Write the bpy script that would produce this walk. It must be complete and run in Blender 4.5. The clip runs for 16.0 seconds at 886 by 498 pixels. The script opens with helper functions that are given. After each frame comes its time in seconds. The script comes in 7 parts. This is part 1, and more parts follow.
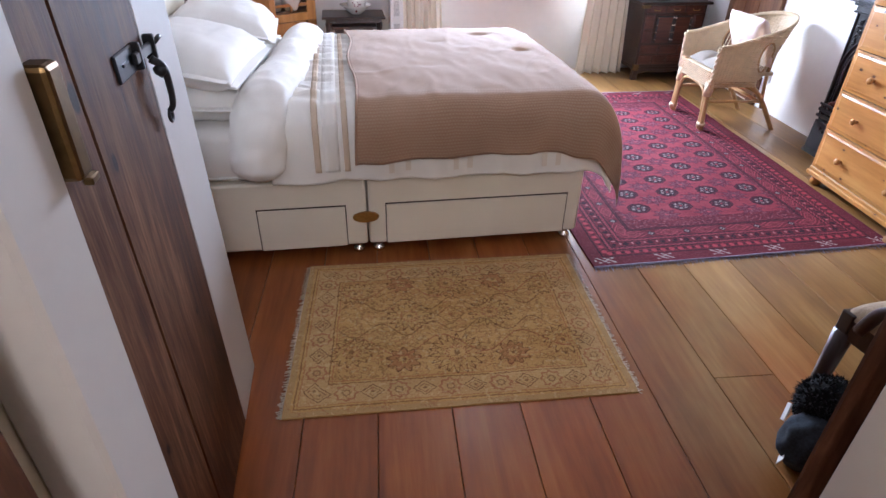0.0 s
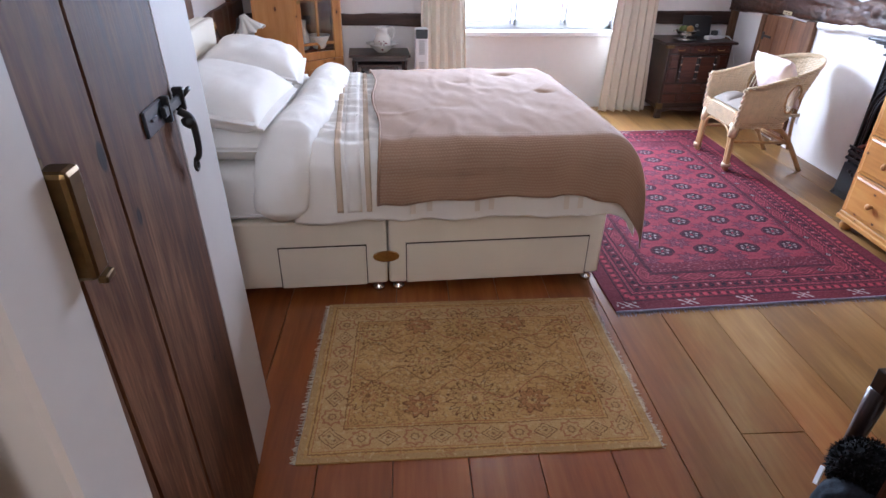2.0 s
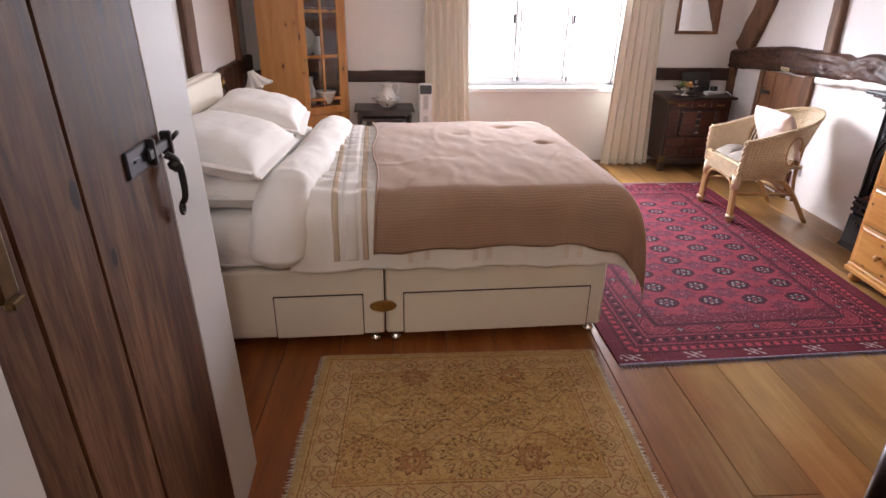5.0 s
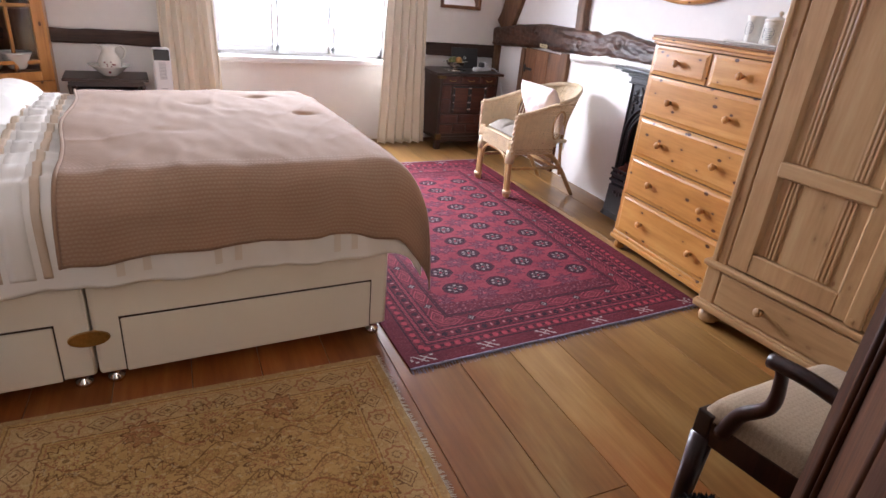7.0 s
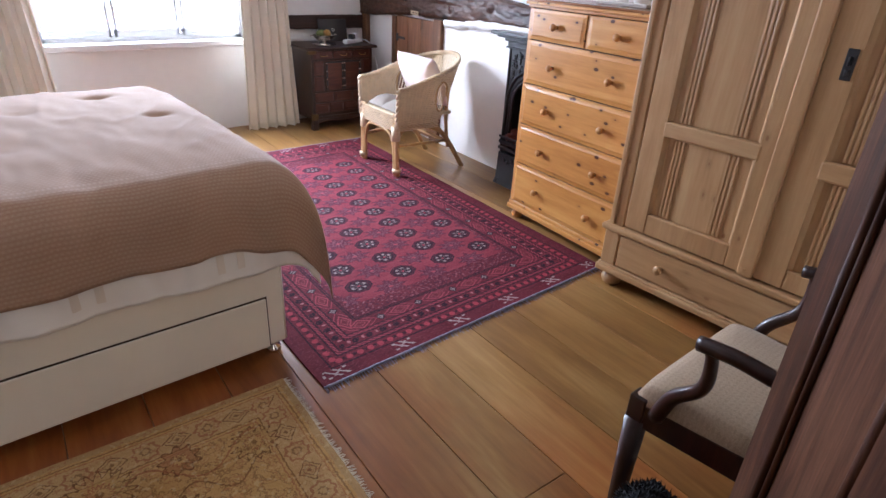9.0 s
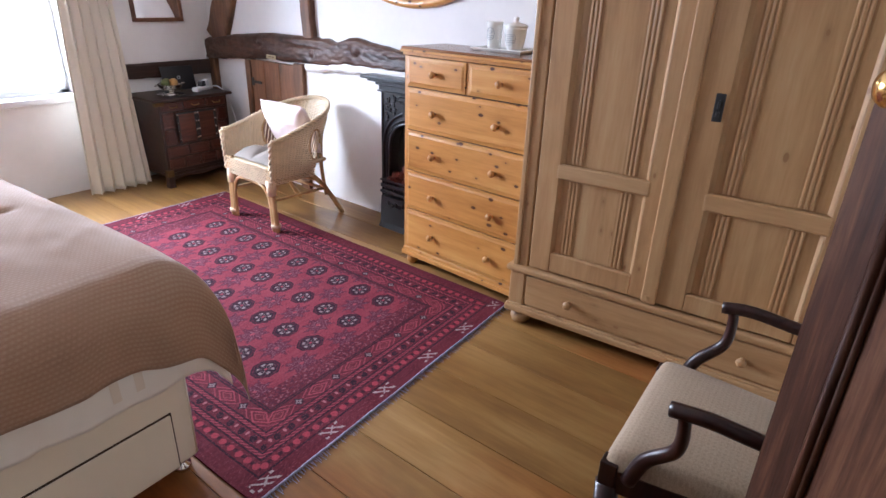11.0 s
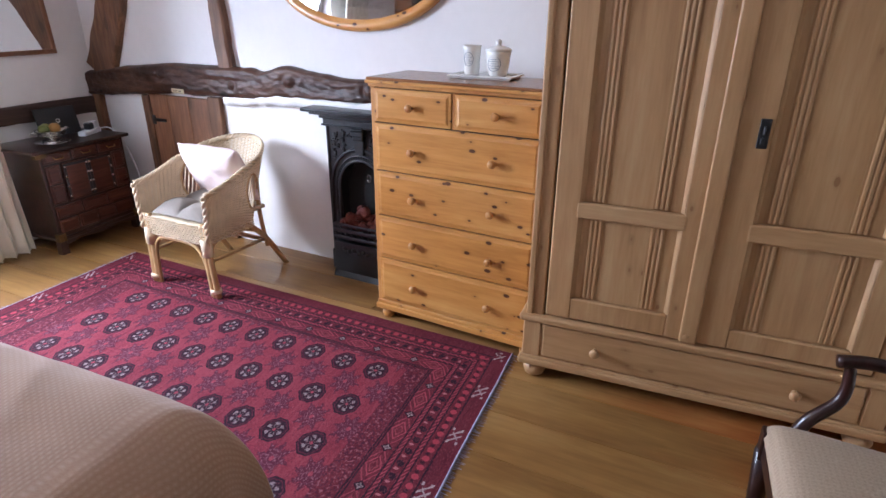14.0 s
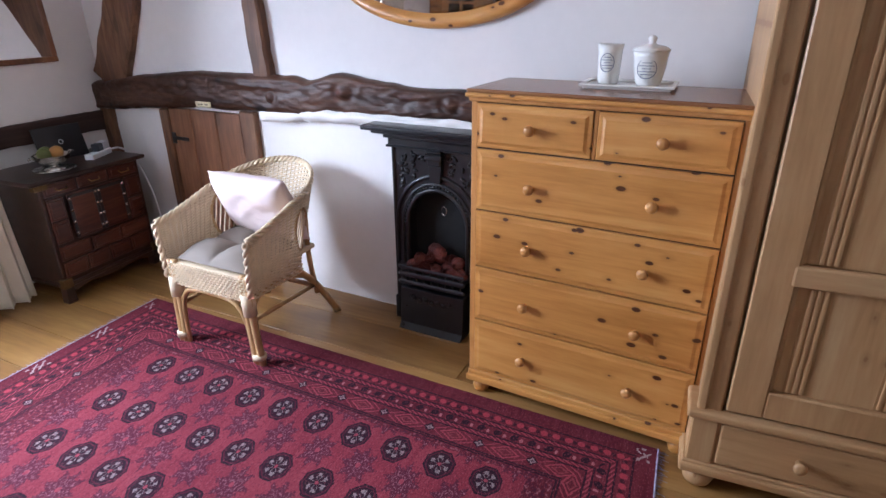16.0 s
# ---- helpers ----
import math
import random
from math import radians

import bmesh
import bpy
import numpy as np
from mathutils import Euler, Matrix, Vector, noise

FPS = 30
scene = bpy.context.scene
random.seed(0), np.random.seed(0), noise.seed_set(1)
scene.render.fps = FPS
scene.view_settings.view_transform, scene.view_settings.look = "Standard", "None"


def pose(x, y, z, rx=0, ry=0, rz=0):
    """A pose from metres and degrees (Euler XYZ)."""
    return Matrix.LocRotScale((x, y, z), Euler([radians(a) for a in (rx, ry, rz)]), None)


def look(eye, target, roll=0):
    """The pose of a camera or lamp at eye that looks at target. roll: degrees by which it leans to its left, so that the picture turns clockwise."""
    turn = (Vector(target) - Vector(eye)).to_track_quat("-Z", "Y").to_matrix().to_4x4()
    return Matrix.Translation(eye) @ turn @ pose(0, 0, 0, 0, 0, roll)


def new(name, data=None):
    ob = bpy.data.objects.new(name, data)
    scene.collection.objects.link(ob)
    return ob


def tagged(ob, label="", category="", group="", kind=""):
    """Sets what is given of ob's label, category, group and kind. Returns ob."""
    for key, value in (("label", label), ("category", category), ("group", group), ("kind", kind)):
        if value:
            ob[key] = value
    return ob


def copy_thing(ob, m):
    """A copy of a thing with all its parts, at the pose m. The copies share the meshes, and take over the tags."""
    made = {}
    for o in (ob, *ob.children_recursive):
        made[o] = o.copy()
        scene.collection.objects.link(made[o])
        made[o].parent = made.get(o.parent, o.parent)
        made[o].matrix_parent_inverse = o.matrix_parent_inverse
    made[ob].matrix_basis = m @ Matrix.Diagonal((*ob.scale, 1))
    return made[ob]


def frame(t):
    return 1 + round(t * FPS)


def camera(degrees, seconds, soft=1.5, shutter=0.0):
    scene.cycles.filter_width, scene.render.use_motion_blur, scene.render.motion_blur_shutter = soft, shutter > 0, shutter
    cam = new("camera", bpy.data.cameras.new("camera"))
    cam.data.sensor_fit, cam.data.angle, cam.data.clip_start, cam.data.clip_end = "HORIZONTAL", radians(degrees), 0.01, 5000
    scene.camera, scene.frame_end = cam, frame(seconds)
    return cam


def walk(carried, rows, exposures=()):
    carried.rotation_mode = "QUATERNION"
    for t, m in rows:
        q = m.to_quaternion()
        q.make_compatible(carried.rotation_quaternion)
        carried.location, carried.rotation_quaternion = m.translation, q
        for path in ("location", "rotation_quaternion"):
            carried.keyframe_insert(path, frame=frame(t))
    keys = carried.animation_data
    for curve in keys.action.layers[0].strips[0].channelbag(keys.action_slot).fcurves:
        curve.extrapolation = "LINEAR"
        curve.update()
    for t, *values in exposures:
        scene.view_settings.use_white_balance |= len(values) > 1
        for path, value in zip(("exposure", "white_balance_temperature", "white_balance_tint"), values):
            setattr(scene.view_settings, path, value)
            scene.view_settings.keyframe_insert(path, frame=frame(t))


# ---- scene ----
cam = camera(75.3, 16.0)
PATH = [
    (0, (-0.187, 0.138, 1.396), (0.112, 1.811, 0.341), 1.3),
    (0.5, (-0.192, 0.141, 1.396), (0.101, 1.824, 0.357), 1.6),
    (1, (-0.195, 0.158, 1.408), (0.088, 1.853, 0.385), 1.6),
    (1.5, (-0.191, 0.176, 1.419), (0.071, 1.887, 0.417), 1.6),
    (2, (-0.18, 0.174, 1.435), (0.054, 1.908, 0.465), 1.2),
    (2.5, (-0.178, 0.163, 1.438), (0.038, 1.921, 0.51), 0.8),
    (3, (-0.185, 0.149, 1.445), (0.02, 1.928, 0.556), 0.7),
    (5.3, (-0.119, 0.212, 1.383), (0.098, 2.032, 0.582), 1.1),
    (5.5, (-0.109, 0.259, 1.362), (0.141, 2.074, 0.56), 1.4),
    (6, (-0.075, 0.453, 1.297), (0.369, 2.232, 0.498), 2.9),
    (6.5, (-0.019, 0.542, 1.279), (0.754, 2.209, 0.488), 5.8),
    (7, (0.072, 0.577, 1.246), (0.967, 2.172, 0.436), 5.5),
    (7.5, (0.111, 0.595, 1.23), (1.096, 2.106, 0.366), 4.9),
    (8, (0.134, 0.597, 1.241), (1.194, 2.03, 0.334), 4.6),
    (8.2, (0.154, 0.599, 1.24), (1.243, 2.007, 0.329), 4.4),
    (10.3, (0.096, 1.011, 1.355), (1.474, 2.211, 0.543), 1.9),
    (10.5, (0.094, 1.003, 1.355), (1.519, 2.153, 0.549), 2.0),
    (11, (0.118, 0.987, 1.375), (1.637, 2.01, 0.571), 2.0),
    (11.5, (0.153, 0.978, 1.411), (1.743, 1.88, 0.6), 1.5),
    (12, (0.155, 0.959, 1.413), (1.799, 1.774, 0.618), 1.5),
    (12.5, (0.211, 0.982, 1.416), (1.883, 1.731, 0.614), 0.5),
    (13, (0.182, 1.097, 1.41), (1.879, 1.806, 0.623), 0.7),
    (13.5, (0.203, 1.366, 1.425), (1.906, 2.053, 0.632), 0.4),
    (14, (0.22, 1.579, 1.415), (1.931, 2.269, 0.645), 0.4),
    (14.5, (0.224, 1.83, 1.411), (1.937, 2.518, 0.644), 0.2),
    (15, (0.278, 1.95, 1.394), (1.996, 2.631, 0.631), 0.1),
    (15.5, (0.471, 2.024, 1.381), (2.191, 2.704, 0.619), -0.2),
    (16, (0.674, 2.185, 1.387), (2.377, 2.892, 0.611), -0.6),
]
EXPOSURE = [(0.0, 0.0, 5200, 14), (1.5, -0.14, 5150, 14), (3.0, -0.23, 5550, 17), (5.5, -0.36, 6300, 20), (8.0, -0.22, 5600, 15), (10.4, -0.42, 5350, 14), (11.2, -0.18, 5400, 14), (12.8, -0.12, 5400, 14), (13.5, -0.26, 5350, 15), (14.5, -0.56, 5300, 15), (16.0, -0.68, 5300, 15)]
walk(cam, [(t, look(eye, target, roll)) for t, eye, target, roll in PATH], EXPOSURE)

# ---- light ----
world = bpy.data.worlds.new("sky")
scene.world = world
world.use_nodes = True
wn, wl = world.node_tree.nodes, world.node_tree.links
sky = wn.new("ShaderNodeTexSky")
sky.sky_type, sky.sun_disc = "NISHITA", False
sky.sun_elevation, sky.sun_rotation = radians(20), radians(45)
wn["Background"].inputs["Strength"].default_value = 0.15
wl.new(sky.outputs["Color"], wn["Background"].inputs["Color"])

sun = new("sun", bpy.data.lights.new("sun", "SUN"))
sun.data.energy, sun.data.angle, sun.data.color = 4.4, radians(14), (1.0, 0.97, 0.93)
sun.matrix_world = look((0, 0, 10), (4.0, -4.1, 8.0))

day = new("window_daylight", bpy.data.lights.new("window_daylight", "AREA"))
day.data.shape, day.data.size, day.data.size_y = "RECTANGLE", 1.3, 1.05
day.data.energy, day.data.color = 155, (0.93, 0.965, 1.0)
day.data.spread = radians(140)
day.matrix_world = look((1.38, 5.57, 1.36), (1.36, 3.47, 0.40))

bulb = new("ceiling_bulb", bpy.data.lights.new("ceiling_bulb", "POINT"))
bulb.data.energy, bulb.data.color, bulb.data.shadow_soft_size = 5, (1.0, 0.86, 0.70), 0.09
bulb.location = (0.62, 3.1, 2.02)
# Warm fill added for the bed's near side; no lamp is known there.
hall = new("hall_fill", bpy.data.lights.new("hall_fill", "POINT"))
hall.data.energy, hall.data.color, hall.data.shadow_soft_size = 37, (1.0, 0.87, 0.71), 0.1
hall.location = (-0.1, -0.55, 2.05)


# ---- material helpers ----
class Ex:
    """A value in a node tree, with arithmetic."""

    def __init__(self, nt, s):
        self.nt, self.s = nt, s

    def op(self, kind, *others):
        n = self.nt.nodes.new("ShaderNodeMath")
        n.operation = kind
        for i, o in enumerate((self,) + others):
            if isinstance(o, Ex):
                self.nt.links.new(o.s, n.inputs[i])
            else:
                n.inputs[i].default_value = o
        return Ex(self.nt, n.outputs[0])

    def __add__(self, o): return self.op("ADD", o)
    def __radd__(self, o): return self.op("ADD", o)
    def __sub__(self, o): return self.op("SUBTRACT", o)
    def __rsub__(self, o): return (self * -1) + o
    def __mul__(self, o): return self.op("MULTIPLY", o)
    def __rmul__(self, o): return self.op("MULTIPLY", o)
    def __truediv__(self, o): return self.op("DIVIDE", o)
    def lt(self, o): return self.op("LESS_THAN", o)
    def gt(self, o): return self.op("GREATER_THAN", o)
    def mn(self, o): return self.op("MINIMUM", o)
    def mx(self, o): return self.op("MAXIMUM", o)
    def ab(self): return self.op("ABSOLUTE")
    def fl(self): return self.op("FLOOR")
    def sin(self): return self.op("SINE")
    def sq(self): return self.op("POWER", 2.0)
    def root(self): return self.op("SQRT")
    def wrap(self, n): return self.op("FLOORED_MODULO", n)
    def inv(self): return 1 - self


class Mat:
    """A procedural material under construction."""

    def __init__(self, name, rough=0.5, metal=0.0, spec=0.5):
        self.m = bpy.data.materials.new(name)
        self.m.use_nodes = True
        self.nt = self.m.node_tree
        self.b = self.nt.nodes["Principled BSDF"]
        self.b.inputs["Roughness"].default_value = rough
        self.b.inputs["Metallic"].default_value = metal
        self.b.inputs["Specular IOR Level"].default_value = spec
        self.tc = self.nt.nodes.new("ShaderNodeTexCoord")

    def link(self, a, b):
        self.nt.links.new(a.s if isinstance(a, Ex) else a, b)

    def vec(self, scale=(1, 1, 1), rot=(0, 0, 0), src="Object", warp=0.0, jump=0.0):
        mp = self.nt.nodes.new("ShaderNodeMapping")
        mp.inputs["Scale"].default_value = scale
        mp.inputs["Rotation"].default_value = [radians(a) for a in rot]
        self.link(self.tc.outputs[src], mp.inputs["Vector"])
        if jump:
            oi = self.nt.nodes.new("ShaderNodeObjectInfo")
            k = Ex(self.nt, oi.outputs["Random"]) * jump
            cx = self.nt.nodes.new("ShaderNodeCombineXYZ")
            for i in range(3):
                self.link(k, cx.inputs[i])
            self.link(cx.outputs[0], mp.inputs["Location"])
        return mp.outputs[0]

    def noise(self, vec, scale=5.0, detail=4.0, rough=0.55, dist=0.0):
        n = self.nt.nodes.new("ShaderNodeTexNoise")
        n.inputs["Scale"].default_value, n.inputs["Detail"].default_value = scale, detail
        n.inputs["Roughness"].default_value, n.inputs["Distortion"].default_value = rough, dist
        self.link(vec, n.inputs["Vector"])
        return Ex(self.nt, n.outputs["Fac"])

    def voro(self, vec, scale=5.0, feature="F1", out="Distance", dims="3D"):
        n = self.nt.nodes.new("ShaderNodeTexVoronoi")
        n.feature, n.voronoi_dimensions = feature, dims
        n.inputs["Scale"].default_value = scale
        self.link(vec, n.inputs["Vector"])
        return Ex(self.nt, n.outputs[out])

    def xyz(self, src="Object"):
        n = self.nt.nodes.new("ShaderNodeSeparateXYZ")
        self.link(self.tc.outputs[src], n.inputs[0])
        return [Ex(self.nt, o) for o in n.outputs]

    def ramp(self, fac, stops):
        n = self.nt.nodes.new("ShaderNodeValToRGB")
        el = n.color_ramp.elements
        while len(el) < len(stops):
            el.new(0.5)
        for e, (p, c) in zip(el, stops):
            e.position, e.color = p, (*c, 1)
        self.link(fac, n.inputs["Fac"])
        return n.outputs["Color"]

    def mix(self, fac, a, b, kind="MIX"):
        n = self.nt.nodes.new("ShaderNodeMix")
        n.data_type, n.blend_type = "RGBA", kind
        for v, i in ((fac, 0), (a, 6), (b, 7)):
            if isinstance(v, (int, float)):
                n.inputs[i].default_value = v
            elif isinstance(v, tuple):
                n.inputs[i].default_value = (*v, 1)
            else:
                self.link(v, n.inputs[i])
        return n.outputs[2]

    def rnd(self):
        n = self.nt.nodes.new("ShaderNodeObjectInfo")
        return Ex(self.nt, n.outputs["Random"])

    def color(self, c):
        if isinstance(c, tuple):
            self.b.inputs["Base Color"].default_value = (*c, 1)
        else:
            self.link(c, self.b.inputs["Base Color"])
        return self

    def rough(self, fac, lo, hi):
        self.link(fac * (hi - lo) + lo, self.b.inputs["Roughness"])
        return self

    def bump(self, h, strength=0.3, dist=0.002):
        n = self.nt.nodes.new("ShaderNodeBump")
        n.inputs["Strength"].default_value, n.inputs["Distance"].default_value = strength, dist
        self.link(h, n.inputs["Height"])
        self.link(n.outputs[0], self.b.inputs["Normal"])
        return self


def wood(name, dark, mid, light, axis="z", rough=(0.3, 0.5), grain=1.0, knots=0.0, knotcol=(0.08, 0.035, 0.012), bump=0.25, tint=0.25, coat=0.0, flat="", spec=0.5, scarce=0.42, faded=()):
    """Wood with grain along one axis, stains, and knots where wanted."""
    m = Mat(name, spec=spec)
    sc = {"x": (0.09, 1, 1), "y": (1, 0.09, 1), "z": (1, 1, 0.09)}[axis]
    v = m.vec(sc, jump=31.0)
    g = m.noise(v, 26 * grain, 5, 0.6, 0.8)
    fine = m.noise(v, 150 * grain, 3, 0.6)
    broad = m.noise(m.vec(tuple(0.4 + 0.6 * a for a in sc), jump=17.0), 3.0, 3, 0.5)
    f = g * 0.6 + fine * 0.25 + broad * 0.35 - 0.1
    c = m.ramp(f, [(0.30, dark), (0.5, mid), (0.68, light)])
    if faded:
        # varnish worn and bleached over the middle of the room, with a ragged outline
        x, y, z = m.xyz()
        patch = m.noise(m.vec((1, 0.5, 1)), 2.5, 4, 0.6)
        out = ((x - 0.66) * 2.5).mn((y - 1.0) * 1.3) + (patch - 0.5) * 1.6 + (m.rnd() - 0.5) * 0.7
        c = m.mix(out.mx(0.0).mn(1.0), c, m.ramp(f + (patch - 0.5) * 0.35, [(0.30, faded[0]), (0.5, faded[1]), (0.68, faded[2])]))
    c = m.mix(m.rnd() * tint, c, (0.45, 0.4, 0.35), "MULTIPLY")
    h = g * 0.5 + fine * 0.5
    if knots:
        kv, dims = m.vec(tuple(0.55 if a < 1 else 1.0 for a in sc), jump=9.0), "3D"
        if flat:
            sp, cb = m.nt.nodes.new("ShaderNodeSeparateXYZ"), m.nt.nodes.new("ShaderNodeCombineXYZ")
            m.link(kv, sp.inputs[0])
            for i, ax in enumerate("xyz".replace(flat, "")):
                m.link(sp.outputs["xyz".index(ax)], cb.inputs[i])
            kv, dims = cb.outputs[0], "2D"
        k = m.voro(kv, knots, dims=dims) + (g - 0.5) * 0.10
        rnd = m.voro(kv, knots, out="Color", dims=dims)
        pick = rnd.gt(scarce)
        size = (rnd - scarce) / (1 - scarce)
        spot = ((size * 0.12 + 0.05 - k) * 30).mx(0.0).mn(1.0) * pick
        halo = ((0.24 - k) * 5).mx(0.0).mn(1.0) * pick * 0.35
        c = m.mix(halo, c, tuple(a * 0.6 for a in dark))
        c = m.mix(spot, c, knotcol)
    m.color(c).rough(g * 0.6 + broad * 0.4, *rough).bump(h, bump, 0.0015)
    if coat:
        m.b.inputs["Coat Weight"].default_value, m.b.inputs["Coat Roughness"].default_value = coat, 0.18
    return m.m


def plain(name, col, rough=0.5, metal=0.0, var=0.12, scale=8.0, bump=0.1, fine=120.0, spec=0.5):
    """A surface of one colour with mottling at two scales."""
    m = Mat(name, rough, metal, spec)
    v = m.vec(jump=5.0)
    a, b = m.noise(v, scale, 3), m.noise(v, fine, 3)
    f = a * 0.65 + b * 0.35
    m.color(m.ramp(f, [(0.25, tuple(c * (1 - var) for c in col)), (0.75, tuple(min(1, c * (1 + var)) for c in col))]))
    m.rough(f, max(0.02, rough - 0.08), min(1, rough + 0.08))
    if bump:
        m.bump(f, bump, 0.002)
    return m.m


# ---- materials ----
PLASTER = plain("lime_plaster", (0.80, 0.78, 0.76), 0.75, var=0.045, scale=2.2, bump=0.35, fine=22)
CREAMWALL = plain("cream_paint", (0.74, 0.68, 0.56), 0.6, var=0.05, scale=3, bump=0.2, fine=60)
# White paint greyed: the weak light on partition and frame is in the colour.
DIMWHITE = plain("dimmed_white_paint", (0.49, 0.455, 0.425), 0.6, var=0.04, scale=4, bump=0.12, fine=60)
BEAM = wood("old_oak_beam", (0.012, 0.005, 0.003), (0.058, 0.023, 0.012), (0.150, 0.078, 0.050), "y", (0.30, 0.6), 0.8, knots=5.5, knotcol=(0.008, 0.004, 0.003), bump=1.0, flat="x", spec=0.25)
BEAMZ = wood("old_oak_post", (0.038, 0.015, 0.006), (0.135, 0.058, 0.024), (0.26, 0.13, 0.058), "z", (0.45, 0.75), 0.8, knots=4.0, bump=0.9, flat="x")
BEAMX = wood("old_oak_rail", (0.018, 0.009, 0.006), (0.05, 0.024, 0.016), (0.10, 0.052, 0.036), "x", (0.45, 0.75), 0.8, bump=0.7)
OLDPLANK = wood("stained_plank", (0.018, 0.006, 0.003), (0.085, 0.032, 0.013), (0.200, 0.098, 0.046), "z", (0.55, 0.75), 1.0, knots=9.0, knotcol=(0.018, 0.008, 0.005), bump=0.6, tint=0.35, flat="x", spec=0.15, scarce=0.70)
HATCHWOOD = wood("hatch_plank", (0.09, 0.035, 0.014), (0.22, 0.095, 0.042), (0.34, 0.17, 0.08), "z", (0.4, 0.6), 0.8, knots=5.0, bump=0.5, flat="x")
DOORWOOD = wood("dark_panel_door", (0.012, 0.004, 0.002), (0.052, 0.019, 0.009), (0.125, 0.055, 0.028), "z", (0.38, 0.65), 0.9, bump=0.7, tint=0.1, spec=0.12)
PINE = wood("varnished_pine", (0.38, 0.155, 0.027), (0.55, 0.255, 0.058), (0.65, 0.35, 0.10), "y", (0.25, 0.4), 0.5, knots=15.0, knotcol=(0.075, 0.022, 0.006), bump=0.1, tint=0.1, coat=0.3, flat="x", scarce=0.46)
PINEV = wood("varnished_pine_upright", (0.34, 0.14, 0.035), (0.50, 0.23, 0.06), (0.60, 0.31, 0.10), "z", (0.25, 0.4), 0.5, knots=10.0, knotcol=(0.10, 0.035, 0.008), bump=0.1, tint=0.1, coat=0.3, flat="y")
WAXPINE = wood("waxed_old_pine", (0.34, 0.180, 0.074), (0.455, 0.268, 0.118), (0.53, 0.345, 0.170), "z", (0.35, 0.55), 0.6, knots=15.0, knotcol=(0.28, 0.14, 0.055), bump=0.15, tint=0.12, flat="x", scarce=0.78)
WAXPINEY = wood("waxed_old_pine_rail", (0.34, 0.180, 0.074), (0.455, 0.268, 0.118), (0.53, 0.345, 0.170), "y", (0.35, 0.55), 0.6, knots=15.0, knotcol=(0.28, 0.14, 0.055), bump=0.15, tint=0.12, flat="x", scarce=0.78)
# Darker copy of the waxed pine: shade between the reeds put into the colour.
WAXDARK = wood("reed_shade_pine", (0.28, 0.143, 0.055), (0.38, 0.212, 0.088), (0.45, 0.28, 0.125), "z", (0.4, 0.6), 0.6, bump=0.15)
MAHOGANY = wood("dark_mahogany", (0.006, 0.002, 0.002), (0.022, 0.006, 0.005), (0.05, 0.014, 0.010), "z", (0.26, 0.42), 0.8, bump=0.08, coat=0.15)
PINETOP = wood("polished_pine_top", (0.17, 0.068, 0.026), (0.27, 0.115, 0.045), (0.34, 0.16, 0.065), "y", (0.18, 0.3), 0.5, bump=0.08)
DARKOAK = wood("dark_oak", (0.012, 0.006, 0.005), (0.035, 0.016, 0.011), (0.07, 0.032, 0.02), "x", (0.25, 0.45), 0.8, bump=0.25)
REDWOOD = wood("red_lacquered_wood", (0.022, 0.006, 0.004), (0.075, 0.020, 0.011), (0.15, 0.050, 0.026), "x", (0.2, 0.4), 0.8, bump=0.2)
FLOORWOOD = wood("floor_board", (0.17, 0.040, 0.008), (0.31, 0.092, 0.019), (0.42, 0.160, 0.040), "y", (0.22, 0.42), 0.35, bump=0.12, tint=0.5, coat=0.15, flat="z", spec=0.35, faded=((0.185, 0.086, 0.022), (0.300, 0.160, 0.046), (0.42, 0.250, 0.086)))
BRASS = plain("polished_brass", (0.80, 0.55, 0.20), 0.14, 1.0, var=0.15, scale=20, bump=0.03)
TARNISHED = plain("tarnished_brass", (0.16, 0.105, 0.045), 0.5, 0.8, var=0.4, scale=30, bump=0.1)
OLDBRASS = plain("aged_brass", (0.42, 0.27, 0.10), 0.32, 1.0, var=0.35, scale=15, bump=0.1)
IRON = plain("black_iron", (0.018, 0.018, 0.020), 0.36, 0.0, var=0.3, scale=14, bump=0.25, fine=90)
CASTIRON = plain("blackleaded_cast_iron", (0.012, 0.013, 0.015), 0.30, 0.0, var=0.35, scale=12, bump=0.3, fine=140)
CHROME = plain("chrome", (0.75, 0.74, 0.72), 0.15, 1.0, var=0.1, bump=0)
DIVAN = plain("cream_upholstery", (0.84, 0.78, 0.66), 0.7, var=0.05, scale=5, bump=0.25, fine=500)
LINEN = plain("white_cotton", (0.87, 0.84, 0.79), 0.85, var=0.04, scale=4, bump=0.3, fine=420)
TAPE = plain("beige_ribbon", (0.62, 0.49, 0.36), 0.7, var=0.06, bump=0.2, fine=400)
CURTAIN = plain("cream_curtain", (0.76, 0.71, 0.60), 0.85, var=0.06, scale=3, bump=0.3, fine=350)
CHINA = plain("white_china", (0.80, 0.79, 0.75), 0.15, var=0.04, bump=0.02)
PLASTIC = plain("white_plastic", (0.72, 0.73, 0.74), 0.4, var=0.03, bump=0)
BLACKPLASTIC = plain("black_plastic", (0.012, 0.012, 0.014), 0.3, var=0.2, bump=0.05)
PINK = plain("pink_cotton", (0.78, 0.66, 0.64), 0.85, var=0.05, bump=0.3, fine=300)
GREYPAD = plain("grey_cotton", (0.245, 0.210, 0.178), 0.9, var=0.07, bump=0.4, fine=260)
FRAMEWHITE = plain("window_paint", (0.80, 0.80, 0.80), 0.4, var=0.02, bump=0.05)
SOOT = plain("soot", (0.006, 0.006, 0.006), 0.9, var=0.3, bump=0.4)
COAT_HALL = plain("hall_paint", (0.66, 0.58, 0.46), 0.7, var=0.05, bump=0.2)

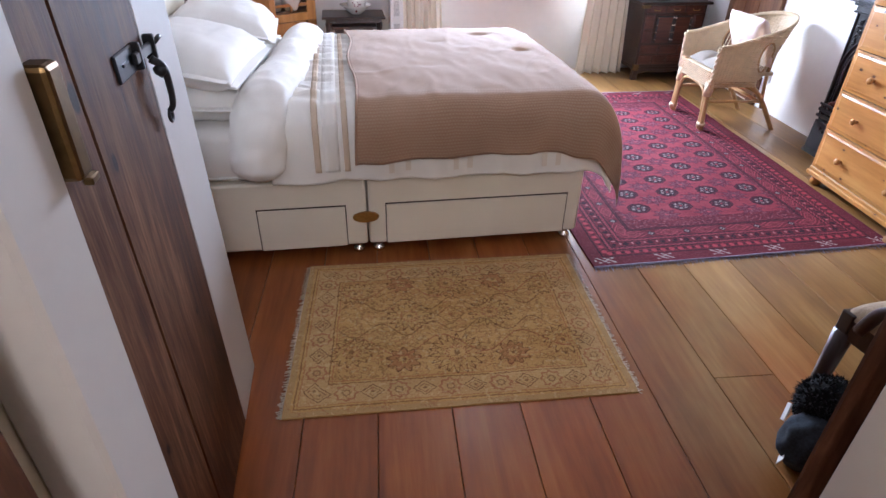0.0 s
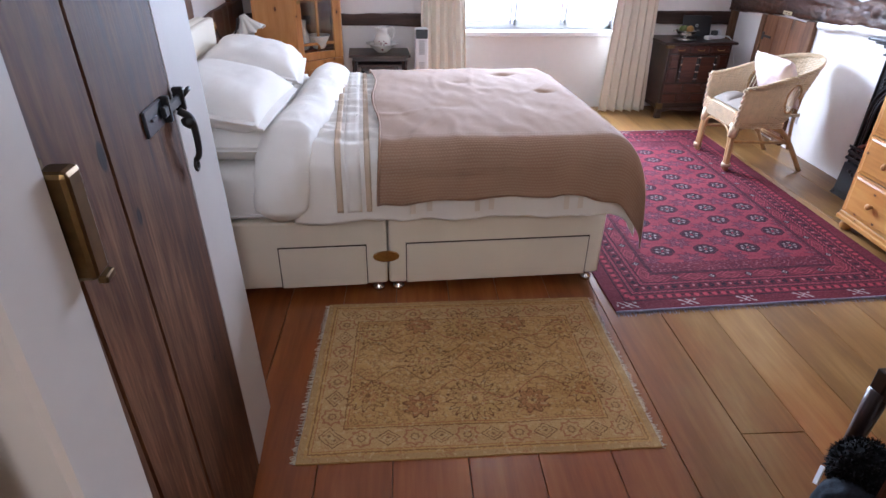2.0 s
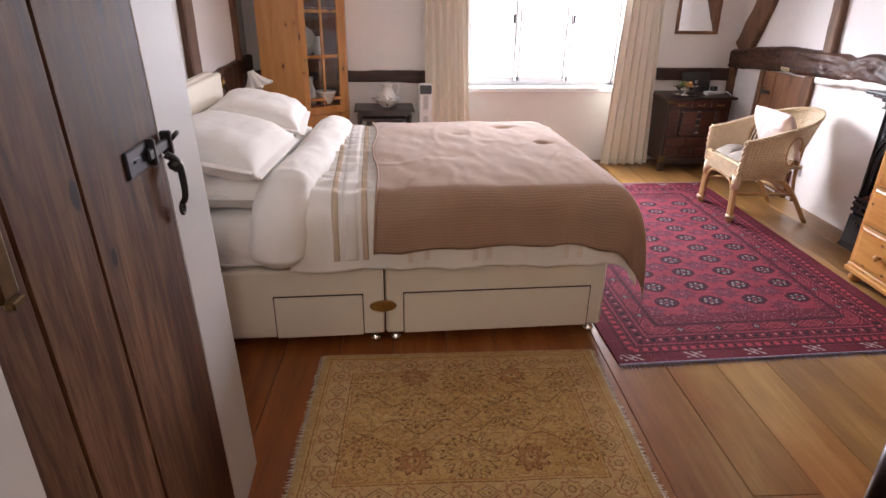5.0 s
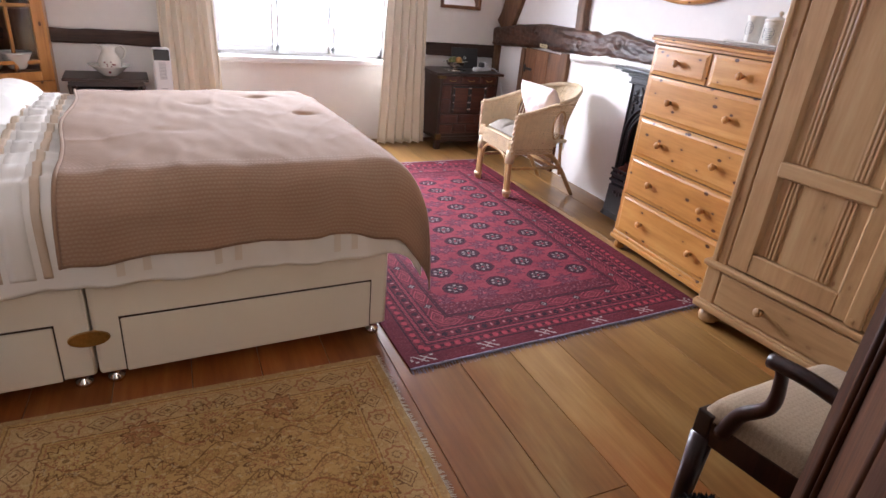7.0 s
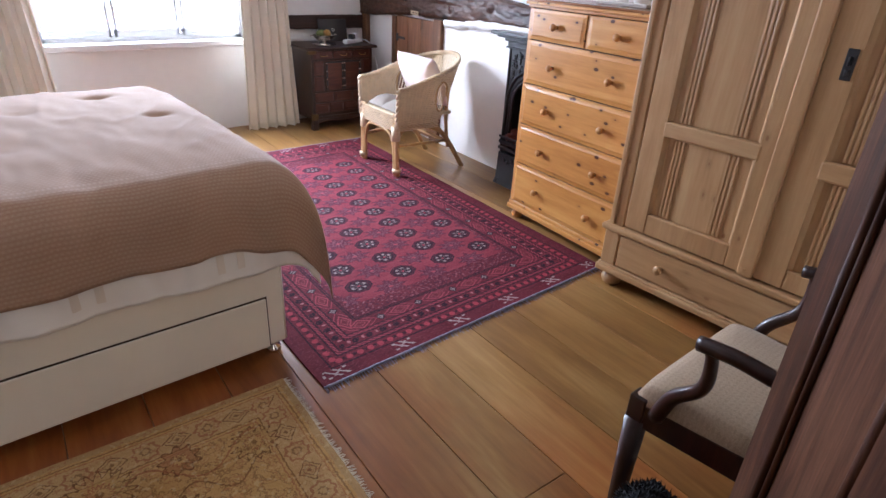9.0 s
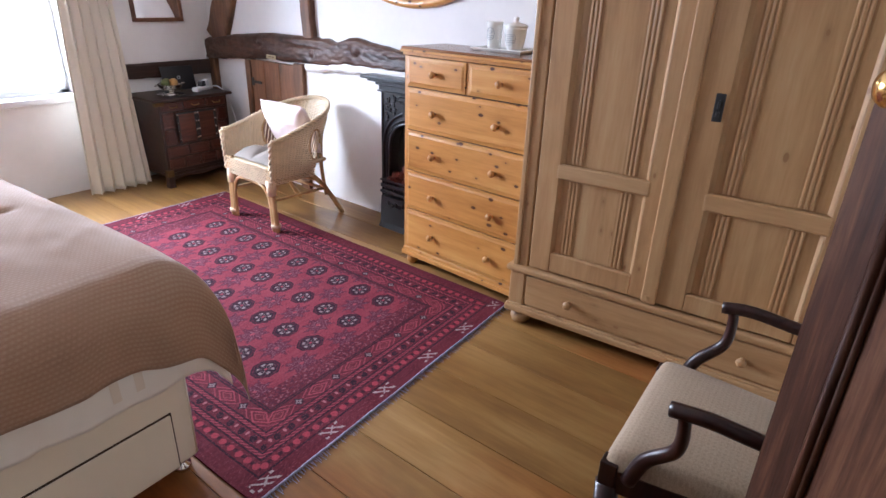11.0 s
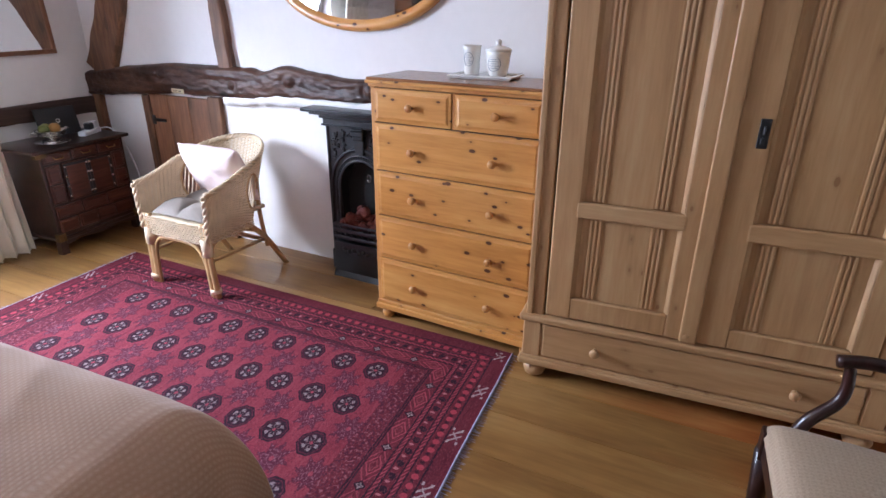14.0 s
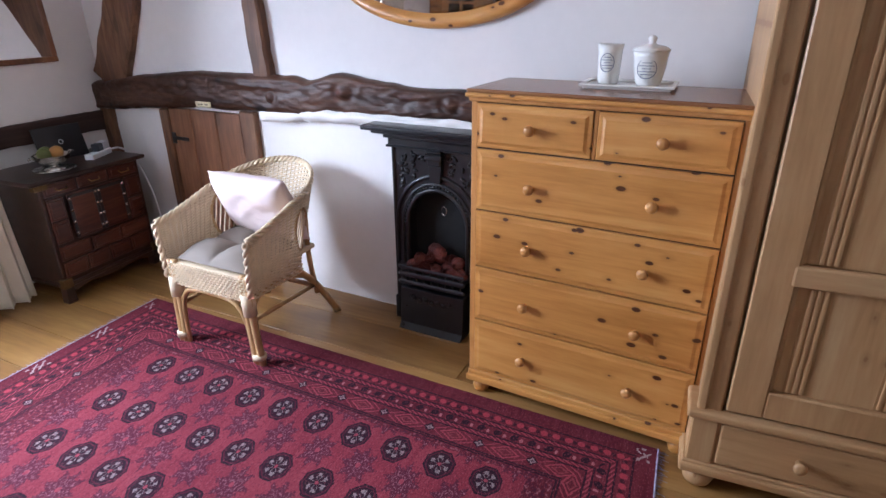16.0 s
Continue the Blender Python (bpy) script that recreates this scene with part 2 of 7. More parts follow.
g = Mat("window_glass", 0.02)
g.b.inputs["Transmission Weight"].default_value, g.b.inputs["IOR"].default_value = 1.0, 1.45
g.color((0.97, 0.98, 0.98))
GLASS = g.m
g = Mat("mirror_silver", 0.015, 1.0)
g.color((0.88, 0.88, 0.87))
MIRROR = g.m


# ---- mesh helpers ----
def box(x0, y0, z0, x1, y1, z1, bev=0.004, seg=1):
    bm = bmesh.new()
    bmesh.ops.create_cube(bm, size=1)
    bmesh.ops.scale(bm, vec=(x1 - x0, y1 - y0, z1 - z0), verts=bm.verts)
    bmesh.ops.translate(bm, vec=((x0 + x1) / 2, (y0 + y1) / 2, (z0 + z1) / 2), verts=bm.verts)
    b = min(bev, abs(x1 - x0) / 3, abs(y1 - y0) / 3, abs(z1 - z0) / 3)
    if b > 0:
        bmesh.ops.bevel(bm, geom=bm.edges[:], offset=b, segments=seg, affect="EDGES", profile=0.5)
    return bm


def join(*bms):
    out = bmesh.new()
    for b in bms:
        me = bpy.data.meshes.new("tmp")
        b.to_mesh(me)
        out.from_mesh(me)
        bpy.data.meshes.remove(me)
    return out


def lathe(profile, n=24, axis="z"):
    """A turned shape from (radius, height) pairs."""
    bm = bmesh.new()
    rings = []
    for r, h in profile:
        ring = []
        for i in range(n):
            a = 2 * math.pi * i / n
            c, s = r * math.cos(a), r * math.sin(a)
            ring.append(bm.verts.new({"z": (c, s, h), "x": (h, c, s), "y": (c, h, s)}[axis]))
        rings.append(ring)
    for a, b in zip(rings, rings[1:]):
        for i in range(n):
            bm.faces.new((a[i], a[(i + 1) % n], b[(i + 1) % n], b[i]))
    for ring in (rings[0], rings[-1]):
        bm.faces.new(ring)
    bmesh.ops.recalc_face_normals(bm, faces=bm.faces)
    return bm


def tube(points, r, n=8, closed=False):
    """A round bar along points; r may be a list of radii."""
    pts = [Vector(p) for p in points]
    k = len(pts)
    rr = r if isinstance(r, (list, tuple)) else [r] * k
    bm = bmesh.new()
    rings, up = [], None
    for i, p in enumerate(pts):
        d = (pts[(i + 1) % k] - pts[i - 1]) if closed else (pts[min(i + 1, k - 1)] - pts[max(i - 1, 0)])
        d.normalize()
        if up is None:
            up = Vector((0, 0, 1)) if abs(d.z) < 0.9 else Vector((1, 0, 0))
        u = (up - d * up.dot(d)).normalized()
        w = d.cross(u)
        up = u
        rings.append([bm.verts.new(p + (u * math.cos(2 * math.pi * j / n) + w * math.sin(2 * math.pi * j / n)) * rr[i]) for j in range(n)])
    pairs = list(zip(rings, rings[1:])) + ([(rings[-1], rings[0])] if closed else [])
    for a, b in pairs:
        for j in range(n):
            bm.faces.new((a[j], a[(j + 1) % n], b[(j + 1) % n], b[j]))
    if not closed:
        bm.faces.new(rings[0][::-1])
        bm.faces.new(rings[-1])
    bmesh.ops.recalc_face_normals(bm, faces=bm.faces)
    return bm


def smoothline(points, steps=6):
    """A Catmull-Rom line through points."""
    p = [Vector(a) for a in points]
    p = [p[0] * 2 - p[1]] + p + [p[-1] * 2 - p[-2]]
    out = []
    for i in range(1, len(p) - 2):
        for s in range(steps):
            t = s / steps
            a, b, c, d = p[i - 1], p[i], p[i + 1], p[i + 2]
            out.append(0.5 * (2 * b + (c - a) * t + (2 * a - 5 * b + 4 * c - d) * t * t + (3 * b - a - 3 * c + d) * t ** 3))
    out.append(p[-2])
    return out


def sheet(fn, nu, nv, thick=0.0):
    """A surface from fn(u, v) with u, v in 0..1."""
    bm = bmesh.new()
    g = [[bm.verts.new(fn(i / nu, j / nv)) for j in range(nv + 1)] for i in range(nu + 1)]
    for i in range(nu):
        for j in range(nv):
            bm.faces.new((g[i][j], g[i + 1][j], g[i + 1][j + 1], g[i][j + 1]))
    if thick:
        bmesh.ops.recalc_face_normals(bm, faces=bm.faces)
        bmesh.ops.solidify(bm, geom=bm.faces[:], thickness=thick)
        bmesh.ops.recalc_face_normals(bm, faces=bm.faces)
    return bm


def prism(outline, lo, hi, axis="x", bev=0.0):
    """An outline of (a, b) pairs pulled along an axis from lo to hi."""
    put = {"x": lambda a, b, h: (h, a, b), "y": lambda a, b, h: (a, h, b), "z": lambda a, b, h: (a, b, h)}[axis]
    bm = bmesh.new()
    v0 = [bm.verts.new(put(a, b, lo)) for a, b in outline]
    v1 = [bm.verts.new(put(a, b, hi)) for a, b in outline]
    n = len(outline)
    for i in range(n):
        bm.faces.new((v0[i], v0[(i + 1) % n], v1[(i + 1) % n], v1[i]))
    bm.faces.new(v0[::-1])
    bm.faces.new(v1)
    bmesh.ops.recalc_face_normals(bm, faces=bm.faces)
    if bev:
        bmesh.ops.bevel(bm, geom=[e for e in bm.edges if e.calc_face_angle(0) > 0.6], offset=bev, segments=2, affect="EDGES", profile=0.5)
    return bm


def turned(bm, m):
    bm.transform(m)
    return bm


def mesh(name, bm, material, smooth=False):
    me = bpy.data.meshes.new(name)
    bm.to_mesh(me)
    bm.free()
    me.materials.append(material)
    if smooth:
        for p in me.polygons:
            p.use_smooth = True
    return me


def solid(name, bm, material, label="", category="", kind="", group="", smooth=False, m=None):
    """A top-level thing of one mesh."""
    ob = new(name, mesh(name, bm, material, smooth))
    if m is not None:
        ob.matrix_world = m
    return tagged(ob, label, category, group, kind)


def thing(name, m, label, category, group="", kind=""):
    """An Empty at a thing's base, for its parts."""
    ob = new(name)
    ob.empty_display_size = 0.1
    ob.matrix_world = m
    return tagged(ob, label, category, group, kind)


def part(name, bm, material, parent, label="", smooth=False, kind=""):
    ob = new(name, mesh(name, bm, material, smooth))
    ob.parent = parent
    if kind:
        ob["kind"] = kind
    if label:
        ob["label"] = label
    return ob


def structure(name, bm, material, label="", m=None, smooth=False):
    return solid(name, bm, material, label, "", "structure", m=m, smooth=smooth)


def ragged(n, amp, scale, seed):
    """Offsets for a hewn edge."""
    return [amp * noise.noise(Vector((i * scale, seed, 0.3))) * 1.6 for i in range(n)]


def hewn(length, width0, width1, depth, seed, amp=0.012, steps=24, bend=0.0):
    """A hewn timber along +x from the origin, width along z, depth along -y from 0."""
    bm = bmesh.new()
    rings = []
    for i in range(steps + 1):
        t = i / steps
        w = width0 + (width1 - width0) * t
        off = bend * math.sin(math.pi * t)
        a = amp * (1.5 * noise.noise(Vector((t * length * 2.3, seed, 0))) + 0.8 * noise.noise(Vector((t * length * 9, seed, 2))) + 0.4 * noise.noise(Vector((t * length * 23, seed, 4))))
        b = amp * (1.5 * noise.noise(Vector((t * length * 2.7, seed, 7))) + 0.8 * noise.noise(Vector((t * length * 8, seed, 9))) + 0.4 * noise.noise(Vector((t * length * 21, seed, 5))))
        c = amp * 0.8 * noise.noise(Vector((t * length * 7, seed, 13)))
        ring = []
        for y, z in ((0, -w / 2 + a), (-depth * 0.8 + c, -w / 2 + a), (-depth + c, -w / 2 + a + 0.012), (-depth + c * 1.5, 0.0),
                     (-depth + c, w / 2 + b - 0.012), (-depth * 0.8 + c, w / 2 + b), (0, w / 2 + b)):
            ring.append(bm.verts.new((t * length, y, z + off)))
        rings.append(ring)
    for p, q in zip(rings, rings[1:]):
        for j in range(7):
            bm.faces.new((p[j], p[(j + 1) % 7], q[(j + 1) % 7], q[j]))
    bm.faces.new(rings[0])
    bm.faces.new(rings[-1][::-1])
    bmesh.ops.recalc_face_normals(bm, faces=bm.faces)
    return bm


# ---- structure ----
CEIL = 2.2
WY = 5.38                       # inner face of the window wall
WX0, WX1, WZ0, WZ1 = 0.66, 2.04, 0.672, 1.95


def breast(y):
    """The face of the fireplace wall at y."""
    return 3.035 + 0.09 * (y - 4.25)


BA = math.degrees(math.atan(0.09))

structure("floor_slab", box(-2.2, -1.6, -0.25, 3.6, 6.0, -0.022, 0), DARKOAK, "dark boards under the floor")
structure("ceiling", box(-2.2, -1.6, CEIL, 3.6, 6.0, CEIL + 0.15, 0), PLASTER, "white plaster ceiling")
structure("wall_west", box(-1.45, 1.70, 0, -1.20, 5.75, CEIL, 0), PLASTER, "white plaster wall behind the bed head")
wn_ = join(box(-1.2, WY, 0, WX0, WY + 0.3, CEIL, 0), box(WX1, WY, 0, 3.3, WY + 0.3, CEIL, 0), box(WX0, WY, 0, WX1, WY + 0.3, WZ0, 0), box(WX0, WY, WZ1, WX1, WY + 0.3, CEIL, 0))
structure("wall_north", wn_, PLASTER, "white plaster wall with the window")
structure("wall_east", prism([(breast(2.0), 2.0), (breast(WY), WY), (3.5, WY), (3.5, 2.0)], 0, CEIL, "z"), PLASTER, "white plaster fireplace wall")
structure("wall_alcove", box(2.93, -1.6, 0, 3.2, 2.0, CEIL, 0), PLASTER, "white plaster wall behind the wardrobe")
# entry wall with the doorway
DX0, DX1, EY0, EY1 = -0.375, 0.40, 0.40, 0.52
structure("wall_south", join(box(-1.45, EY0, 0, DX0 - 0.05, EY1, CEIL, 0), box(DX1 + 0.05, EY0, 0, 2.93, EY1, CEIL, 0), box(DX0 - 0.05, EY0, 2.02, DX1 + 0.05, EY1, CEIL, 0)), CREAMWALL, "cream wall with the doorway")
structure("door_frame", join(box(DX0 - 0.05, 0.445, 0, DX0, EY1 + 0.006, 2.0, 0.004), box(DX1, 0.445, 0, DX1 + 0.05, EY1 + 0.006, 2.0, 0.004), box(DX0 - 0.05, 0.445, 2.0, DX1 + 0.05, EY1 + 0.006, 2.05, 0.004)), DIMWHITE, "white painted door frame")
structure("hall_post", join(box(DX0 - 0.14, 0.33, 0, DX0 - 0.012, 0.40, 2.05, 0.01), box(DX1 + 0.012, 0.33, 0, DX1 + 0.14, 0.40, 2.05, 0.01)), OLDPLANK, "dark wooden posts on the hall side of the doorway")
structure("wall_hall", join(box(-1.7, -1.6, 0, -1.45, 1.7, CEIL, 0), box(-1.45, -1.6, 0, 2.93, -1.35, CEIL, 0)), COAT_HALL, "cream hall walls")
# partition with the plank door, leaning a little outwards
LEAN = pose(-0.56, 0, 0, 0, -1.6, 0)
structure("wall_partition", join(box(-0.16, 1.438, -0.02, 0, 1.70, CEIL + 0.02, 0.012, 2), box(-0.16, EY1, -0.02, 0, 0.66, CEIL + 0.02, 0), box(-0.16, 0.66, 1.92, 0, 1.438, CEIL + 0.02, 0), box(-0.16, 0.66, -0.02, -0.07, 1.438, 1.92, 0)), DIMWHITE, "white painted partition wall beside the plank door", m=LEAN)
structure("wall_closet", box(-1.45, 1.60, 0, -0.70, 1.70, CEIL, 0), PLASTER, "white wall behind the bedside")

# window
win = thing("window_1", pose(0, 0, 0), "white painted casement window, bright with daylight", "window", kind="structure")
fy0, fy1 = WY + 0.12, WY + 0.17
part("window_frame", join(box(WX0, fy0, WZ0, WX0 + 0.05, fy1, WZ1), box(WX1 - 0.05, fy0, WZ0, WX1, fy1, WZ1), box(WX0, fy0, WZ0, WX1, fy1, WZ0 + 0.05), box(WX0, fy0, WZ1 - 0.05, WX1, fy1, WZ1)), FRAMEWHITE, win)
third = (WX1 - WX0) / 3
for i in range(3):
    x0, x1 = WX0 + third * i + 0.012, WX0 + third * (i + 1) - 0.012
    part("casement", join(box(x0, fy0 - 0.012, WZ0 + 0.03, x0 + 0.020, fy1 - 0.01, WZ1 - 0.03), box(x1 - 0.020, fy0 - 0.012, WZ0 + 0.03, x1, fy1 - 0.01, WZ1 - 0.03), box(x0, fy0 - 0.012, WZ0 + 0.03, x1, fy1 - 0.01, WZ0 + 0.085), box(x0, fy0 - 0.012, WZ1 - 0.085, x1, fy1 - 0.01, WZ1 - 0.03)), FRAMEWHITE, win)
    pane = part("pane", box(x0 + 0.016, fy0 + 0.01, WZ0 + 0.08, x1 - 0.016, fy0 + 0.014, WZ1 - 0.08, 0), GLASS, win)
    pane.visible_shadow = False
    if i != 1:
        part("stay_bar", tube([(x0 + 0.06, fy0 - 0.02, WZ0 + 0.055), (x0 + 0.18, fy0 - 0.035, WZ0 + 0.05), (x1 - 0.06, fy0 - 0.02, WZ0 + 0.055)], 0.004), FRAMEWHITE, win, "white painted casement stay", True)
for x in (WX0 + third + 0.0 - 0.055, WX0 + 2 * third + 0.03):
    part("catch", join(box(x, fy0 - 0.03, 1.20, x + 0.02, fy0 - 0.012, 1.28, 0.003), box(x - 0.004, fy0 - 0.04, 1.24, x + 0.012, fy0 - 0.028, 1.255, 0.002)), IRON, win, "black iron window catch")
part("window_sill", box(WX0 - 0.03, WY - 0.045, WZ0 - 0.035, WX1 + 0.03, fy0 + 0.005, WZ0 + 0.006, 0.005, 2), FRAMEWHITE, win, "white painted window sill")

# bright distance outside the window
bk = Mat("bright_distance", 1.0)
bn = bk.noise(bk.vec(), 0.9, 5, 0.6)
em = bk.nt.nodes.new("ShaderNodeEmission")
em.inputs["Strength"].default_value = 2.6
bk.link(bk.ramp(bn, [(0.32, (0.62, 0.78, 0.60)), (0.42, (0.93, 0.97, 0.97)), (0.6, (0.95, 0.98, 1.0))]), em.inputs["Color"])
bk.link(em.outputs[0], bk.nt.nodes["Material Output"].inputs["Surface"])
structure("backdrop", box(-9, 12.0, -4, 13, 12.1, 3.5, 0), bk.m, "overexposed garden and sky beyond the window")
structure("ground", box(-30, 5.9, -3.2, 30, 40, -3.0, 0), plain("lawn", (0.10, 0.14, 0.05), 0.9, var=0.3, bump=0.2), "lawn below the window")

# timbers


def old_beam(y0, y1, n=340, m=22):
    """A knotty beam in the fireplace wall: a hewn face that swells, dips and is gouged along its length."""
    bm = bmesh.new()
    rings = []
    for i in range(n + 1):
        y = y0 + (y1 - y0) * i / n
        fall = max(0.0, y - 4.5)
        top = 1.098 - 0.105 * fall ** 1.35 + 0.026 * math.exp(-((y - 3.60) / 0.10) ** 2) - 0.016 * math.exp(-((y - 3.80) / 0.05) ** 2) - 0.022 * max(0.0, min(1.0, (3.45 - y) / 0.2))
        low = 0.917 - 0.075 * fall + 0.036 * max(0.0, min(1.0, (3.80 - y) / 0.12)) - 0.012 * math.exp(-((y - 3.59) / 0.05) ** 2)
        top += 0.010 * noise.noise(Vector((y * 4.1, 3.0, 0))) + 0.005 * noise.noise(Vector((y * 13, 3.0, 1)))
        low += 0.009 * noise.noise(Vector((y * 4.7, 8.0, 0))) + 0.004 * noise.noise(Vector((y * 15, 8.0, 1)))
        ring = []
        for k in range(m + 1):
            v = k / m
            z = low + (top - low) * v
            rim = max(0.0, abs(2 * v - 1) - 0.72) / 0.28
            d = 0.060 - 0.034 * rim ** 2.2
            p = Vector((0.0, y * 2.2, z * 9))
            d += 0.010 * noise.noise(p * 1.3) + 0.0035 * noise.noise(Vector((1.0, y * 5, z * 30))) + 0.005 * noise.noise(Vector((2.0, y * 17, z * 55))) + 0.003 * noise.noise(Vector((3.0, y * 45, z * 110)))
            for ky, kz, kr in ((3.585, 1.045, 0.030), (3.06, 1.02, 0.024), (4.02, 1.0, 0.020), (4.62, 1.03, 0.022)):
                q = math.hypot(y - ky, (z - kz) * 1.2) / kr
                d += 0.007 * math.exp(-q * q) - 0.006 * math.exp(-((q - 1.6) / 0.6) ** 2)
            ring.append(bm.verts.new((breast(y) - d, y, z)))
        ring += [bm.verts.new((breast(y) + 0.01, y, top)), bm.verts.new((breast(y) + 0.01, y, low))]
        rings.append(ring)
    w = m + 3
    for p, q in zip(rings, rings[1:]):
        for j in range(w):
            bm.faces.new((p[j], p[(j + 1) % w], q[(j + 1) % w], q[j]))
    bm.faces.new(rings[0])
    bm.faces.new(rings[-1][::-1])
    bmesh.ops.recalc_face_normals(bm, faces=bm.faces)
    return bm


structure("beam_east", old_beam(2.05, 5.379), BEAM, "dark knotty hewn oak beam in the fireplace wall", smooth=True)
structure("beam_north_right", turned(hewn(1.06, 0.105, 0.11, 0.03, 5.0, 0.008), pose(2.06, WY, 0.795, 0, 0, 0)), BEAMX, "dark oak rail set in the window wall")
structure("beam_north_left", turned(hewn(1.85, 0.09, 0.10, 0.03, 8.0, 0.008, 30), pose(-1.2, WY, 0.770, 0, 0, 0)), BEAMX, "dark oak rail set in the window wall")
structure("beam_west", turned(hewn(3.6, 0.19, 0.21, 0.04, 11.0, 0.012, 40), pose(-1.2, 1.78, 0.835, 0, 0, 90)), BEAM, "dark oak beam in the wall behind the bed head")
structure("post_west_wide", turned(hewn(1.3, 0.17, 0.15, 0.04, 2.0, 0.008), pose(-1.2, 3.80, 0.93, 0, -90, 0) @ pose(0, 0, 0, 90, 0, 0)), BEAMZ, "dark oak post in the wall behind the bed head")
structure("post_west_thin", turned(hewn(1.3, 0.09, 0.07, 0.035, 21.0, 0.006), pose(-1.2, 4.98, 0.93, 0, -90, 0) @ pose(0, 0, 0, 90, 0, 0)), BEAMZ, "thin dark oak post in the wall behind the bed head")


def east_post(name, y0, z0, y1, z1, w0, w1, seed, bend, label):
    """A timber in the fireplace wall from (y0, z0) to (y1, z1)."""
    d = Vector((breast(y1) - breast(y0), y1 - y0, z1 - z0))
    ln = d.length
    ax = d.normalized()
    out = Vector((-1, 0.09, 0)).normalized()
    out = (out - ax * out.dot(ax)).normalized()
    side = ax.cross(-out)
    m = Matrix((ax, -out, side)).transposed().to_4x4()
    m.translation = (breast(y0), y0, z0)
    structure(name, turned(hewn(ln, w0, w1, 0.045, seed, 0.012, 30, bend), m), BEAMZ, label)


east_post("brace_east", 5.245, 1.00, 4.42, CEIL, 0.27, 0.17, 14.0, 0.05, "curved dark oak brace rising from the beam")
east_post("post_east", 4.066, 1.06, 4.10, CEIL, 0.10, 0.085, 17.0, 0.012, "narrow weathered oak post above the beam")
east_post("post_corner", 5.345, 0.0, 5.335, 0.86, 0.09, 0.08, 23.0, 0.0, "dark oak corner post under the beam")


# ---- patterned materials ----
def weave_wool(name, sheen=0.3):
    m = Mat(name, 0.95, spec=0.15)
    m.b.inputs["Sheen Weight"].default_value, m.b.inputs["Sheen Roughness"].default_value = sheen, 0.5
    return m


def uv_of(m, jitter=0.0, scale=60.0):
    n = m.nt.nodes.new("ShaderNodeSeparateXYZ")
    m.link(m.tc.outputs["UV"], n.inputs[0])
    u, v = Ex(m.nt, n.outputs[0]), Ex(m.nt, n.outputs[1])
    if jitter:
        w = m.vec((1, 1, 1), src="UV")
        u = u + (m.noise(w, scale, 2) - 0.5) * jitter
        v = v + (m.noise(m.vec((1.0, 1.0, 1.0), (0, 0, 60), src="UV"), scale, 2) - 0.5) * jitter
    return u, v


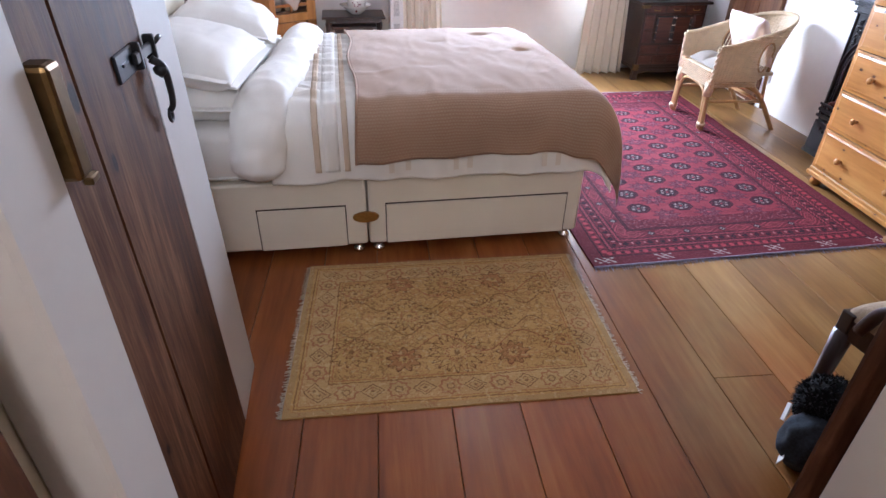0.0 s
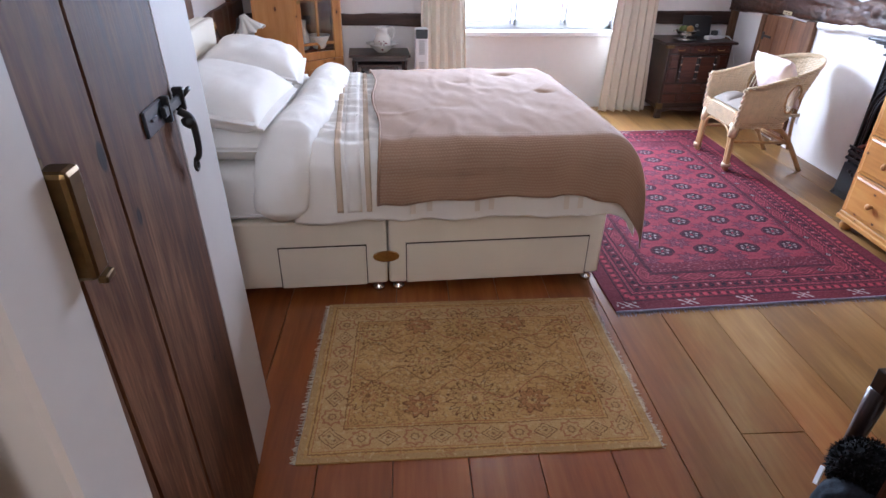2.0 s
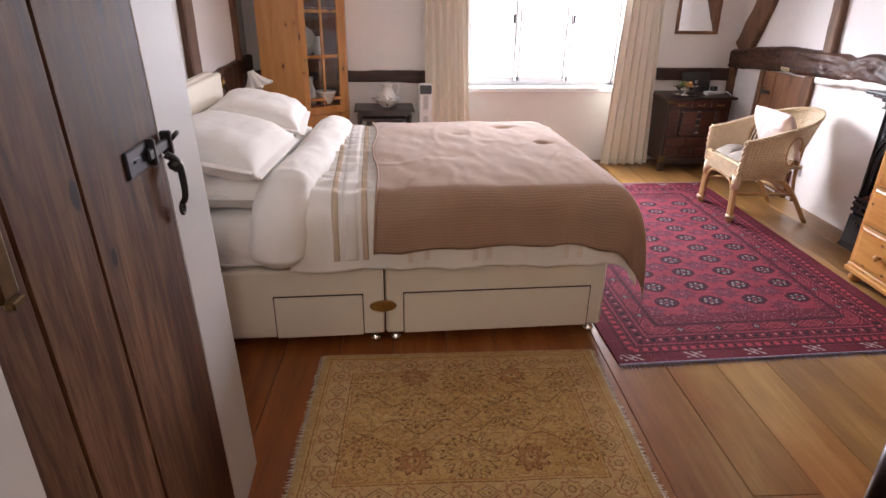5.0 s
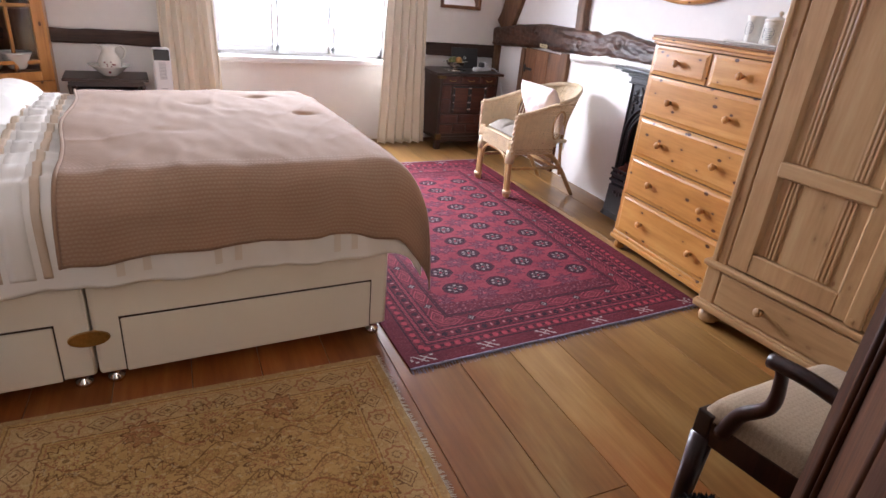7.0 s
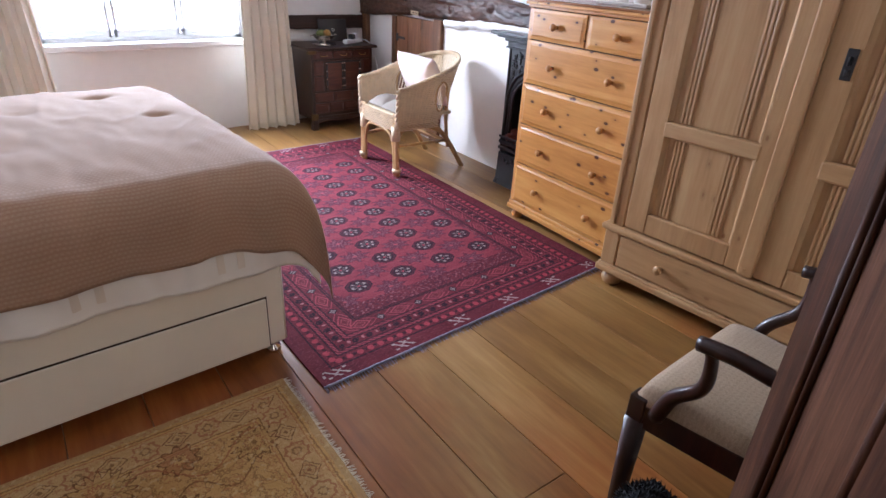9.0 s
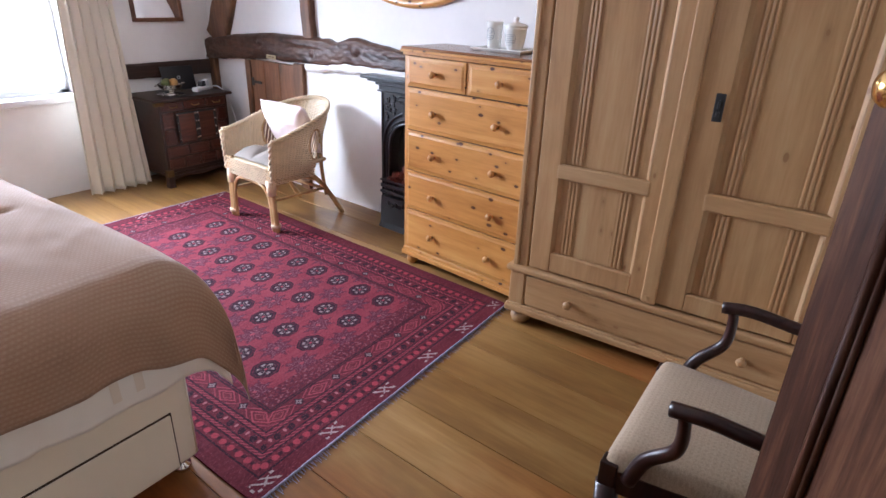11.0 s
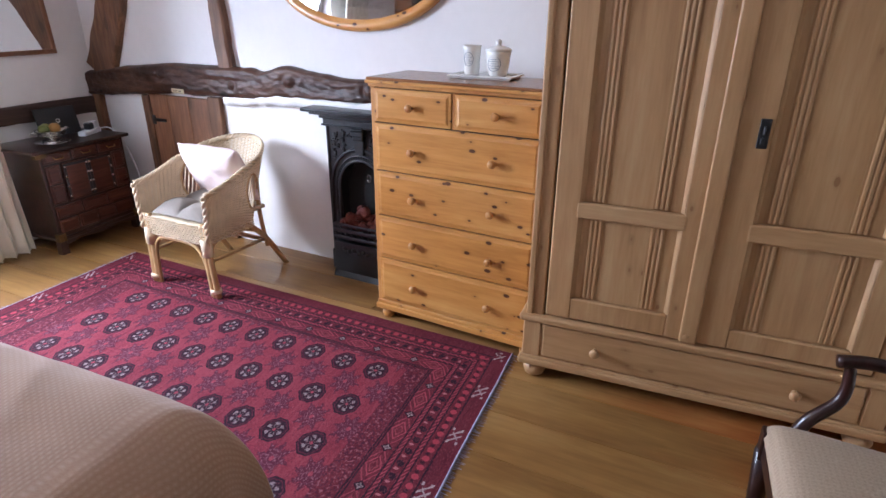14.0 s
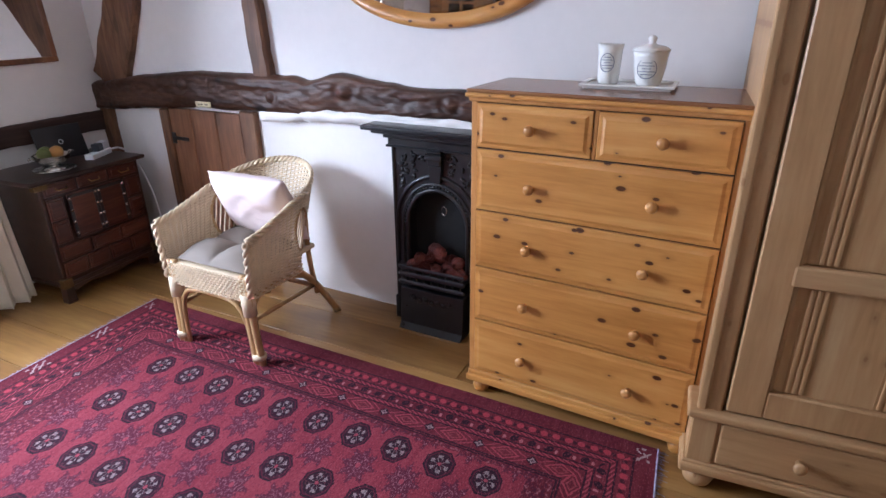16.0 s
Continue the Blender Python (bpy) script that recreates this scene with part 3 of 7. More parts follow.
def red_rug_material(W, H):
    m = weave_wool("red_knotted_wool", 0.0)
    u, v = uv_of(m, 0.008, 70)
    e = u.mn(u * -1 + W).mn(v).mn(v * -1 + H)
    ed = u.mn(u * -1 + W).lt(v.mn(v * -1 + H))           # 1 on the long sides
    s = v * ed + u * ed.inv()
    infield = (u.gt(0.31)) * (u.lt(W - 0.31)) * (v.gt(0.375)) * (v.lt(H - 0.40))
    out = infield.inv()
    uvv = m.vec(src="UV")
    fleck = m.noise(uvv, 260, 2)
    knotty = m.noise(m.vec((1, 2.2, 1), src="UV"), 95, 3)
    wear = m.noise(uvv, 4.0, 3)
    streak = m.noise(m.vec((0.4, 6.0, 1), src="UV"), 9.0, 3)
    base = wear * 0.3 + fleck * 0.2 + knotty * 0.2 + streak * 0.3
    field = m.ramp(base, [(0.36, (0.130, 0.014, 0.026)), (0.5, (0.190, 0.026, 0.040)), (0.64, (0.25, 0.046, 0.060))])
    edge = m.ramp(base, [(0.36, (0.062, 0.007, 0.014)), (0.5, (0.100, 0.013, 0.022)), (0.64, (0.145, 0.024, 0.035))])
    c = m.mix(infield, edge, field)
    navy, white, rose, ink = (0.012, 0.007, 0.014), (0.36, 0.31, 0.30), (0.30, 0.050, 0.070), (0.050, 0.010, 0.026)
    # eight-sided motifs in rows
    ax, bx = ((u - 0.310).wrap(0.2355) - 0.1178), ((v - 0.4117).wrap(0.1635) - 0.0818)
    a, b = ax.ab() / 0.062, bx.ab() / 0.052
    d = a.mx(b).mx((a + b) * 0.73)
    inner = (u.gt(0.310)) * (u.lt(1.252)) * (v.gt(0.4117)) * (v.lt(2.0467))
    c = m.mix((d.lt(1.0)) * inner * (knotty * 0.5 + 0.7).mn(1.0), c, navy)
    c = m.mix((d.lt(0.88)) * (d.gt(0.80)) * inner * 0.45, c, (0.12, 0.012, 0.03))
    # stepped pale hooks inside each motif
    ang = (bx * 1.19).op("ARCTAN2", ax)
    dash = ((ang * 6).sin() + (knotty - 0.5) * 4.0).gt(0.05) * ((d - 0.52).ab().lt(0.11))
    ray = ((ang * 4 + 0.4).sin().ab() + (knotty - 0.5) * 0.8).lt(0.26) * (d.lt(0.46)) * (d.gt(0.16))
    c = m.mix(dash.mx(ray) * inner * (knotty * 1.2 - 0.1).mx(0.0).mn(0.7), c, white)
    c = m.mix((d.lt(0.12)) * inner * 0.8, c, rose)
    # dark starred flowers between them
    mu = ((u - 0.428).wrap(0.2355) - 0.1178)
    mv = ((v - 0.4935).wrap(0.1635) - 0.0818)
    rad = ((mu / 0.080).sq() + (mv / 0.060).sq()).root()
    arm = ((mv * 1.35).op("ARCTAN2", mu) * 4.0).sin().ab()
    star = rad + arm * 0.42 + (m.noise(uvv, 130, 2) - 0.5) * 0.9
    c = m.mix((star.lt(1.08)) * infield * 0.75, c, ink)
    c = m.mix((star.lt(0.92)) * (knotty.gt(0.56)) * infield * 0.45, c, (0.30, 0.17, 0.20))
    c = m.mix((rad.lt(0.14)) * infield * 0.7, c, rose)

    def put(mask, k, col):
        return m.mix(mask * out * k, c, col)

    # speckled guard band next to the field
    sp = m.noise(uvv, 75, 2)
    g0 = (e.gt(0.292)) * (e.lt(0.40))
    c = put(g0 * sp.gt(0.55), 0.7, ink)
    c = put(g0 * sp.lt(0.40), 0.55, (0.28, 0.12, 0.14))
    for at_e in (0.286, 0.276, 0.205, 0.183, 0.139, 0.118, 0.068):
        c = put((e - at_e).ab().lt(0.0035), 0.85, navy)
    # band of pale diamonds and dark flowers
    w = s.wrap(0.19) - 0.095
    de = (e - 0.24).ab()
    p = w.ab() / 0.050 + de / 0.030
    in2 = (e.gt(0.209)) * (e.lt(0.272))
    c = put((p - 0.95).ab().lt(0.11) * in2, 0.75, rose)
    c = put((p - 0.5).ab().lt(0.10) * in2, 0.6, (0.25, 0.05, 0.06))
    c = put((p - 1.6).ab().lt(0.10) * in2, 0.6, rose)
    w2 = (s + 0.095).wrap(0.19) - 0.095
    fl = ((w2.sq() + (e - 0.24).sq()).root() / 0.022) + ((e - 0.24).op("ARCTAN2", w2) * 2).sin().ab() * 0.35 + (knotty - 0.5) * 0.5
    c = put(fl.lt(1.05) * in2, 0.9, navy)
    c = put((fl - 0.55).ab().lt(0.14) * in2, 0.6, white)
    # twisted ropes between the lines
    for at_e in (0.194, 0.1285):
        tw = (s / 0.024 + (e - at_e) / 0.014).wrap(1.0)
        c = put((tw.lt(0.42)) * ((e - at_e).ab().lt(0.0075)), 0.75, rose)
    # dark blossoms with pale tips
    w = s.wrap(0.062) - 0.031
    bl = ((w.sq() + ((e - 0.161 - w * 0.25)).sq()).root() / 0.0155) + (knotty - 0.5) * 0.9
    c = put(bl.lt(0.95), 0.9, navy)
    w = (s + 0.026).wrap(0.062) - 0.031
    c = put((((w.sq() * 2.5 + (e - 0.166).sq()).root() / 0.010) + (knotty - 0.5) * 0.8).lt(0.9), 0.7, (0.40, 0.16, 0.17))
    # row of red balls
    w = s.wrap(0.044) - 0.022
    c = put((((w.sq() + (e - 0.092).sq()).root() / 0.0135) + (knotty - 0.5) * 0.7).lt(0.95), 0.75, (0.36, 0.045, 0.065))
    w = (s + 0.022).wrap(0.044) - 0.022
    c = put((((w.sq() + (e - 0.095).sq()).root() / 0.009) + (knotty - 0.5) * 0.7).lt(0.9), 0.7, navy)
    # pale hooked marks along the ends
    k = (s - 0.005).wrap(0.28) - 0.07
    end = (v.mn(v * -1 + H)).lt(0.064)
    y = e - 0.040
    h1 = ((k + y * 1.1 - 0.016).ab().lt(0.0055)) * (y.ab().lt(0.022))
    h2 = ((k + y * 1.1 + 0.016).ab().lt(0.0055)) * (y.ab().lt(0.022))
    h3 = ((k - y * 1.2).ab().lt(0.005)) * (y.ab().lt(0.013))
    h4 = (((k.ab() - 0.034).ab()).lt(0.007)) * ((y.ab() - 0.016).ab().lt(0.0045))
    c = put(h1.mx(h2).mx(h3).mx(h4) * end, 0.85, white)
    c = m.mix((knotty.gt(0.60)) * 0.32, c, (0.30, 0.09, 0.11))
    c = m.mix((knotty.lt(0.41)) * 0.35, c, ink)
    c = m.mix((fleck.lt(0.36)) * 0.5, c, (0.03, 0.005, 0.010))
    m.color(c).bump(fleck, 0.5, 0.003)
    return m.m


def beige_rug_material(W, H):
    m = weave_wool("beige_knotted_wool", 0.0)
    u, v = uv_of(m, 0.012, 80)
    e = u.mn(u * -1 + W).mn(v).mn(v * -1 + H)
    fleck = m.noise(m.vec((1, 0.35, 1), src="UV"), 300, 2)
    wear = m.noise(m.vec((0.5, 2.5, 1), src="UV"), 5.0, 4)
    field = m.ramp(wear * 0.65 + fleck * 0.35, [(0.3, (0.38, 0.215, 0.070)), (0.5, (0.49, 0.305, 0.115)), (0.72, (0.60, 0.41, 0.19))])
    brown, gold, rust, pale = (0.13, 0.06, 0.028), (0.46, 0.30, 0.11), (0.30, 0.11, 0.055), (0.50, 0.40, 0.26)
    c = field
    for lo, hi, col, k in ((0.0, 0.022, (0.36, 0.26, 0.14), 0.5), (0.030, 0.035, brown, 0.6), (0.042, 0.046, rust, 0.5), (0.046, 0.13, pale, 0.22), (0.130, 0.135, brown, 0.65), (0.142, 0.146, rust, 0.6)):
        c = m.mix((e.gt(lo)) * (e.lt(hi)) * k, c, col)
    # border motifs
    ed = u.mn(u * -1 + W).lt(v.mn(v * -1 + H))
    s = v * ed + u * ed.inv()
    c1 = ((s - 0.02).wrap(0.17) - 0.085).ab()
    ee = (e - 0.088).ab()
    p = c1 / 0.042 + ee / 0.034
    inb = (e.lt(0.128)) * (e.gt(0.05))
    for lo, hi, k in ((0.86, 1.0, 0.75), (0.5, 0.62, 0.6), (0.0, 0.2, 0.7)):
        c = m.mix((p.lt(hi)) * (p.gt(lo)) * inb * k, c, brown)
    st = ((s + 0.065).wrap(0.17) - 0.085).ab()
    q = (st.mx(ee) / 0.03).mn((st + ee) / 0.042)
    c = m.mix((q.lt(1.0)) * (q.gt(0.78)) * inb * 0.7, c, rust)
    c = m.mix((q.lt(0.42)) * (q.gt(0.25)) * inb * 0.6, c, brown)
    # flowers of the field
    for cx, cy, r, n, col in ((0.36, 0.55, 0.085, 16, gold), (0.635, 0.55, 0.085, 16, gold), (0.5, 0.29, 0.10, 18, gold), (0.5, 0.79, 0.09, 18, gold), (0.335, 0.27, 0.062, 9, rust), (0.675, 0.27, 0.062, 9, rust), (0.335, 0.80, 0.058, 9, rust), (0.675, 0.80, 0.058, 9, rust), (0.175, 0.33, 0.075, 14, gold), (0.845, 0.33, 0.075, 14, gold), (0.175, 0.74, 0.07, 14, gold), (0.845, 0.74, 0.07, 14, gold)):
        dx, dy = u - cx * W, v - cy * H
        rad = (dx.sq() + dy.sq()).root()
        ang = dy.op("ARCTAN2", dx)
        lobe = (ang * n).sin() * 0.16 + 0.84
        f = rad / (lobe * r)
        c = m.mix((f.lt(1.0)) * (f.gt(0.45)) * 0.5, c, col)
        c = m.mix((f.lt(1.04)) * (f.gt(0.93)) * 0.85, c, brown)
        c = m.mix((f.lt(0.46)) * (f.gt(0.38)) * 0.85, c, rust)
        c = m.mix(f.lt(0.14) * 0.7, c, brown)
    dm = (u - 0.5 * W).ab() / 0.055 + (v - 0.545 * H).ab() / 0.06
    c = m.mix((dm.lt(1.0)) * (dm.gt(0.88)) * 0.6, c, brown)
    c = m.mix(dm.lt(0.2) * 0.7, c, rust)
    # scrolling stems
    w1 = (v - 0.55 * H).ab() - ((u * 21).sin() * 0.05 + 0.17)
    c = m.mix((w1.ab().lt(0.0035)) * (e.gt(0.15)) * 0.75, c, rust)
    w2 = (v - 0.55 * H).ab() - ((u * 33 + 1.0).sin() * 0.035 + 0.075)
    c = m.mix((w2.ab().lt(0.003)) * (e.gt(0.15)) * 0.7, c, brown)
    # small leaves and buds scattered over the field
    cell = m.noise(m.vec(src="UV"), 26, 3, 0.6)
    vein = m.noise(m.vec(src="UV"), 55, 2, 0.5)
    c = m.mix(((cell - 0.5).ab().lt(0.022)) * (e.gt(0.15)) * 0.5, c, brown)
    c = m.mix(((vein - 0.5).ab().lt(0.03)) * (cell.gt(0.52)) * 0.45, c, rust)
    c = m.mix((vein.gt(0.62)) * 0.4, c, (0.62, 0.48, 0.27))
    c = m.mix((fleck.lt(0.38)) * 0.3, c, (0.2, 0.12, 0.05))
    m.color(c).bump(fleck, 0.5, 0.002)
    return m.m


def knit_material():
    """Ribbed taupe knit: ridges along the bed's length and small stitches across them."""
    m = weave_wool("taupe_knit", 0.2)
    u, v = uv_of(m, 0.003, 25)
    rib = (v * (2 * math.pi / 0.0105)).sin() * 0.5 + 0.5
    st = ((u + (v / 0.0105).fl() * 0.0065) * (2 * math.pi / 0.013)).sin() * 0.5 + 0.5
    fuzz = m.noise(m.vec(src="UV"), 350, 3)
    big = m.noise(m.vec(src="UV"), 4, 3)
    h = rib * 0.25 + st * 0.6 * rib + fuzz * 0.5
    m.color(m.ramp(h * 0.30 + big * 0.42 + fuzz * 0.28, [(0.2, (0.265, 0.155, 0.098)), (0.5, (0.36, 0.228, 0.150)), (0.8, (0.435, 0.305, 0.225))])).bump(h, 0.22, 0.003)
    return m.m


def seat_fabric():
    m = weave_wool("dotted_seat_fabric", 0.1)
    x, y, z = m.xyz()
    p = ((x + y) * 250).sin() * ((x - y) * 250).sin()
    f = m.noise(m.vec(), 300, 2)
    c = m.ramp(f, [(0.3, (0.34, 0.25, 0.165)), (0.7, (0.45, 0.345, 0.24))])
    c = m.mix((p.gt(0.45)) * 0.28, c, (0.22, 0.16, 0.11))
    m.color(c).bump(f, 0.4, 0.001)
    return m.m


KNIT = knit_material()
SEATCLOTH = seat_fabric()
WICKER = plain("bleached_wicker", (0.68, 0.55, 0.37), 0.5, var=0.2, scale=25, bump=0.2, fine=180)
CANE = wood("honey_cane", (0.38, 0.21, 0.085), (0.52, 0.32, 0.14), (0.62, 0.42, 0.22), "z", (0.3, 0.45), 1.0, bump=0.1)
FLUFF = plain("black_fleece", (0.006, 0.006, 0.008), 0.95, var=0.5, scale=40, bump=0.8, fine=200)
TWEED = plain("dark_tweed", (0.03, 0.04, 0.055), 0.95, var=0.7, scale=120, bump=0.6, fine=400)
CONE = plain("pine_cone_scale", (0.13, 0.022, 0.013), 0.45, var=0.45, scale=60, bump=0.1)
SILVER = plain("silver_plate", (0.62, 0.60, 0.56), 0.2, 1.0, var=0.15, bump=0.03)
FRUIT1 = plain("orange_peel", (0.36, 0.19, 0.045), 0.45, var=0.15, bump=0.3, fine=150)
FRUIT2 = plain("green_peel", (0.12, 0.14, 0.03), 0.45, var=0.25, bump=0.2)
DARKGLASS = plain("cupboard_interior", (0.05, 0.03, 0.02), 0.8, var=0.3, bump=0)
FRINGE = plain("blue_grey_fringe", (0.32, 0.31, 0.42), 0.9, var=0.6, scale=70, bump=0.3)
FRINGEW = plain("cream_fringe", (0.80, 0.73, 0.60), 0.9, var=0.2, scale=50, bump=0.3)
INK = plain("blue_grey_print", (0.14, 0.16, 0.22), 0.4, var=0.1, bump=0)
PINKINK = plain("plum_print", (0.22, 0.05, 0.06), 0.4, var=0.1, bump=0)
GRILLE = plain("grey_grille", (0.35, 0.36, 0.38), 0.5, var=0.1, bump=0)
OPAL = plain("frosted_glass", (0.78, 0.77, 0.72), 0.35, var=0.03, bump=0.05)
# Near black for the shade inside drawer gaps; also the name plate's lettering.
GROOVE = plain("shadow_gap", (0.05, 0.032, 0.018), 0.8, var=0.2, bump=0)


# ---- rugs ----
def rug(name, corners, W, H, material, label, thick, fringe_mat, ends, group=""):
    """A rug through four corners (near left, near right, far right, far left), with a fringe on its ends."""
    c = [Vector((x, y, 0)) for x, y in corners]

    def at(u, v):
        p = (c[0] * (1 - u) + c[1] * u) * (1 - v) + (c[3] * (1 - u) + c[2] * u) * v
        w = 0.004 * noise.noise(Vector((u * 6, v * 7, 2.0)))
        return p + Vector((w, w * 0.7, 0))

    root = thing(name, pose(0, 0, 0), label, "rug")
    bm = bmesh.new()
    uvl = bm.loops.layers.uv.new("uv")
    nu, nv = 40, 48
    g = [[bm.verts.new(at(i / nu, j / nv) + Vector((0, 0, thick + 0.0012 * noise.noise(Vector((i * 0.4, j * 0.4, 5)))))) for j in range(nv + 1)] for i in range(nu + 1)]
    for i in range(nu):
        for j in range(nv):
            f = bm.faces.new((g[i][j], g[i + 1][j], g[i + 1][j + 1], g[i][j + 1]))
            for lp, (a, b) in zip(f.loops, ((i, j), (i + 1, j), (i + 1, j + 1), (i, j + 1))):
                lp[uvl].uv = (a / nu * W, b / nv * H)
    rim = [g[i][0] for i in range(nu + 1)] + [g[nu][j] for j in range(1, nv + 1)] + [g[i][nv] for i in range(nu - 1, -1, -1)] + [g[0][j] for j in range(nv - 1, 0, -1)]
    low = [bm.verts.new((p.co.x, p.co.y, 0.0005)) for p in rim]
    for i in range(len(rim)):
        j = (i + 1) % len(rim)
        bm.faces.new((rim[j], rim[i], low[i], low[j]))
    part("rug_field", bm, material, root)
    for end in ends:
        fb = bmesh.new()
        n = 190
        for i in range(n):
            t = (i + random.uniform(-0.3, 0.3)) / n
            t = min(max(t, 0.0), 1.0)
            p, d = {"near": (at(t, 0), (c[0] - c[3])), "far": (at(t, 1), (c[3] - c[0])), "left": (at(0, t), (c[0] - c[1])), "right": (at(1, t), (c[1] - c[0]))}[end]
            d = d.normalized()
            s = Vector((-d.y, d.x, 0)) * 0.0022
            ln = random.uniform(0.016, 0.040) if fringe_mat is FRINGE else random.uniform(0.008, 0.022)
            tip = p + d * ln + s * random.uniform(-3, 3)
            q = [fb.verts.new(a) for a in (p - s + Vector((0, 0, thick * 0.8)), p + s + Vector((0, 0, thick * 0.8)), tip + s * 0.6 + Vector((0, 0, 0.0022)), tip - s * 0.6 + Vector((0, 0, 0.0022)))]
            fb.faces.new(q)
        bmesh.ops.solidify(fb, geom=fb.faces[:], thickness=0.0015)
        part("fringe", fb, fringe_mat, root, "frayed wool fringe")
        if fringe_mat is FRINGE:
            d = {"near": (c[0] - c[3]), "far": (c[3] - c[0])}[end].normalized()
            vv = 0 if end == "near" else 1
            part("selvedge", tube([at(i / 180, vv) + d * (0.003 + 0.003 * noise.noise(Vector((i * 0.7, 3, 1)))) + Vector((0, 0, 0.0055)) for i in range(181)], 0.0045, 6), fringe_mat, root, "blue-grey woven end band", True)
    return root


rug("persian_rug", [(0.843, 2.106), (2.352, 2.106), (2.556, 4.580), (0.93, 4.600)], 1.52, 2.48, red_rug_material(1.52, 2.48), "deep red wool rug with rows of dark medallions", 0.008, FRINGE, ("near", "far"))
rug("bedside_rug", [(-0.451, 1.428), (0.702, 1.373), (0.756, 2.228), (-0.386, 2.277)], 1.142, 0.85, beige_rug_material(1.142, 0.85), "faded beige wool rug with floral border", 0.006, FRINGEW, ("left", "right"))


# ---- bed ----
bed = thing("divan_bed", pose(0, 0, 0), "cream upholstered divan bed with drawers and padded headboard", "bed")
BX0, BXM, BX1, BY0, BY1 = -1.043, -0.126, 0.845, 2.365, 3.745
for x0, x1, d0, d1 in ((BX0, BXM - 0.003, -0.587, -0.221), (BXM + 0.003, BX1, -0.044, 0.778)):
    base = part("divan_base", box(x0, BY0, 0.048, x1, BY1, 0.368, 0.012, 2), DIVAN, bed)
    # solid dark sheet behind the front, in place of a shaded gap
    part("drawer_gap", box(d0 - 0.004, BY0 - 0.002, 0.052, d1 + 0.004, BY0 + 0.02, 0.249, 0), GROOVE, base, "dark sheet for the shade in the gap round the drawer")
    part("drawer_front", box(d0, BY0 - 0.007, 0.050, d1, BY0 + 0.02, 0.243, 0.004, 2), DIVAN, base)
    part("corner_seam", tube([(x1 - 0.004, BY0 + 0.002, 0.06), (x1 - 0.004, BY0 + 0.002, 0.36)], 0.003, 6), DIVAN, base, smooth=True)
# dark sheet again, for the shade round the end drawer
foot_gap = part("end_drawer_gap", box(BX1 - 0.02, 2.47, 0.052, BX1 + 0.002, 3.28, 0.249, 0), GROOVE, bed)
part("end_drawer_front", box(BX1 - 0.02, 2.475, 0.050, BX1 + 0.006, 3.275, 0.243, 0.004, 2), DIVAN, bed)
for x, y in ((BXM - 0.045, BY0 + 0.035), (BXM + 0.045, BY0 + 0.035), (BX1 - 0.04, BY0 + 0.035), (BX0 + 0.05, BY0 + 0.035), (BX1 - 0.04, BY1 - 0.05), (BX0 + 0.05, BY1 - 0.05), (BXM - 0.045, BY1 - 0.05), (BXM + 0.045, BY1 - 0.05)):
    part("castor_foot", turned(lathe([(0.022, 0), (0.026, 0.005), (0.026, 0.02), (0.012, 0.026), (0.012, 0.036), (0.024, 0.042), (0.024, 0.05)], 16), pose(x, y, 0)), CHROME, bed, "chromed bed foot", True)
plaque = turned(lathe([(0.001, -0.005), (0.060, -0.005), (0.062, 0.0), (0.062, 0.006)], 28, "y"), Matrix.Diagonal((0.93, 1, 0.42, 1)))
part("oval_plaque", turned(plaque, pose(BXM - 0.008, BY0 - 0.003, 0.187)), OLDBRASS, bed, "small oval brass plaque")
hbm = prism([(2.37, 0.05), (3.74, 0.05), (3.74, 0.80), (3.725, 0.82), (3.715, 0.96), (3.69, 1.0), (2.42, 1.0), (2.395, 0.96), (2.385, 0.82), (2.37, 0.80)], -1.115, -1.045, "x", 0.02)
head = part("headboard", hbm, DIVAN, bed, "padded cream headboard")
part("headboard_pad", box(-1.062, 2.385, 0.845, -1.018, 3.725, 0.992, 0.020, 3), DIVAN, head, smooth=False)
part("headboard_pad", box(-1.062, 2.380, 0.560, -1.016, 3.730, 0.838, 0.020, 3), DIVAN, head, smooth=False)

mat = thing("mattress", pose(0, 0, 0.368), "white mattress under a fitted cotton sheet", "mattress")
part("sheet_cover", turned(box(-1.04, 2.372, 0.0, 0.835, 3.738, 0.232, 0.05, 4), pose(0, 0, 0)), LINEN, mat, smooth=True)
part("piping", tube([(-1.03, 2.369, 0.03), (0.83, 2.369, 0.03)], 0.006, 6), LINEN, mat, smooth=True)


def past(a, r):
    """Shift and drop of cloth a metres past the start of an edge of radius r."""
    if a <= 0:
        return a, 0.0
    arc = r * math.pi / 2
    if a < arc:
        return r * math.sin(a / r), r * (1 - math.cos(a / r))
    return r + 0.05 * (a - arc), r + (a - arc)


DENTS = ((0.60, 3.52, 0.05, 0.026), (0.716, 3.06, 0.04, 0.022), (0.30, 3.30, 0.05, 0.008), (0.18, 2.82, 0.06, 0.008))


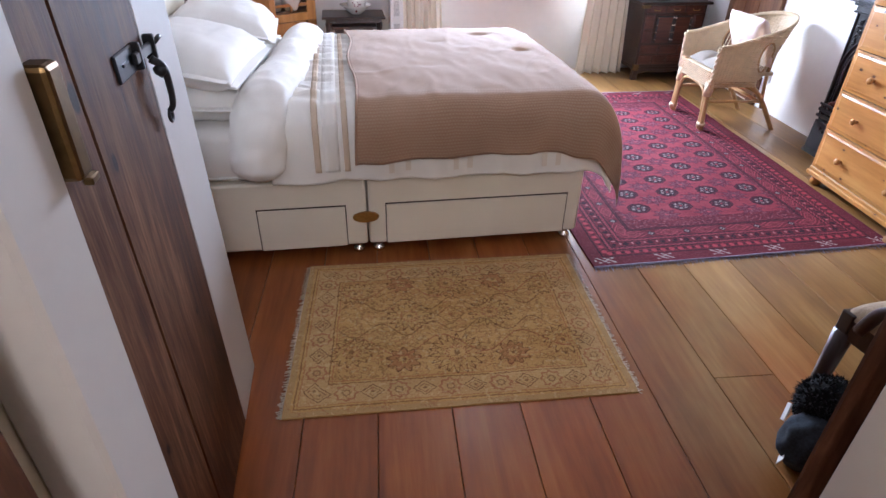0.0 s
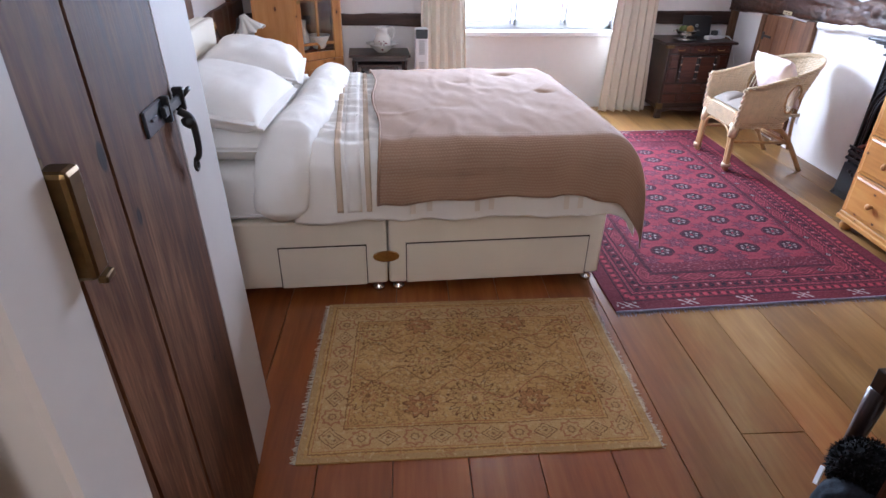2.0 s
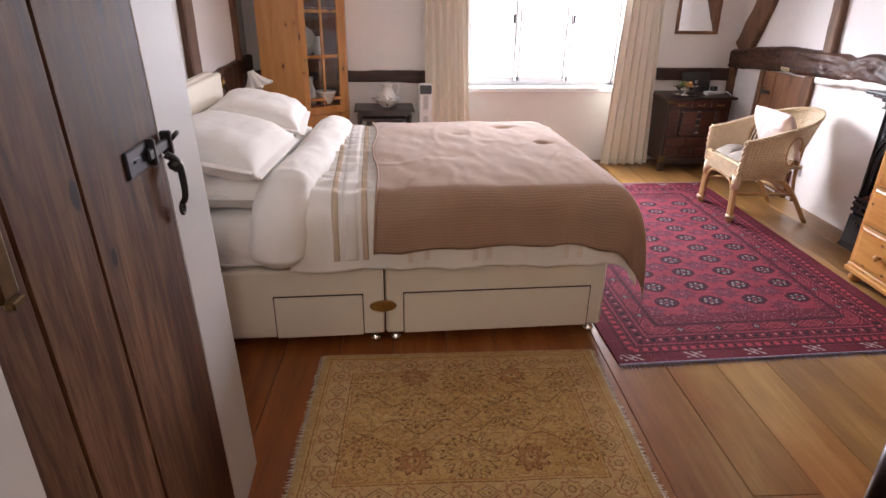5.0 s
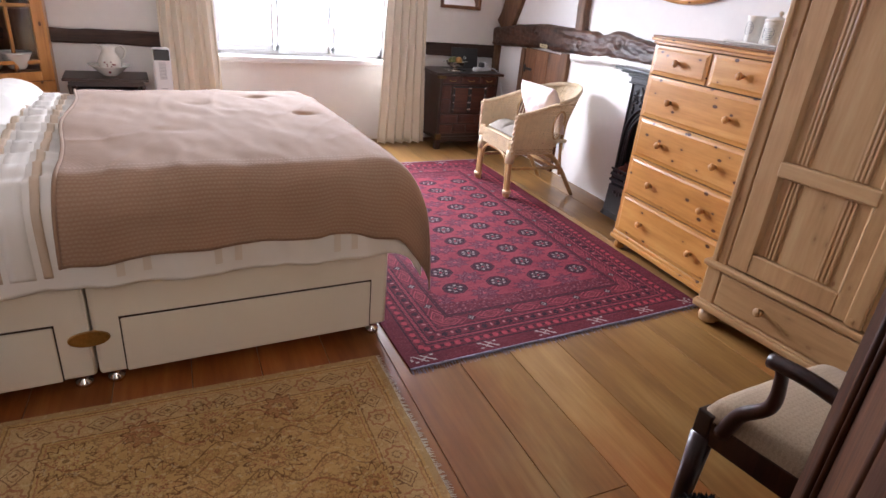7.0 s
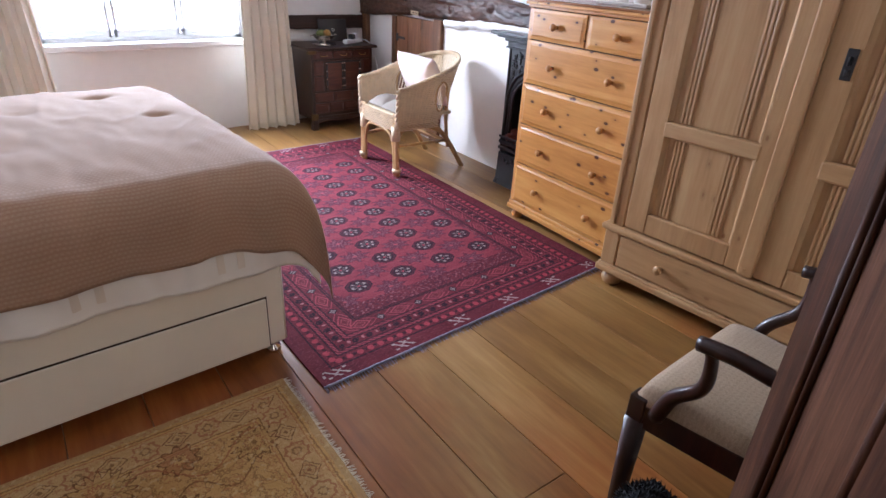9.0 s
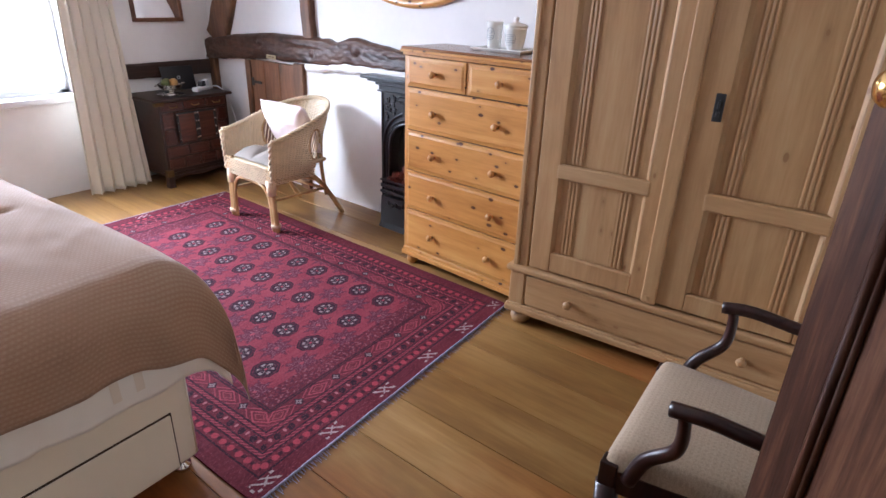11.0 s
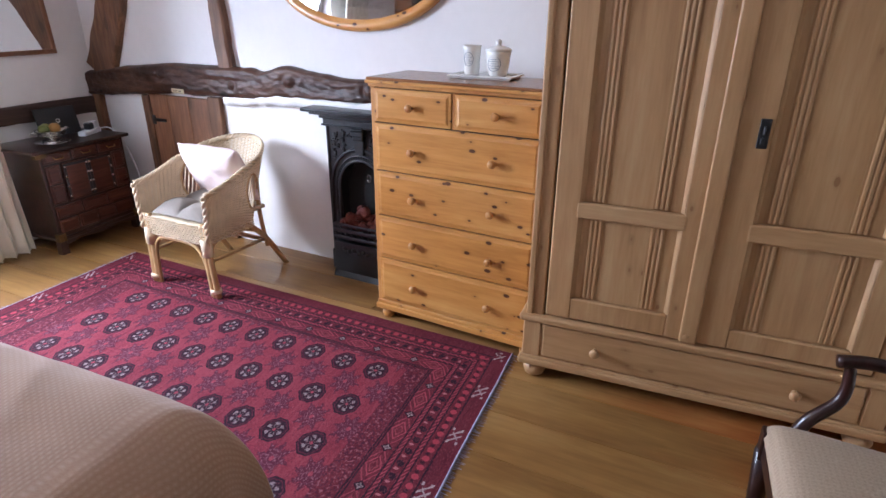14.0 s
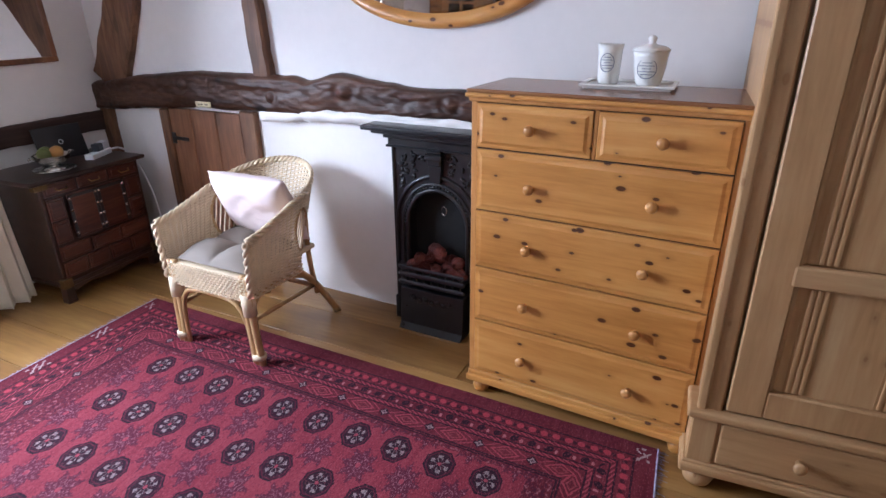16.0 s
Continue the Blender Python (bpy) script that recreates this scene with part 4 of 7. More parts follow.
def drape(x, t, lift, edge_x=0.80, rx=0.168, near=2.44, far=3.69, r=0.115):
    """A place on the bedding: x along the bed, t unrolled across it."""
    sx, dx = past(x - edge_x, rx)
    if t < near:
        sy, dy = past(near - t, r)
        y = near - sy
    elif t > far:
        sy, dy = past(t - far, r)
        y = far + sy
    else:
        y, dy = t, 0.0
    across = (t - 3.06) / 0.75
    z = 0.672 + 0.024 * max(0.0, 1 - across * across) + lift
    z += 0.007 * noise.noise(Vector((x * 3.2, t * 3.0, 1.0))) + 0.004 * noise.noise(Vector((x * 9, t * 5, 4.0)))
    for cx, cy, cr, cd in DENTS:
        q = ((x - cx) ** 2 + (1.6 * (t - cy)) ** 2) / (cr * cr)
        z -= cd * math.exp(-q)
    hang = max(0.0, dy - 0.06)
    y += 0.007 * hang / 0.2 * math.sin(x * 17 + 2 * math.sin(x * 5)) * (1 if t < 3 else -1)
    return Vector((edge_x + sx, y - (lift if t < near else 0), z - dx - dy))


def cloth(fn, u0, u1, v0, v1, nu, nv, thick):
    """A sheet over fn(u, v) with its flat size as UV, and a lower face thick metres under it."""
    bm = bmesh.new()
    uvl = bm.loops.layers.uv.new("uv")
    uv = [[(u0 + (u1 - u0) * i / nu, v0 + (v1 - v0) * j / nv) for j in range(nv + 1)] for i in range(nu + 1)]
    pt = [[fn(*uv[i][j]) for j in range(nv + 1)] for i in range(nu + 1)]
    top = [[bm.verts.new(p) for p in row] for row in pt]
    low = []
    for i in range(nu + 1):
        row = []
        for j in range(nv + 1):
            a = pt[min(i + 1, nu)][j] - pt[max(i - 1, 0)][j]
            b = pt[i][min(j + 1, nv)] - pt[i][max(j - 1, 0)]
            n = a.cross(b)
            n = n.normalized() if n.length > 1e-9 else Vector((0, 0, 1))
            row.append(bm.verts.new(pt[i][j] - n * thick))
        low.append(row)
    for i in range(nu):
        for j in range(nv):
            ring = ((i, j), (i + 1, j), (i + 1, j + 1), (i, j + 1))
            for g, order in ((top, ring), (low, ring[::-1])):
                f = bm.faces.new([g[a][b] for a, b in order])
                for lp, (a, b) in zip(f.loops, order):
                    lp[uvl].uv = uv[a][b]
    rim = [(i, 0) for i in range(nu)] + [(nu, j) for j in range(nv)] + [(i, nv) for i in range(nu, 0, -1)] + [(0, j) for j in range(nv, 0, -1)]
    for (a, b), (c, d) in zip(rim, rim[1:] + rim[:1]):
        bm.faces.new((top[c][d], top[a][b], low[a][b], low[c][d]))
    return bm


duvet = thing("duvet", pose(0, 0, 0), "white cotton duvet with beige ribbon stripes, folded back", "duvet")


def duvet_at(x, t):
    p = drape(x, t, 0.0)
    ruck = 0.006 * math.sin(t * 55 + 3 * noise.noise(Vector((x * 6, t * 4, 9)))) * max(0, 1 - max(0, x + 0.12) * 6)
    p.z += ruck + 0.007 * noise.noise(Vector((x * 14, t * 10, 3)))
    if t < 2.5:
        q = noise.noise(Vector((x * 8 + 1.6 * t, t * 2.5, 14))) + 0.5 * noise.noise(Vector((x * 19 + 3 * t, t * 5, 5)))
        p.y -= 0.014 * q * min(1.0, (2.5 - t) / 0.15)
    else:
        q = noise.noise(Vector((x * 3.2, t * 15 + x * 3, 17)))
        p.z += 0.009 * math.exp(-(q / 0.16) ** 2) * max(0.0, min(1.0, (0.05 - x) / 0.1))
    return p


part("cover", cloth(duvet_at, -0.50, 1.01, 2.078, 4.00, 130, 190, 0.02), LINEN, duvet, smooth=True)
for x0, x1, mt in ((-0.325, -0.300, TAPE), (-0.285, -0.225, LINEN), (-0.208, -0.185, TAPE)):
    part("ribbon", cloth(lambda x, t: duvet_at(x, t) + Vector((0, -0.002 if t < 2.44 else 0, 0.0035)), x0, x1, 2.12, 3.98, 3, 110, 0.002), mt, duvet, "beige ribbon stripe" if mt is TAPE else "white lace stripe", True)
roll = smoothline([(-0.40, 3.80, 0.50), (-0.385, 3.765, 0.60), (-0.39, 3.68, 0.672), (-0.41, 3.3, 0.690), (-0.455, 2.85, 0.690), (-0.495, 2.54, 0.694), (-0.515, 2.42, 0.672), (-0.528, 2.345, 0.605), (-0.536, 2.315, 0.51), (-0.538, 2.308, 0.42)], 10)


def fold_at(u, v):
    """The turned-back edge: a broad soft fold that hangs over the side."""
    k = u * (len(roll) - 1)
    i = min(int(k), len(roll) - 2)
    c = roll[i].lerp(roll[i + 1], k - i)
    d = (roll[i + 1] - roll[i]).normalized()
    side = Vector((1, 0, 0))
    up = d.cross(side).normalized()
    end = min(1.0, (0.02 + min(u, 1 - u)) / 0.07) ** 0.5
    a = 2 * math.pi * v
    w, h = 0.105 * end, 0.062 * end * (1.15 if math.sin(a) > 0 else 0.7)
    p = c + side * (w * math.cos(a)) + up * (h * math.sin(a))
    q = p * 8
    return p + (up * 0.016 + side * 0.010) * noise.noise(q) + up * (0.007 * noise.noise(p * 24)) + side * 0.006 * noise.noise(p * 21)


rb = sheet(fold_at, 110, 28)
bmesh.ops.remove_doubles(rb, verts=rb.verts, dist=0.0005)
bmesh.ops.holes_fill(rb, edges=rb.edges, sides=0)
bmesh.ops.recalc_face_normals(rb, faces=rb.faces)
part("folded_edge", rb, LINEN, duvet, "rolled white duvet edge", True)
PALETAPE = plain("washed_ribbon", (0.78, 0.71, 0.62), 0.7, var=0.06, bump=0.2, fine=400)
for x in (-0.03, 0.04, 0.24, 0.30, 0.62, 0.68):
    part("hem_tab", cloth(lambda a, t: duvet_at(a, t) + Vector((0, -0.003, 0)), x, x + 0.022, 2.115, 2.20, 2, 6, 0.001), PALETAPE, duvet, "beige ribbon end")

blanket = thing("knitted_blanket", pose(0, 0, 0), "ribbed taupe knitted blanket spread over the duvet", "blanket")


def blanket_at(x, t):
    hem = 2.133 + 0.035 * (x + 0.15) / 1.0 - 0.075 * min(1, max(0, (x - 0.62) / 0.3)) + 0.003 * math.sin(x * 9)
    tt = t if t > 2.44 else 2.44 - (2.44 - t) / (2.44 - 2.20) * (2.44 - hem)
    p = drape(x + 0.012 * math.sin(t * 8) * max(0.0, min(1.0, -x / 0.15)), tt, 0.027)
    p.z += 0.003 * noise.noise(Vector((x * 7 + t * 4, t * 5, 6))) + 0.0025 * noise.noise(Vector((x * 19, t * 9 + x * 6, 2)))
    crease = noise.noise(Vector((x * 3.1 - t * 2.2, x * 1.2 + t * 1.1, 11)))
    p.z += 0.003 * math.exp(-(crease / 0.06) ** 2)
    if x > 0.5 and t < 2.46:
        k = min(1.0, (x - 0.5) / 0.25) * min(1.0, (2.46 - t) / 0.2)
        p.y -= 0.016 * k * math.sin((x - 0.5) * 24 + 4 * (t - 2.2))
        p.z -= 0.006 * k * math.sin((x - 0.5) * 31)
    if x > 0.84 and t < 2.5:
        p += Vector((0.0, -0.012, -0.012)) * min(1, (x - 0.84) / 0.14) * min(1, (2.5 - t) / 0.3)
    return p


part("knit", cloth(blanket_at, -0.150, 1.085, 2.20, 3.93, 110, 130, 0.007), KNIT, blanket, smooth=True)
part("hem", tube([blanket_at(-0.150, 2.20 + 1.73 * i / 90) + Vector((0, 0, 0.001)) for i in range(91)], 0.0055, 6), KNIT, blanket, smooth=True)


def pillow_mesh(w, d, h, seed, sag=0.0):
    """A soft pillow, w by d by h, with pinched corners."""
    bm = bmesh.new()
    n = 26
    top, bot = {}, {}
    for i in range(n + 1):
        for j in range(n + 1):
            u, v = 2 * i / n - 1, 2 * j / n - 1
            pu = u * (1 - 0.07 * (1 - v * v) * abs(u) ** 3)
            pv = v * (1 - 0.07 * (1 - u * u) * abs(v) ** 3)
            k = (max(0, 1 - u ** 4) * max(0, 1 - v ** 4)) ** 0.55
            wr = 0.010 * noise.noise(Vector((u * 3 + seed, v * 3, 1))) + 0.005 * noise.noise(Vector((u * 9, v * 9 + seed, 1)))
            base = -sag * (u * u * 0.6)
            top[i, j] = bm.verts.new((pu * w / 2, pv * d / 2, base + h / 2 * k + wr * k + 0.003))
            bot[i, j] = bm.verts.new((pu * w / 2, pv * d / 2, base - h / 2 * k + wr * k - 0.003))
    for i in range(n):
        for j in range(n):
            bm.faces.new((top[i, j], top[i + 1, j], top[i + 1, j + 1], top[i, j + 1]))
            bm.faces.new((bot[i, j], bot[i, j + 1], bot[i + 1, j + 1], bot[i + 1, j]))
    rim = [(i, 0) for i in range(n)] + [(n, j) for j in range(n)] + [(i, n) for i in range(n, 0, -1)] + [(0, j) for j in range(n, 0, -1)]
    for a, b in zip(rim, rim[1:] + rim[:1]):
        bm.faces.new((top[a], bot[a], bot[b], top[b]))
    bmesh.ops.recalc_face_normals(bm, faces=bm.faces)
    return bm


def pillow(m, seed, label):
    p = thing("pillow", m, label, "pillow", "pillows at the bed head")
    part("case", pillow_mesh(0.46, 0.66, 0.17, seed, 0.02), LINEN, p, smooth=True)
    fl = []
    for sx, sy, ln, al in ((1, 0, 0.64, 1), (-1, 0, 0.64, 1), (0, 1, 0.44, 0), (0, -1, 0.44, 0)):
        fl.append(box(-0.022 + sx * 0.23 - (0 if al else ln / 2 - 0.022), -0.022 + sy * 0.33 - (ln / 2 - 0.022 if al else 0), -0.022 * sx * sx - 0.003, 0.022 + sx * 0.23 + (0 if al else ln / 2 - 0.022), 0.022 + sy * 0.33 + (ln / 2 - 0.022 if al else 0), -0.018 * sx * sx + 0.003, 0.002))
    part("flange", join(*fl), LINEN, p, "stitched pillowcase edge")


pillow(pose(-0.77, 2.71, 0.680, 0, 3, 4), 1.0, "plump white pillow on the mattress")
pillow(pose(-0.79, 2.70, 0.825, 0, 10, -6), 2.0, "plump white pillow on top of another")
pillow(pose(-0.77, 3.41, 0.680, 0, 3, -3), 3.0, "plump white pillow on the mattress")
pillow(pose(-0.76, 3.40, 0.825, 0, 10, 3), 4.0, "plump white pillow on top of another")


def bedside(m, label):
    t = thing("bedside_table", m, label, "bedside table", "bedside tables")
    part("top", box(-0.20, -0.19, 0.555, 0.20, 0.19, 0.58, 0.008, 2), PINE, t)
    part("carcass", box(-0.185, -0.175, 0.05, 0.185, 0.175, 0.555, 0.004), PINEV, t)
    for z0, z1 in ((0.40, 0.54), (0.08, 0.385)):
        d = part("drawer_front", box(0.185, -0.16, z0, 0.20, 0.16, z1, 0.004), PINE, t)
        part("knob", turned(lathe([(0.006, 0), (0.006, 0.012), (0.014, 0.018), (0.012, 0.028), (0.002, 0.030)], 14, "x"), pose(0.20, 0, (z0 + z1) / 2)), PINEV, d, smooth=True)
    part("plinth", box(-0.19, -0.18, 0.0, 0.19, 0.18, 0.05, 0.004), PINE, t)


bedside(pose(-0.985, 2.09, 0), "pine bedside table beside the bed head")
bedside(pose(-0.90, 4.02, 0), "pine bedside table on the window side of the bed")


# ---- chest of drawers ----
def turned_knob(r=0.017, depth=0.032):
    """A turned wooden knob that points along -x."""
    return lathe([(r * 0.55, 0.002), (r * 0.45, -depth * 0.35), (r * 0.8, -depth * 0.5), (r, -depth * 0.68), (r * 0.85, -depth * 0.9), (r * 0.3, -depth)], 16, "x")


def bun_foot(r, h):
    return lathe([(r * 0.55, 0.0), (r * 0.85, h * 0.12), (r, h * 0.42), (r * 0.85, h * 0.75), (r * 0.6, h * 0.85), (r * 0.75, h)], 20)


def raised_front(y0, y1, z0, z1, x=0.0):
    """A drawer front with a bevelled field that stands proud of its edge."""
    bm = bmesh.new()
    e = 0.022
    rings = []
    for dx, i in ((0.004, 0.0), (-0.006, 0.0), (-0.008, 0.002), (-0.009, e * 0.55), (-0.013, e)):
        rings.append([bm.verts.new((x + dx, a, b)) for a, b in ((y0 + i, z0 + i), (y1 - i, z0 + i), (y1 - i, z1 - i), (y0 + i, z1 - i))])
    for a, b in zip(rings, rings[1:]):
        for k in range(4):
            bm.faces.new((a[k], a[(k + 1) % 4], b[(k + 1) % 4], b[k]))
    bm.faces.new(rings[-1])
    bm.faces.new(rings[0])
    bmesh.ops.recalc_face_normals(bm, faces=bm.faces)
    return bm


chest = thing("chest_of_drawers", pose(2.390, 2.412, 0, 0, 0, -6.8), "varnished knotty pine chest of six drawers", "chest of drawers")
HW = 0.404
part("carcass", join(box(0.0, -HW, 0.06, 0.315, -HW + 0.022, 1.125, 0.003), box(0.0, HW - 0.022, 0.06, 0.315, HW, 1.125, 0.003), box(0.012, -HW + 0.02, 0.08, 0.315, HW - 0.02, 1.12, 0)), PINEV, chest)
part("top", box(-0.018, -HW - 0.010, 1.140, 0.318, HW + 0.010, 1.152, 0.004, 2), PINETOP, chest, "dark polished top")
part("top_edge", box(-0.022, -HW - 0.014, 1.126, 0.319, HW + 0.014, 1.1405, 0.005, 2), PINE, chest)
part("top_moulding", box(-0.010, -HW - 0.006, 1.112, 0.316, HW + 0.006, 1.128, 0.004), PINEV, chest)
part("plinth", join(box(-0.014, -HW - 0.008, 0.055, 0.315, HW + 0.008, 0.082, 0.006, 2), box(-0.006, -HW - 0.002, 0.08, 0.02, HW + 0.002, 0.103, 0.004)), PINE, chest)
rows = [(0.968, 1.108), (0.756, 0.962), (0.546, 0.750), (0.334, 0.540), (0.108, 0.328)]
# one dark sheet behind all fronts, coloured as the shade between them
part("drawer_gap", box(0.004, -HW + 0.018, 0.104, 0.014, HW - 0.018, 1.111, 0), GROOVE, chest)
for k, (z0, z1) in enumerate(rows):
    spans = ((-HW + 0.024, -0.008), (0.008, HW - 0.024)) if k == 0 else ((-HW + 0.024, HW - 0.024),)
    for y0, y1 in spans:
        d = part("drawer_front", raised_front(y0, y1, z0, z1), PINE, chest)
        for yk in ((y0 + y1) / 2,) if k == 0 else (-0.187, 0.187):
            part("knob", turned(turned_knob(0.0175, 0.034), pose(-0.011, yk, (z0 + z1) / 2 - (0.005 if k else 0))), PINEV, d, "turned wooden knob", True)
part("divider", box(-0.004, -0.006, 0.966, 0.01, 0.006, 1.11, 0.002), PINEV, chest)
for x, y in ((0.03, -HW + 0.04), (0.03, HW - 0.04), (0.28, -HW + 0.04), (0.28, HW - 0.04)):
    part("bun_foot", turned(bun_foot(0.033, 0.056), pose(x, y, 0)), PINE, chest, smooth=True)


def on_chest(x, y, rz=0):
    return pose(2.390, 2.412, 1.152, 0, 0, -6.8) @ pose(x, y, 0, 0, 0, rz)


tray = thing("china_tray", on_chest(0.215, -0.035, 4), "square white china tray on the pine chest", "tray")
part("dish", join(box(-0.075, -0.13, 0.0, 0.075, 0.13, 0.008, 0.003), box(-0.085, -0.14, 0.007, -0.07, 0.14, 0.015, 0.003), box(0.07, -0.14, 0.007, 0.085, 0.14, 0.015, 0.003), box(-0.07, -0.14, 0.007, 0.07, -0.125, 0.015, 0.003), box(-0.07, 0.125, 0.007, 0.07, 0.14, 0.015, 0.003)), CHINA, tray)
cup = thing("china_tumbler", on_chest(0.220, 0.033) @ pose(0, 0, 0.008), "white china tumbler with printed blue label", "tumbler")
part("body", lathe([(0.028, 0), (0.031, 0.004), (0.033, 0.02), (0.036, 0.095), (0.040, 0.118), (0.037, 0.118), (0.032, 0.03), (0.001, 0.02)], 24), CHINA, cup, smooth=True)


def print_on(parent, r, z0, z1):
    """Printed lines on a round pot, on the side that faces -x."""
    bms = []
    n = 5
    for i in range(n):
        z = z0 + (z1 - z0) * (i + 0.5) / n
        half = (0.75, 1.0, 0.55, 0.95, 0.6)[i] * 0.5
        bms.append(tube([(-r * math.cos(a * half / 4), r * math.sin(a * half / 4), z) for a in range(-4, 5)], 0.0010, 4))
    ring = [(-r * math.cos(0.62 * math.cos(a * 0.3927)), r * math.sin(0.62 * math.cos(a * 0.3927)), (z0 + z1) / 2 + (z1 - z0) * 0.68 * math.sin(a * 0.3927)) for a in range(16)]
    bms.append(tube(ring, 0.0011, 4, True))
    part("printed_label", join(*bms), INK, parent, "small blue-grey printed lines in an oval")


print_on(cup, 0.0358, 0.045, 0.085)
pot = thing("china_jar", on_chest(0.215, -0.090) @ pose(0, 0, 0.008), "white china lidded jar with printed blue label", "jar")
part("body", lathe([(0.030, 0), (0.036, 0.006), (0.040, 0.02), (0.046, 0.05), (0.050, 0.085), (0.053, 0.10), (0.047, 0.102), (0.02, 0.10)], 28), CHINA, pot, smooth=True)
part("lid", lathe([(0.054, 0.100), (0.055, 0.106), (0.040, 0.114), (0.016, 0.119), (0.008, 0.124), (0.012, 0.132), (0.012, 0.140), (0.002, 0.145)], 28), CHINA, pot, smooth=True)
print_on(pot, 0.0482, 0.032, 0.074)

# ---- wardrobe ----
wr = thing("wardrobe", pose(2.238, 1.405, 0, 0, 0, 0) @ Matrix.Diagonal((1, 1, 1.045, 1)), "stripped pine double wardrobe with panelled doors", "wardrobe")
WH = 0.615
part("carcass", join(box(0.012, -WH, 0.26, 0.52, -WH + 0.03, 1.93, 0.004), box(0.012, WH - 0.03, 0.26, 0.52, WH, 1.93, 0.004), box(0.03, -WH + 0.02, 0.25, 0.52, WH - 0.02, 1.92, 0)), WAXPINE, wr)
part("corner_stile", join(box(-0.004, WH - 0.062, 0.275, 0.03, WH + 0.002, 1.93, 0.006, 2), box(-0.012, WH - 0.020, 0.275, 0.01, WH + 0.006, 1.93, 0.006, 2)), WAXPINE, wr)
part("corner_stile", join(box(-0.004, -WH - 0.002, 0.275, 0.03, -WH + 0.062, 1.93, 0.006, 2), box(-0.012, -WH - 0.006, 0.275, 0.01, -WH + 0.020, 1.93, 0.006, 2)), WAXPINE, wr)
part("cornice", join(box(-0.05, -WH - 0.04, 1.93, 0.53, WH + 0.04, 1.97, 0.012, 2), box(-0.08, -WH - 0.07, 1.97, 0.53, WH + 0.07, 2.02, 0.012, 2)), WAXPINEY, wr)
plin = part("drawer_base", join(box(-0.008, -WH - 0.012, 0.088, 0.52, WH + 0.012, 0.255, 0.004), box(-0.030, -WH - 0.03, 0.255, 0.52, WH + 0.03, 0.282, 0.010, 3), box(-0.028, -WH - 0.028, 0.062, 0.52, WH + 0.028, 0.092, 0.008, 2), box(-0.020, -WH - 0.022, 0.090, 0.52, WH + 0.022, 0.102, 0.004)), WAXPINEY, wr)
part("base_stile", box(-0.016, WH - 0.06, 0.10, 0.0, WH + 0.014, 0.256, 0.005), WAXPINE, plin)
part("base_stile", box(-0.016, -WH - 0.014, 0.10, 0.0, -WH + 0.06, 0.256, 0.005), WAXPINE, plin)
dr = part("drawer_front", box(-0.018, -WH + 0.068, 0.108, 0.0, WH - 0.068, 0.248, 0.006, 2), WAXPINEY, wr)
for y in (-0.345, 0.338):
    part("knob", turned(turned_knob(0.019, 0.036), pose(-0.018, y, 0.180)), WAXPINE, dr, "turned pine knob", True)
for x, y in ((0.03, WH - 0.035), (0.03, -WH + 0.035), (0.46, WH - 0.035), (0.46, -WH + 0.035)):
    part("bun_foot", turned(bun_foot(0.048, 0.064), pose(x, y, 0)), WAXPINE, wr, smooth=True)


def wardrobe_door(y0, y1, p0, p1, rail0, rail1, bot):
    """A framed door with fluted panels; p0 to p1 is the panel's breadth."""
    fr = part("door", join(box(-0.010, y0, 0.290, 0.014, p0, 1.90, 0.004), box(-0.010, p1, 0.290, 0.014, y1, 1.90, 0.004),
                           box(-0.010, p0 - 0.001, 0.290, 0.014, p1 + 0.001, bot, 0.005), box(-0.010, p0 - 0.001, 1.78, 0.014, p1 + 0.001, 1.90, 0.005)), WAXPINE, wr)
    part("door_rail", box(-0.013, p0 - 0.012, rail0, 0.012, p1 + 0.012, rail1, 0.007, 2), WAXPINEY, fr)
    for z0, z1 in ((bot + 0.002, rail0 - 0.002), (rail1 + 0.002, 1.779)):
        part("panel", box(0.006, p0 + 0.004, z0, 0.016, p1 - 0.004, z1, 0.0), WAXPINE, fr)
        part("bevel", prism([(-0.009, p0), (0.006, p0), (0.006, p0 + 0.012)], z0, z1, "z"), WAXPINE, fr, "chamfered edge of the panel")
        part("bevel", prism([(-0.009, p1), (0.006, p1 - 0.012), (0.006, p1)], z0, z1, "z"), WAXPINE, fr, "chamfered edge of the panel")
        for side in (p0 + 0.045, p1 - 0.045 - 0.046):
            for k in range(3):
                y = side + 0.008 + k * 0.016
                part("reed", box(0.001, y, z0 + 0.003, 0.010, y + 0.011, z1 - 0.003, 0.004, 2), WAXPINE, fr)
            # ground strip coloured darker, as shade in the grooves
            part("reed_ground", box(0.0045, side, z0 + 0.001, 0.0085, side + 0.058, z1 - 0.001, 0), WAXDARK, fr, "pine ground darkened as shade between the reeds")


wardrobe_door(0.048, 0.545, 0.105, 0.452, 0.688, 0.745, 0.375)
wardrobe_door(-0.548, -0.004, -0.472, -0.106, 0.680, 0.742, 0.362)
part("centre_strip", join(box(-0.022, -0.006, 0.287, 0.0, 0.052, 1.91, 0.007, 3), turned(lathe([(0.001, -0.004), (0.009, -0.003), (0.010, 0.0)], 12, "x"), pose(-0.021, 0.03, 0.31))), WAXPINE, wr)
lockp = part("lock_plate", box(-0.014, -0.093, 0.978, -0.008, -0.062, 1.066, 0.003), IRON, wr, "black iron lock plate")
part("key_bow", join(box(-0.030, -0.081, 1.020, -0.012, -0.074, 1.045, 0.002), box(-0.018, -0.084, 0.990, -0.012, -0.071, 1.010, 0.002)), IRON, lockp)

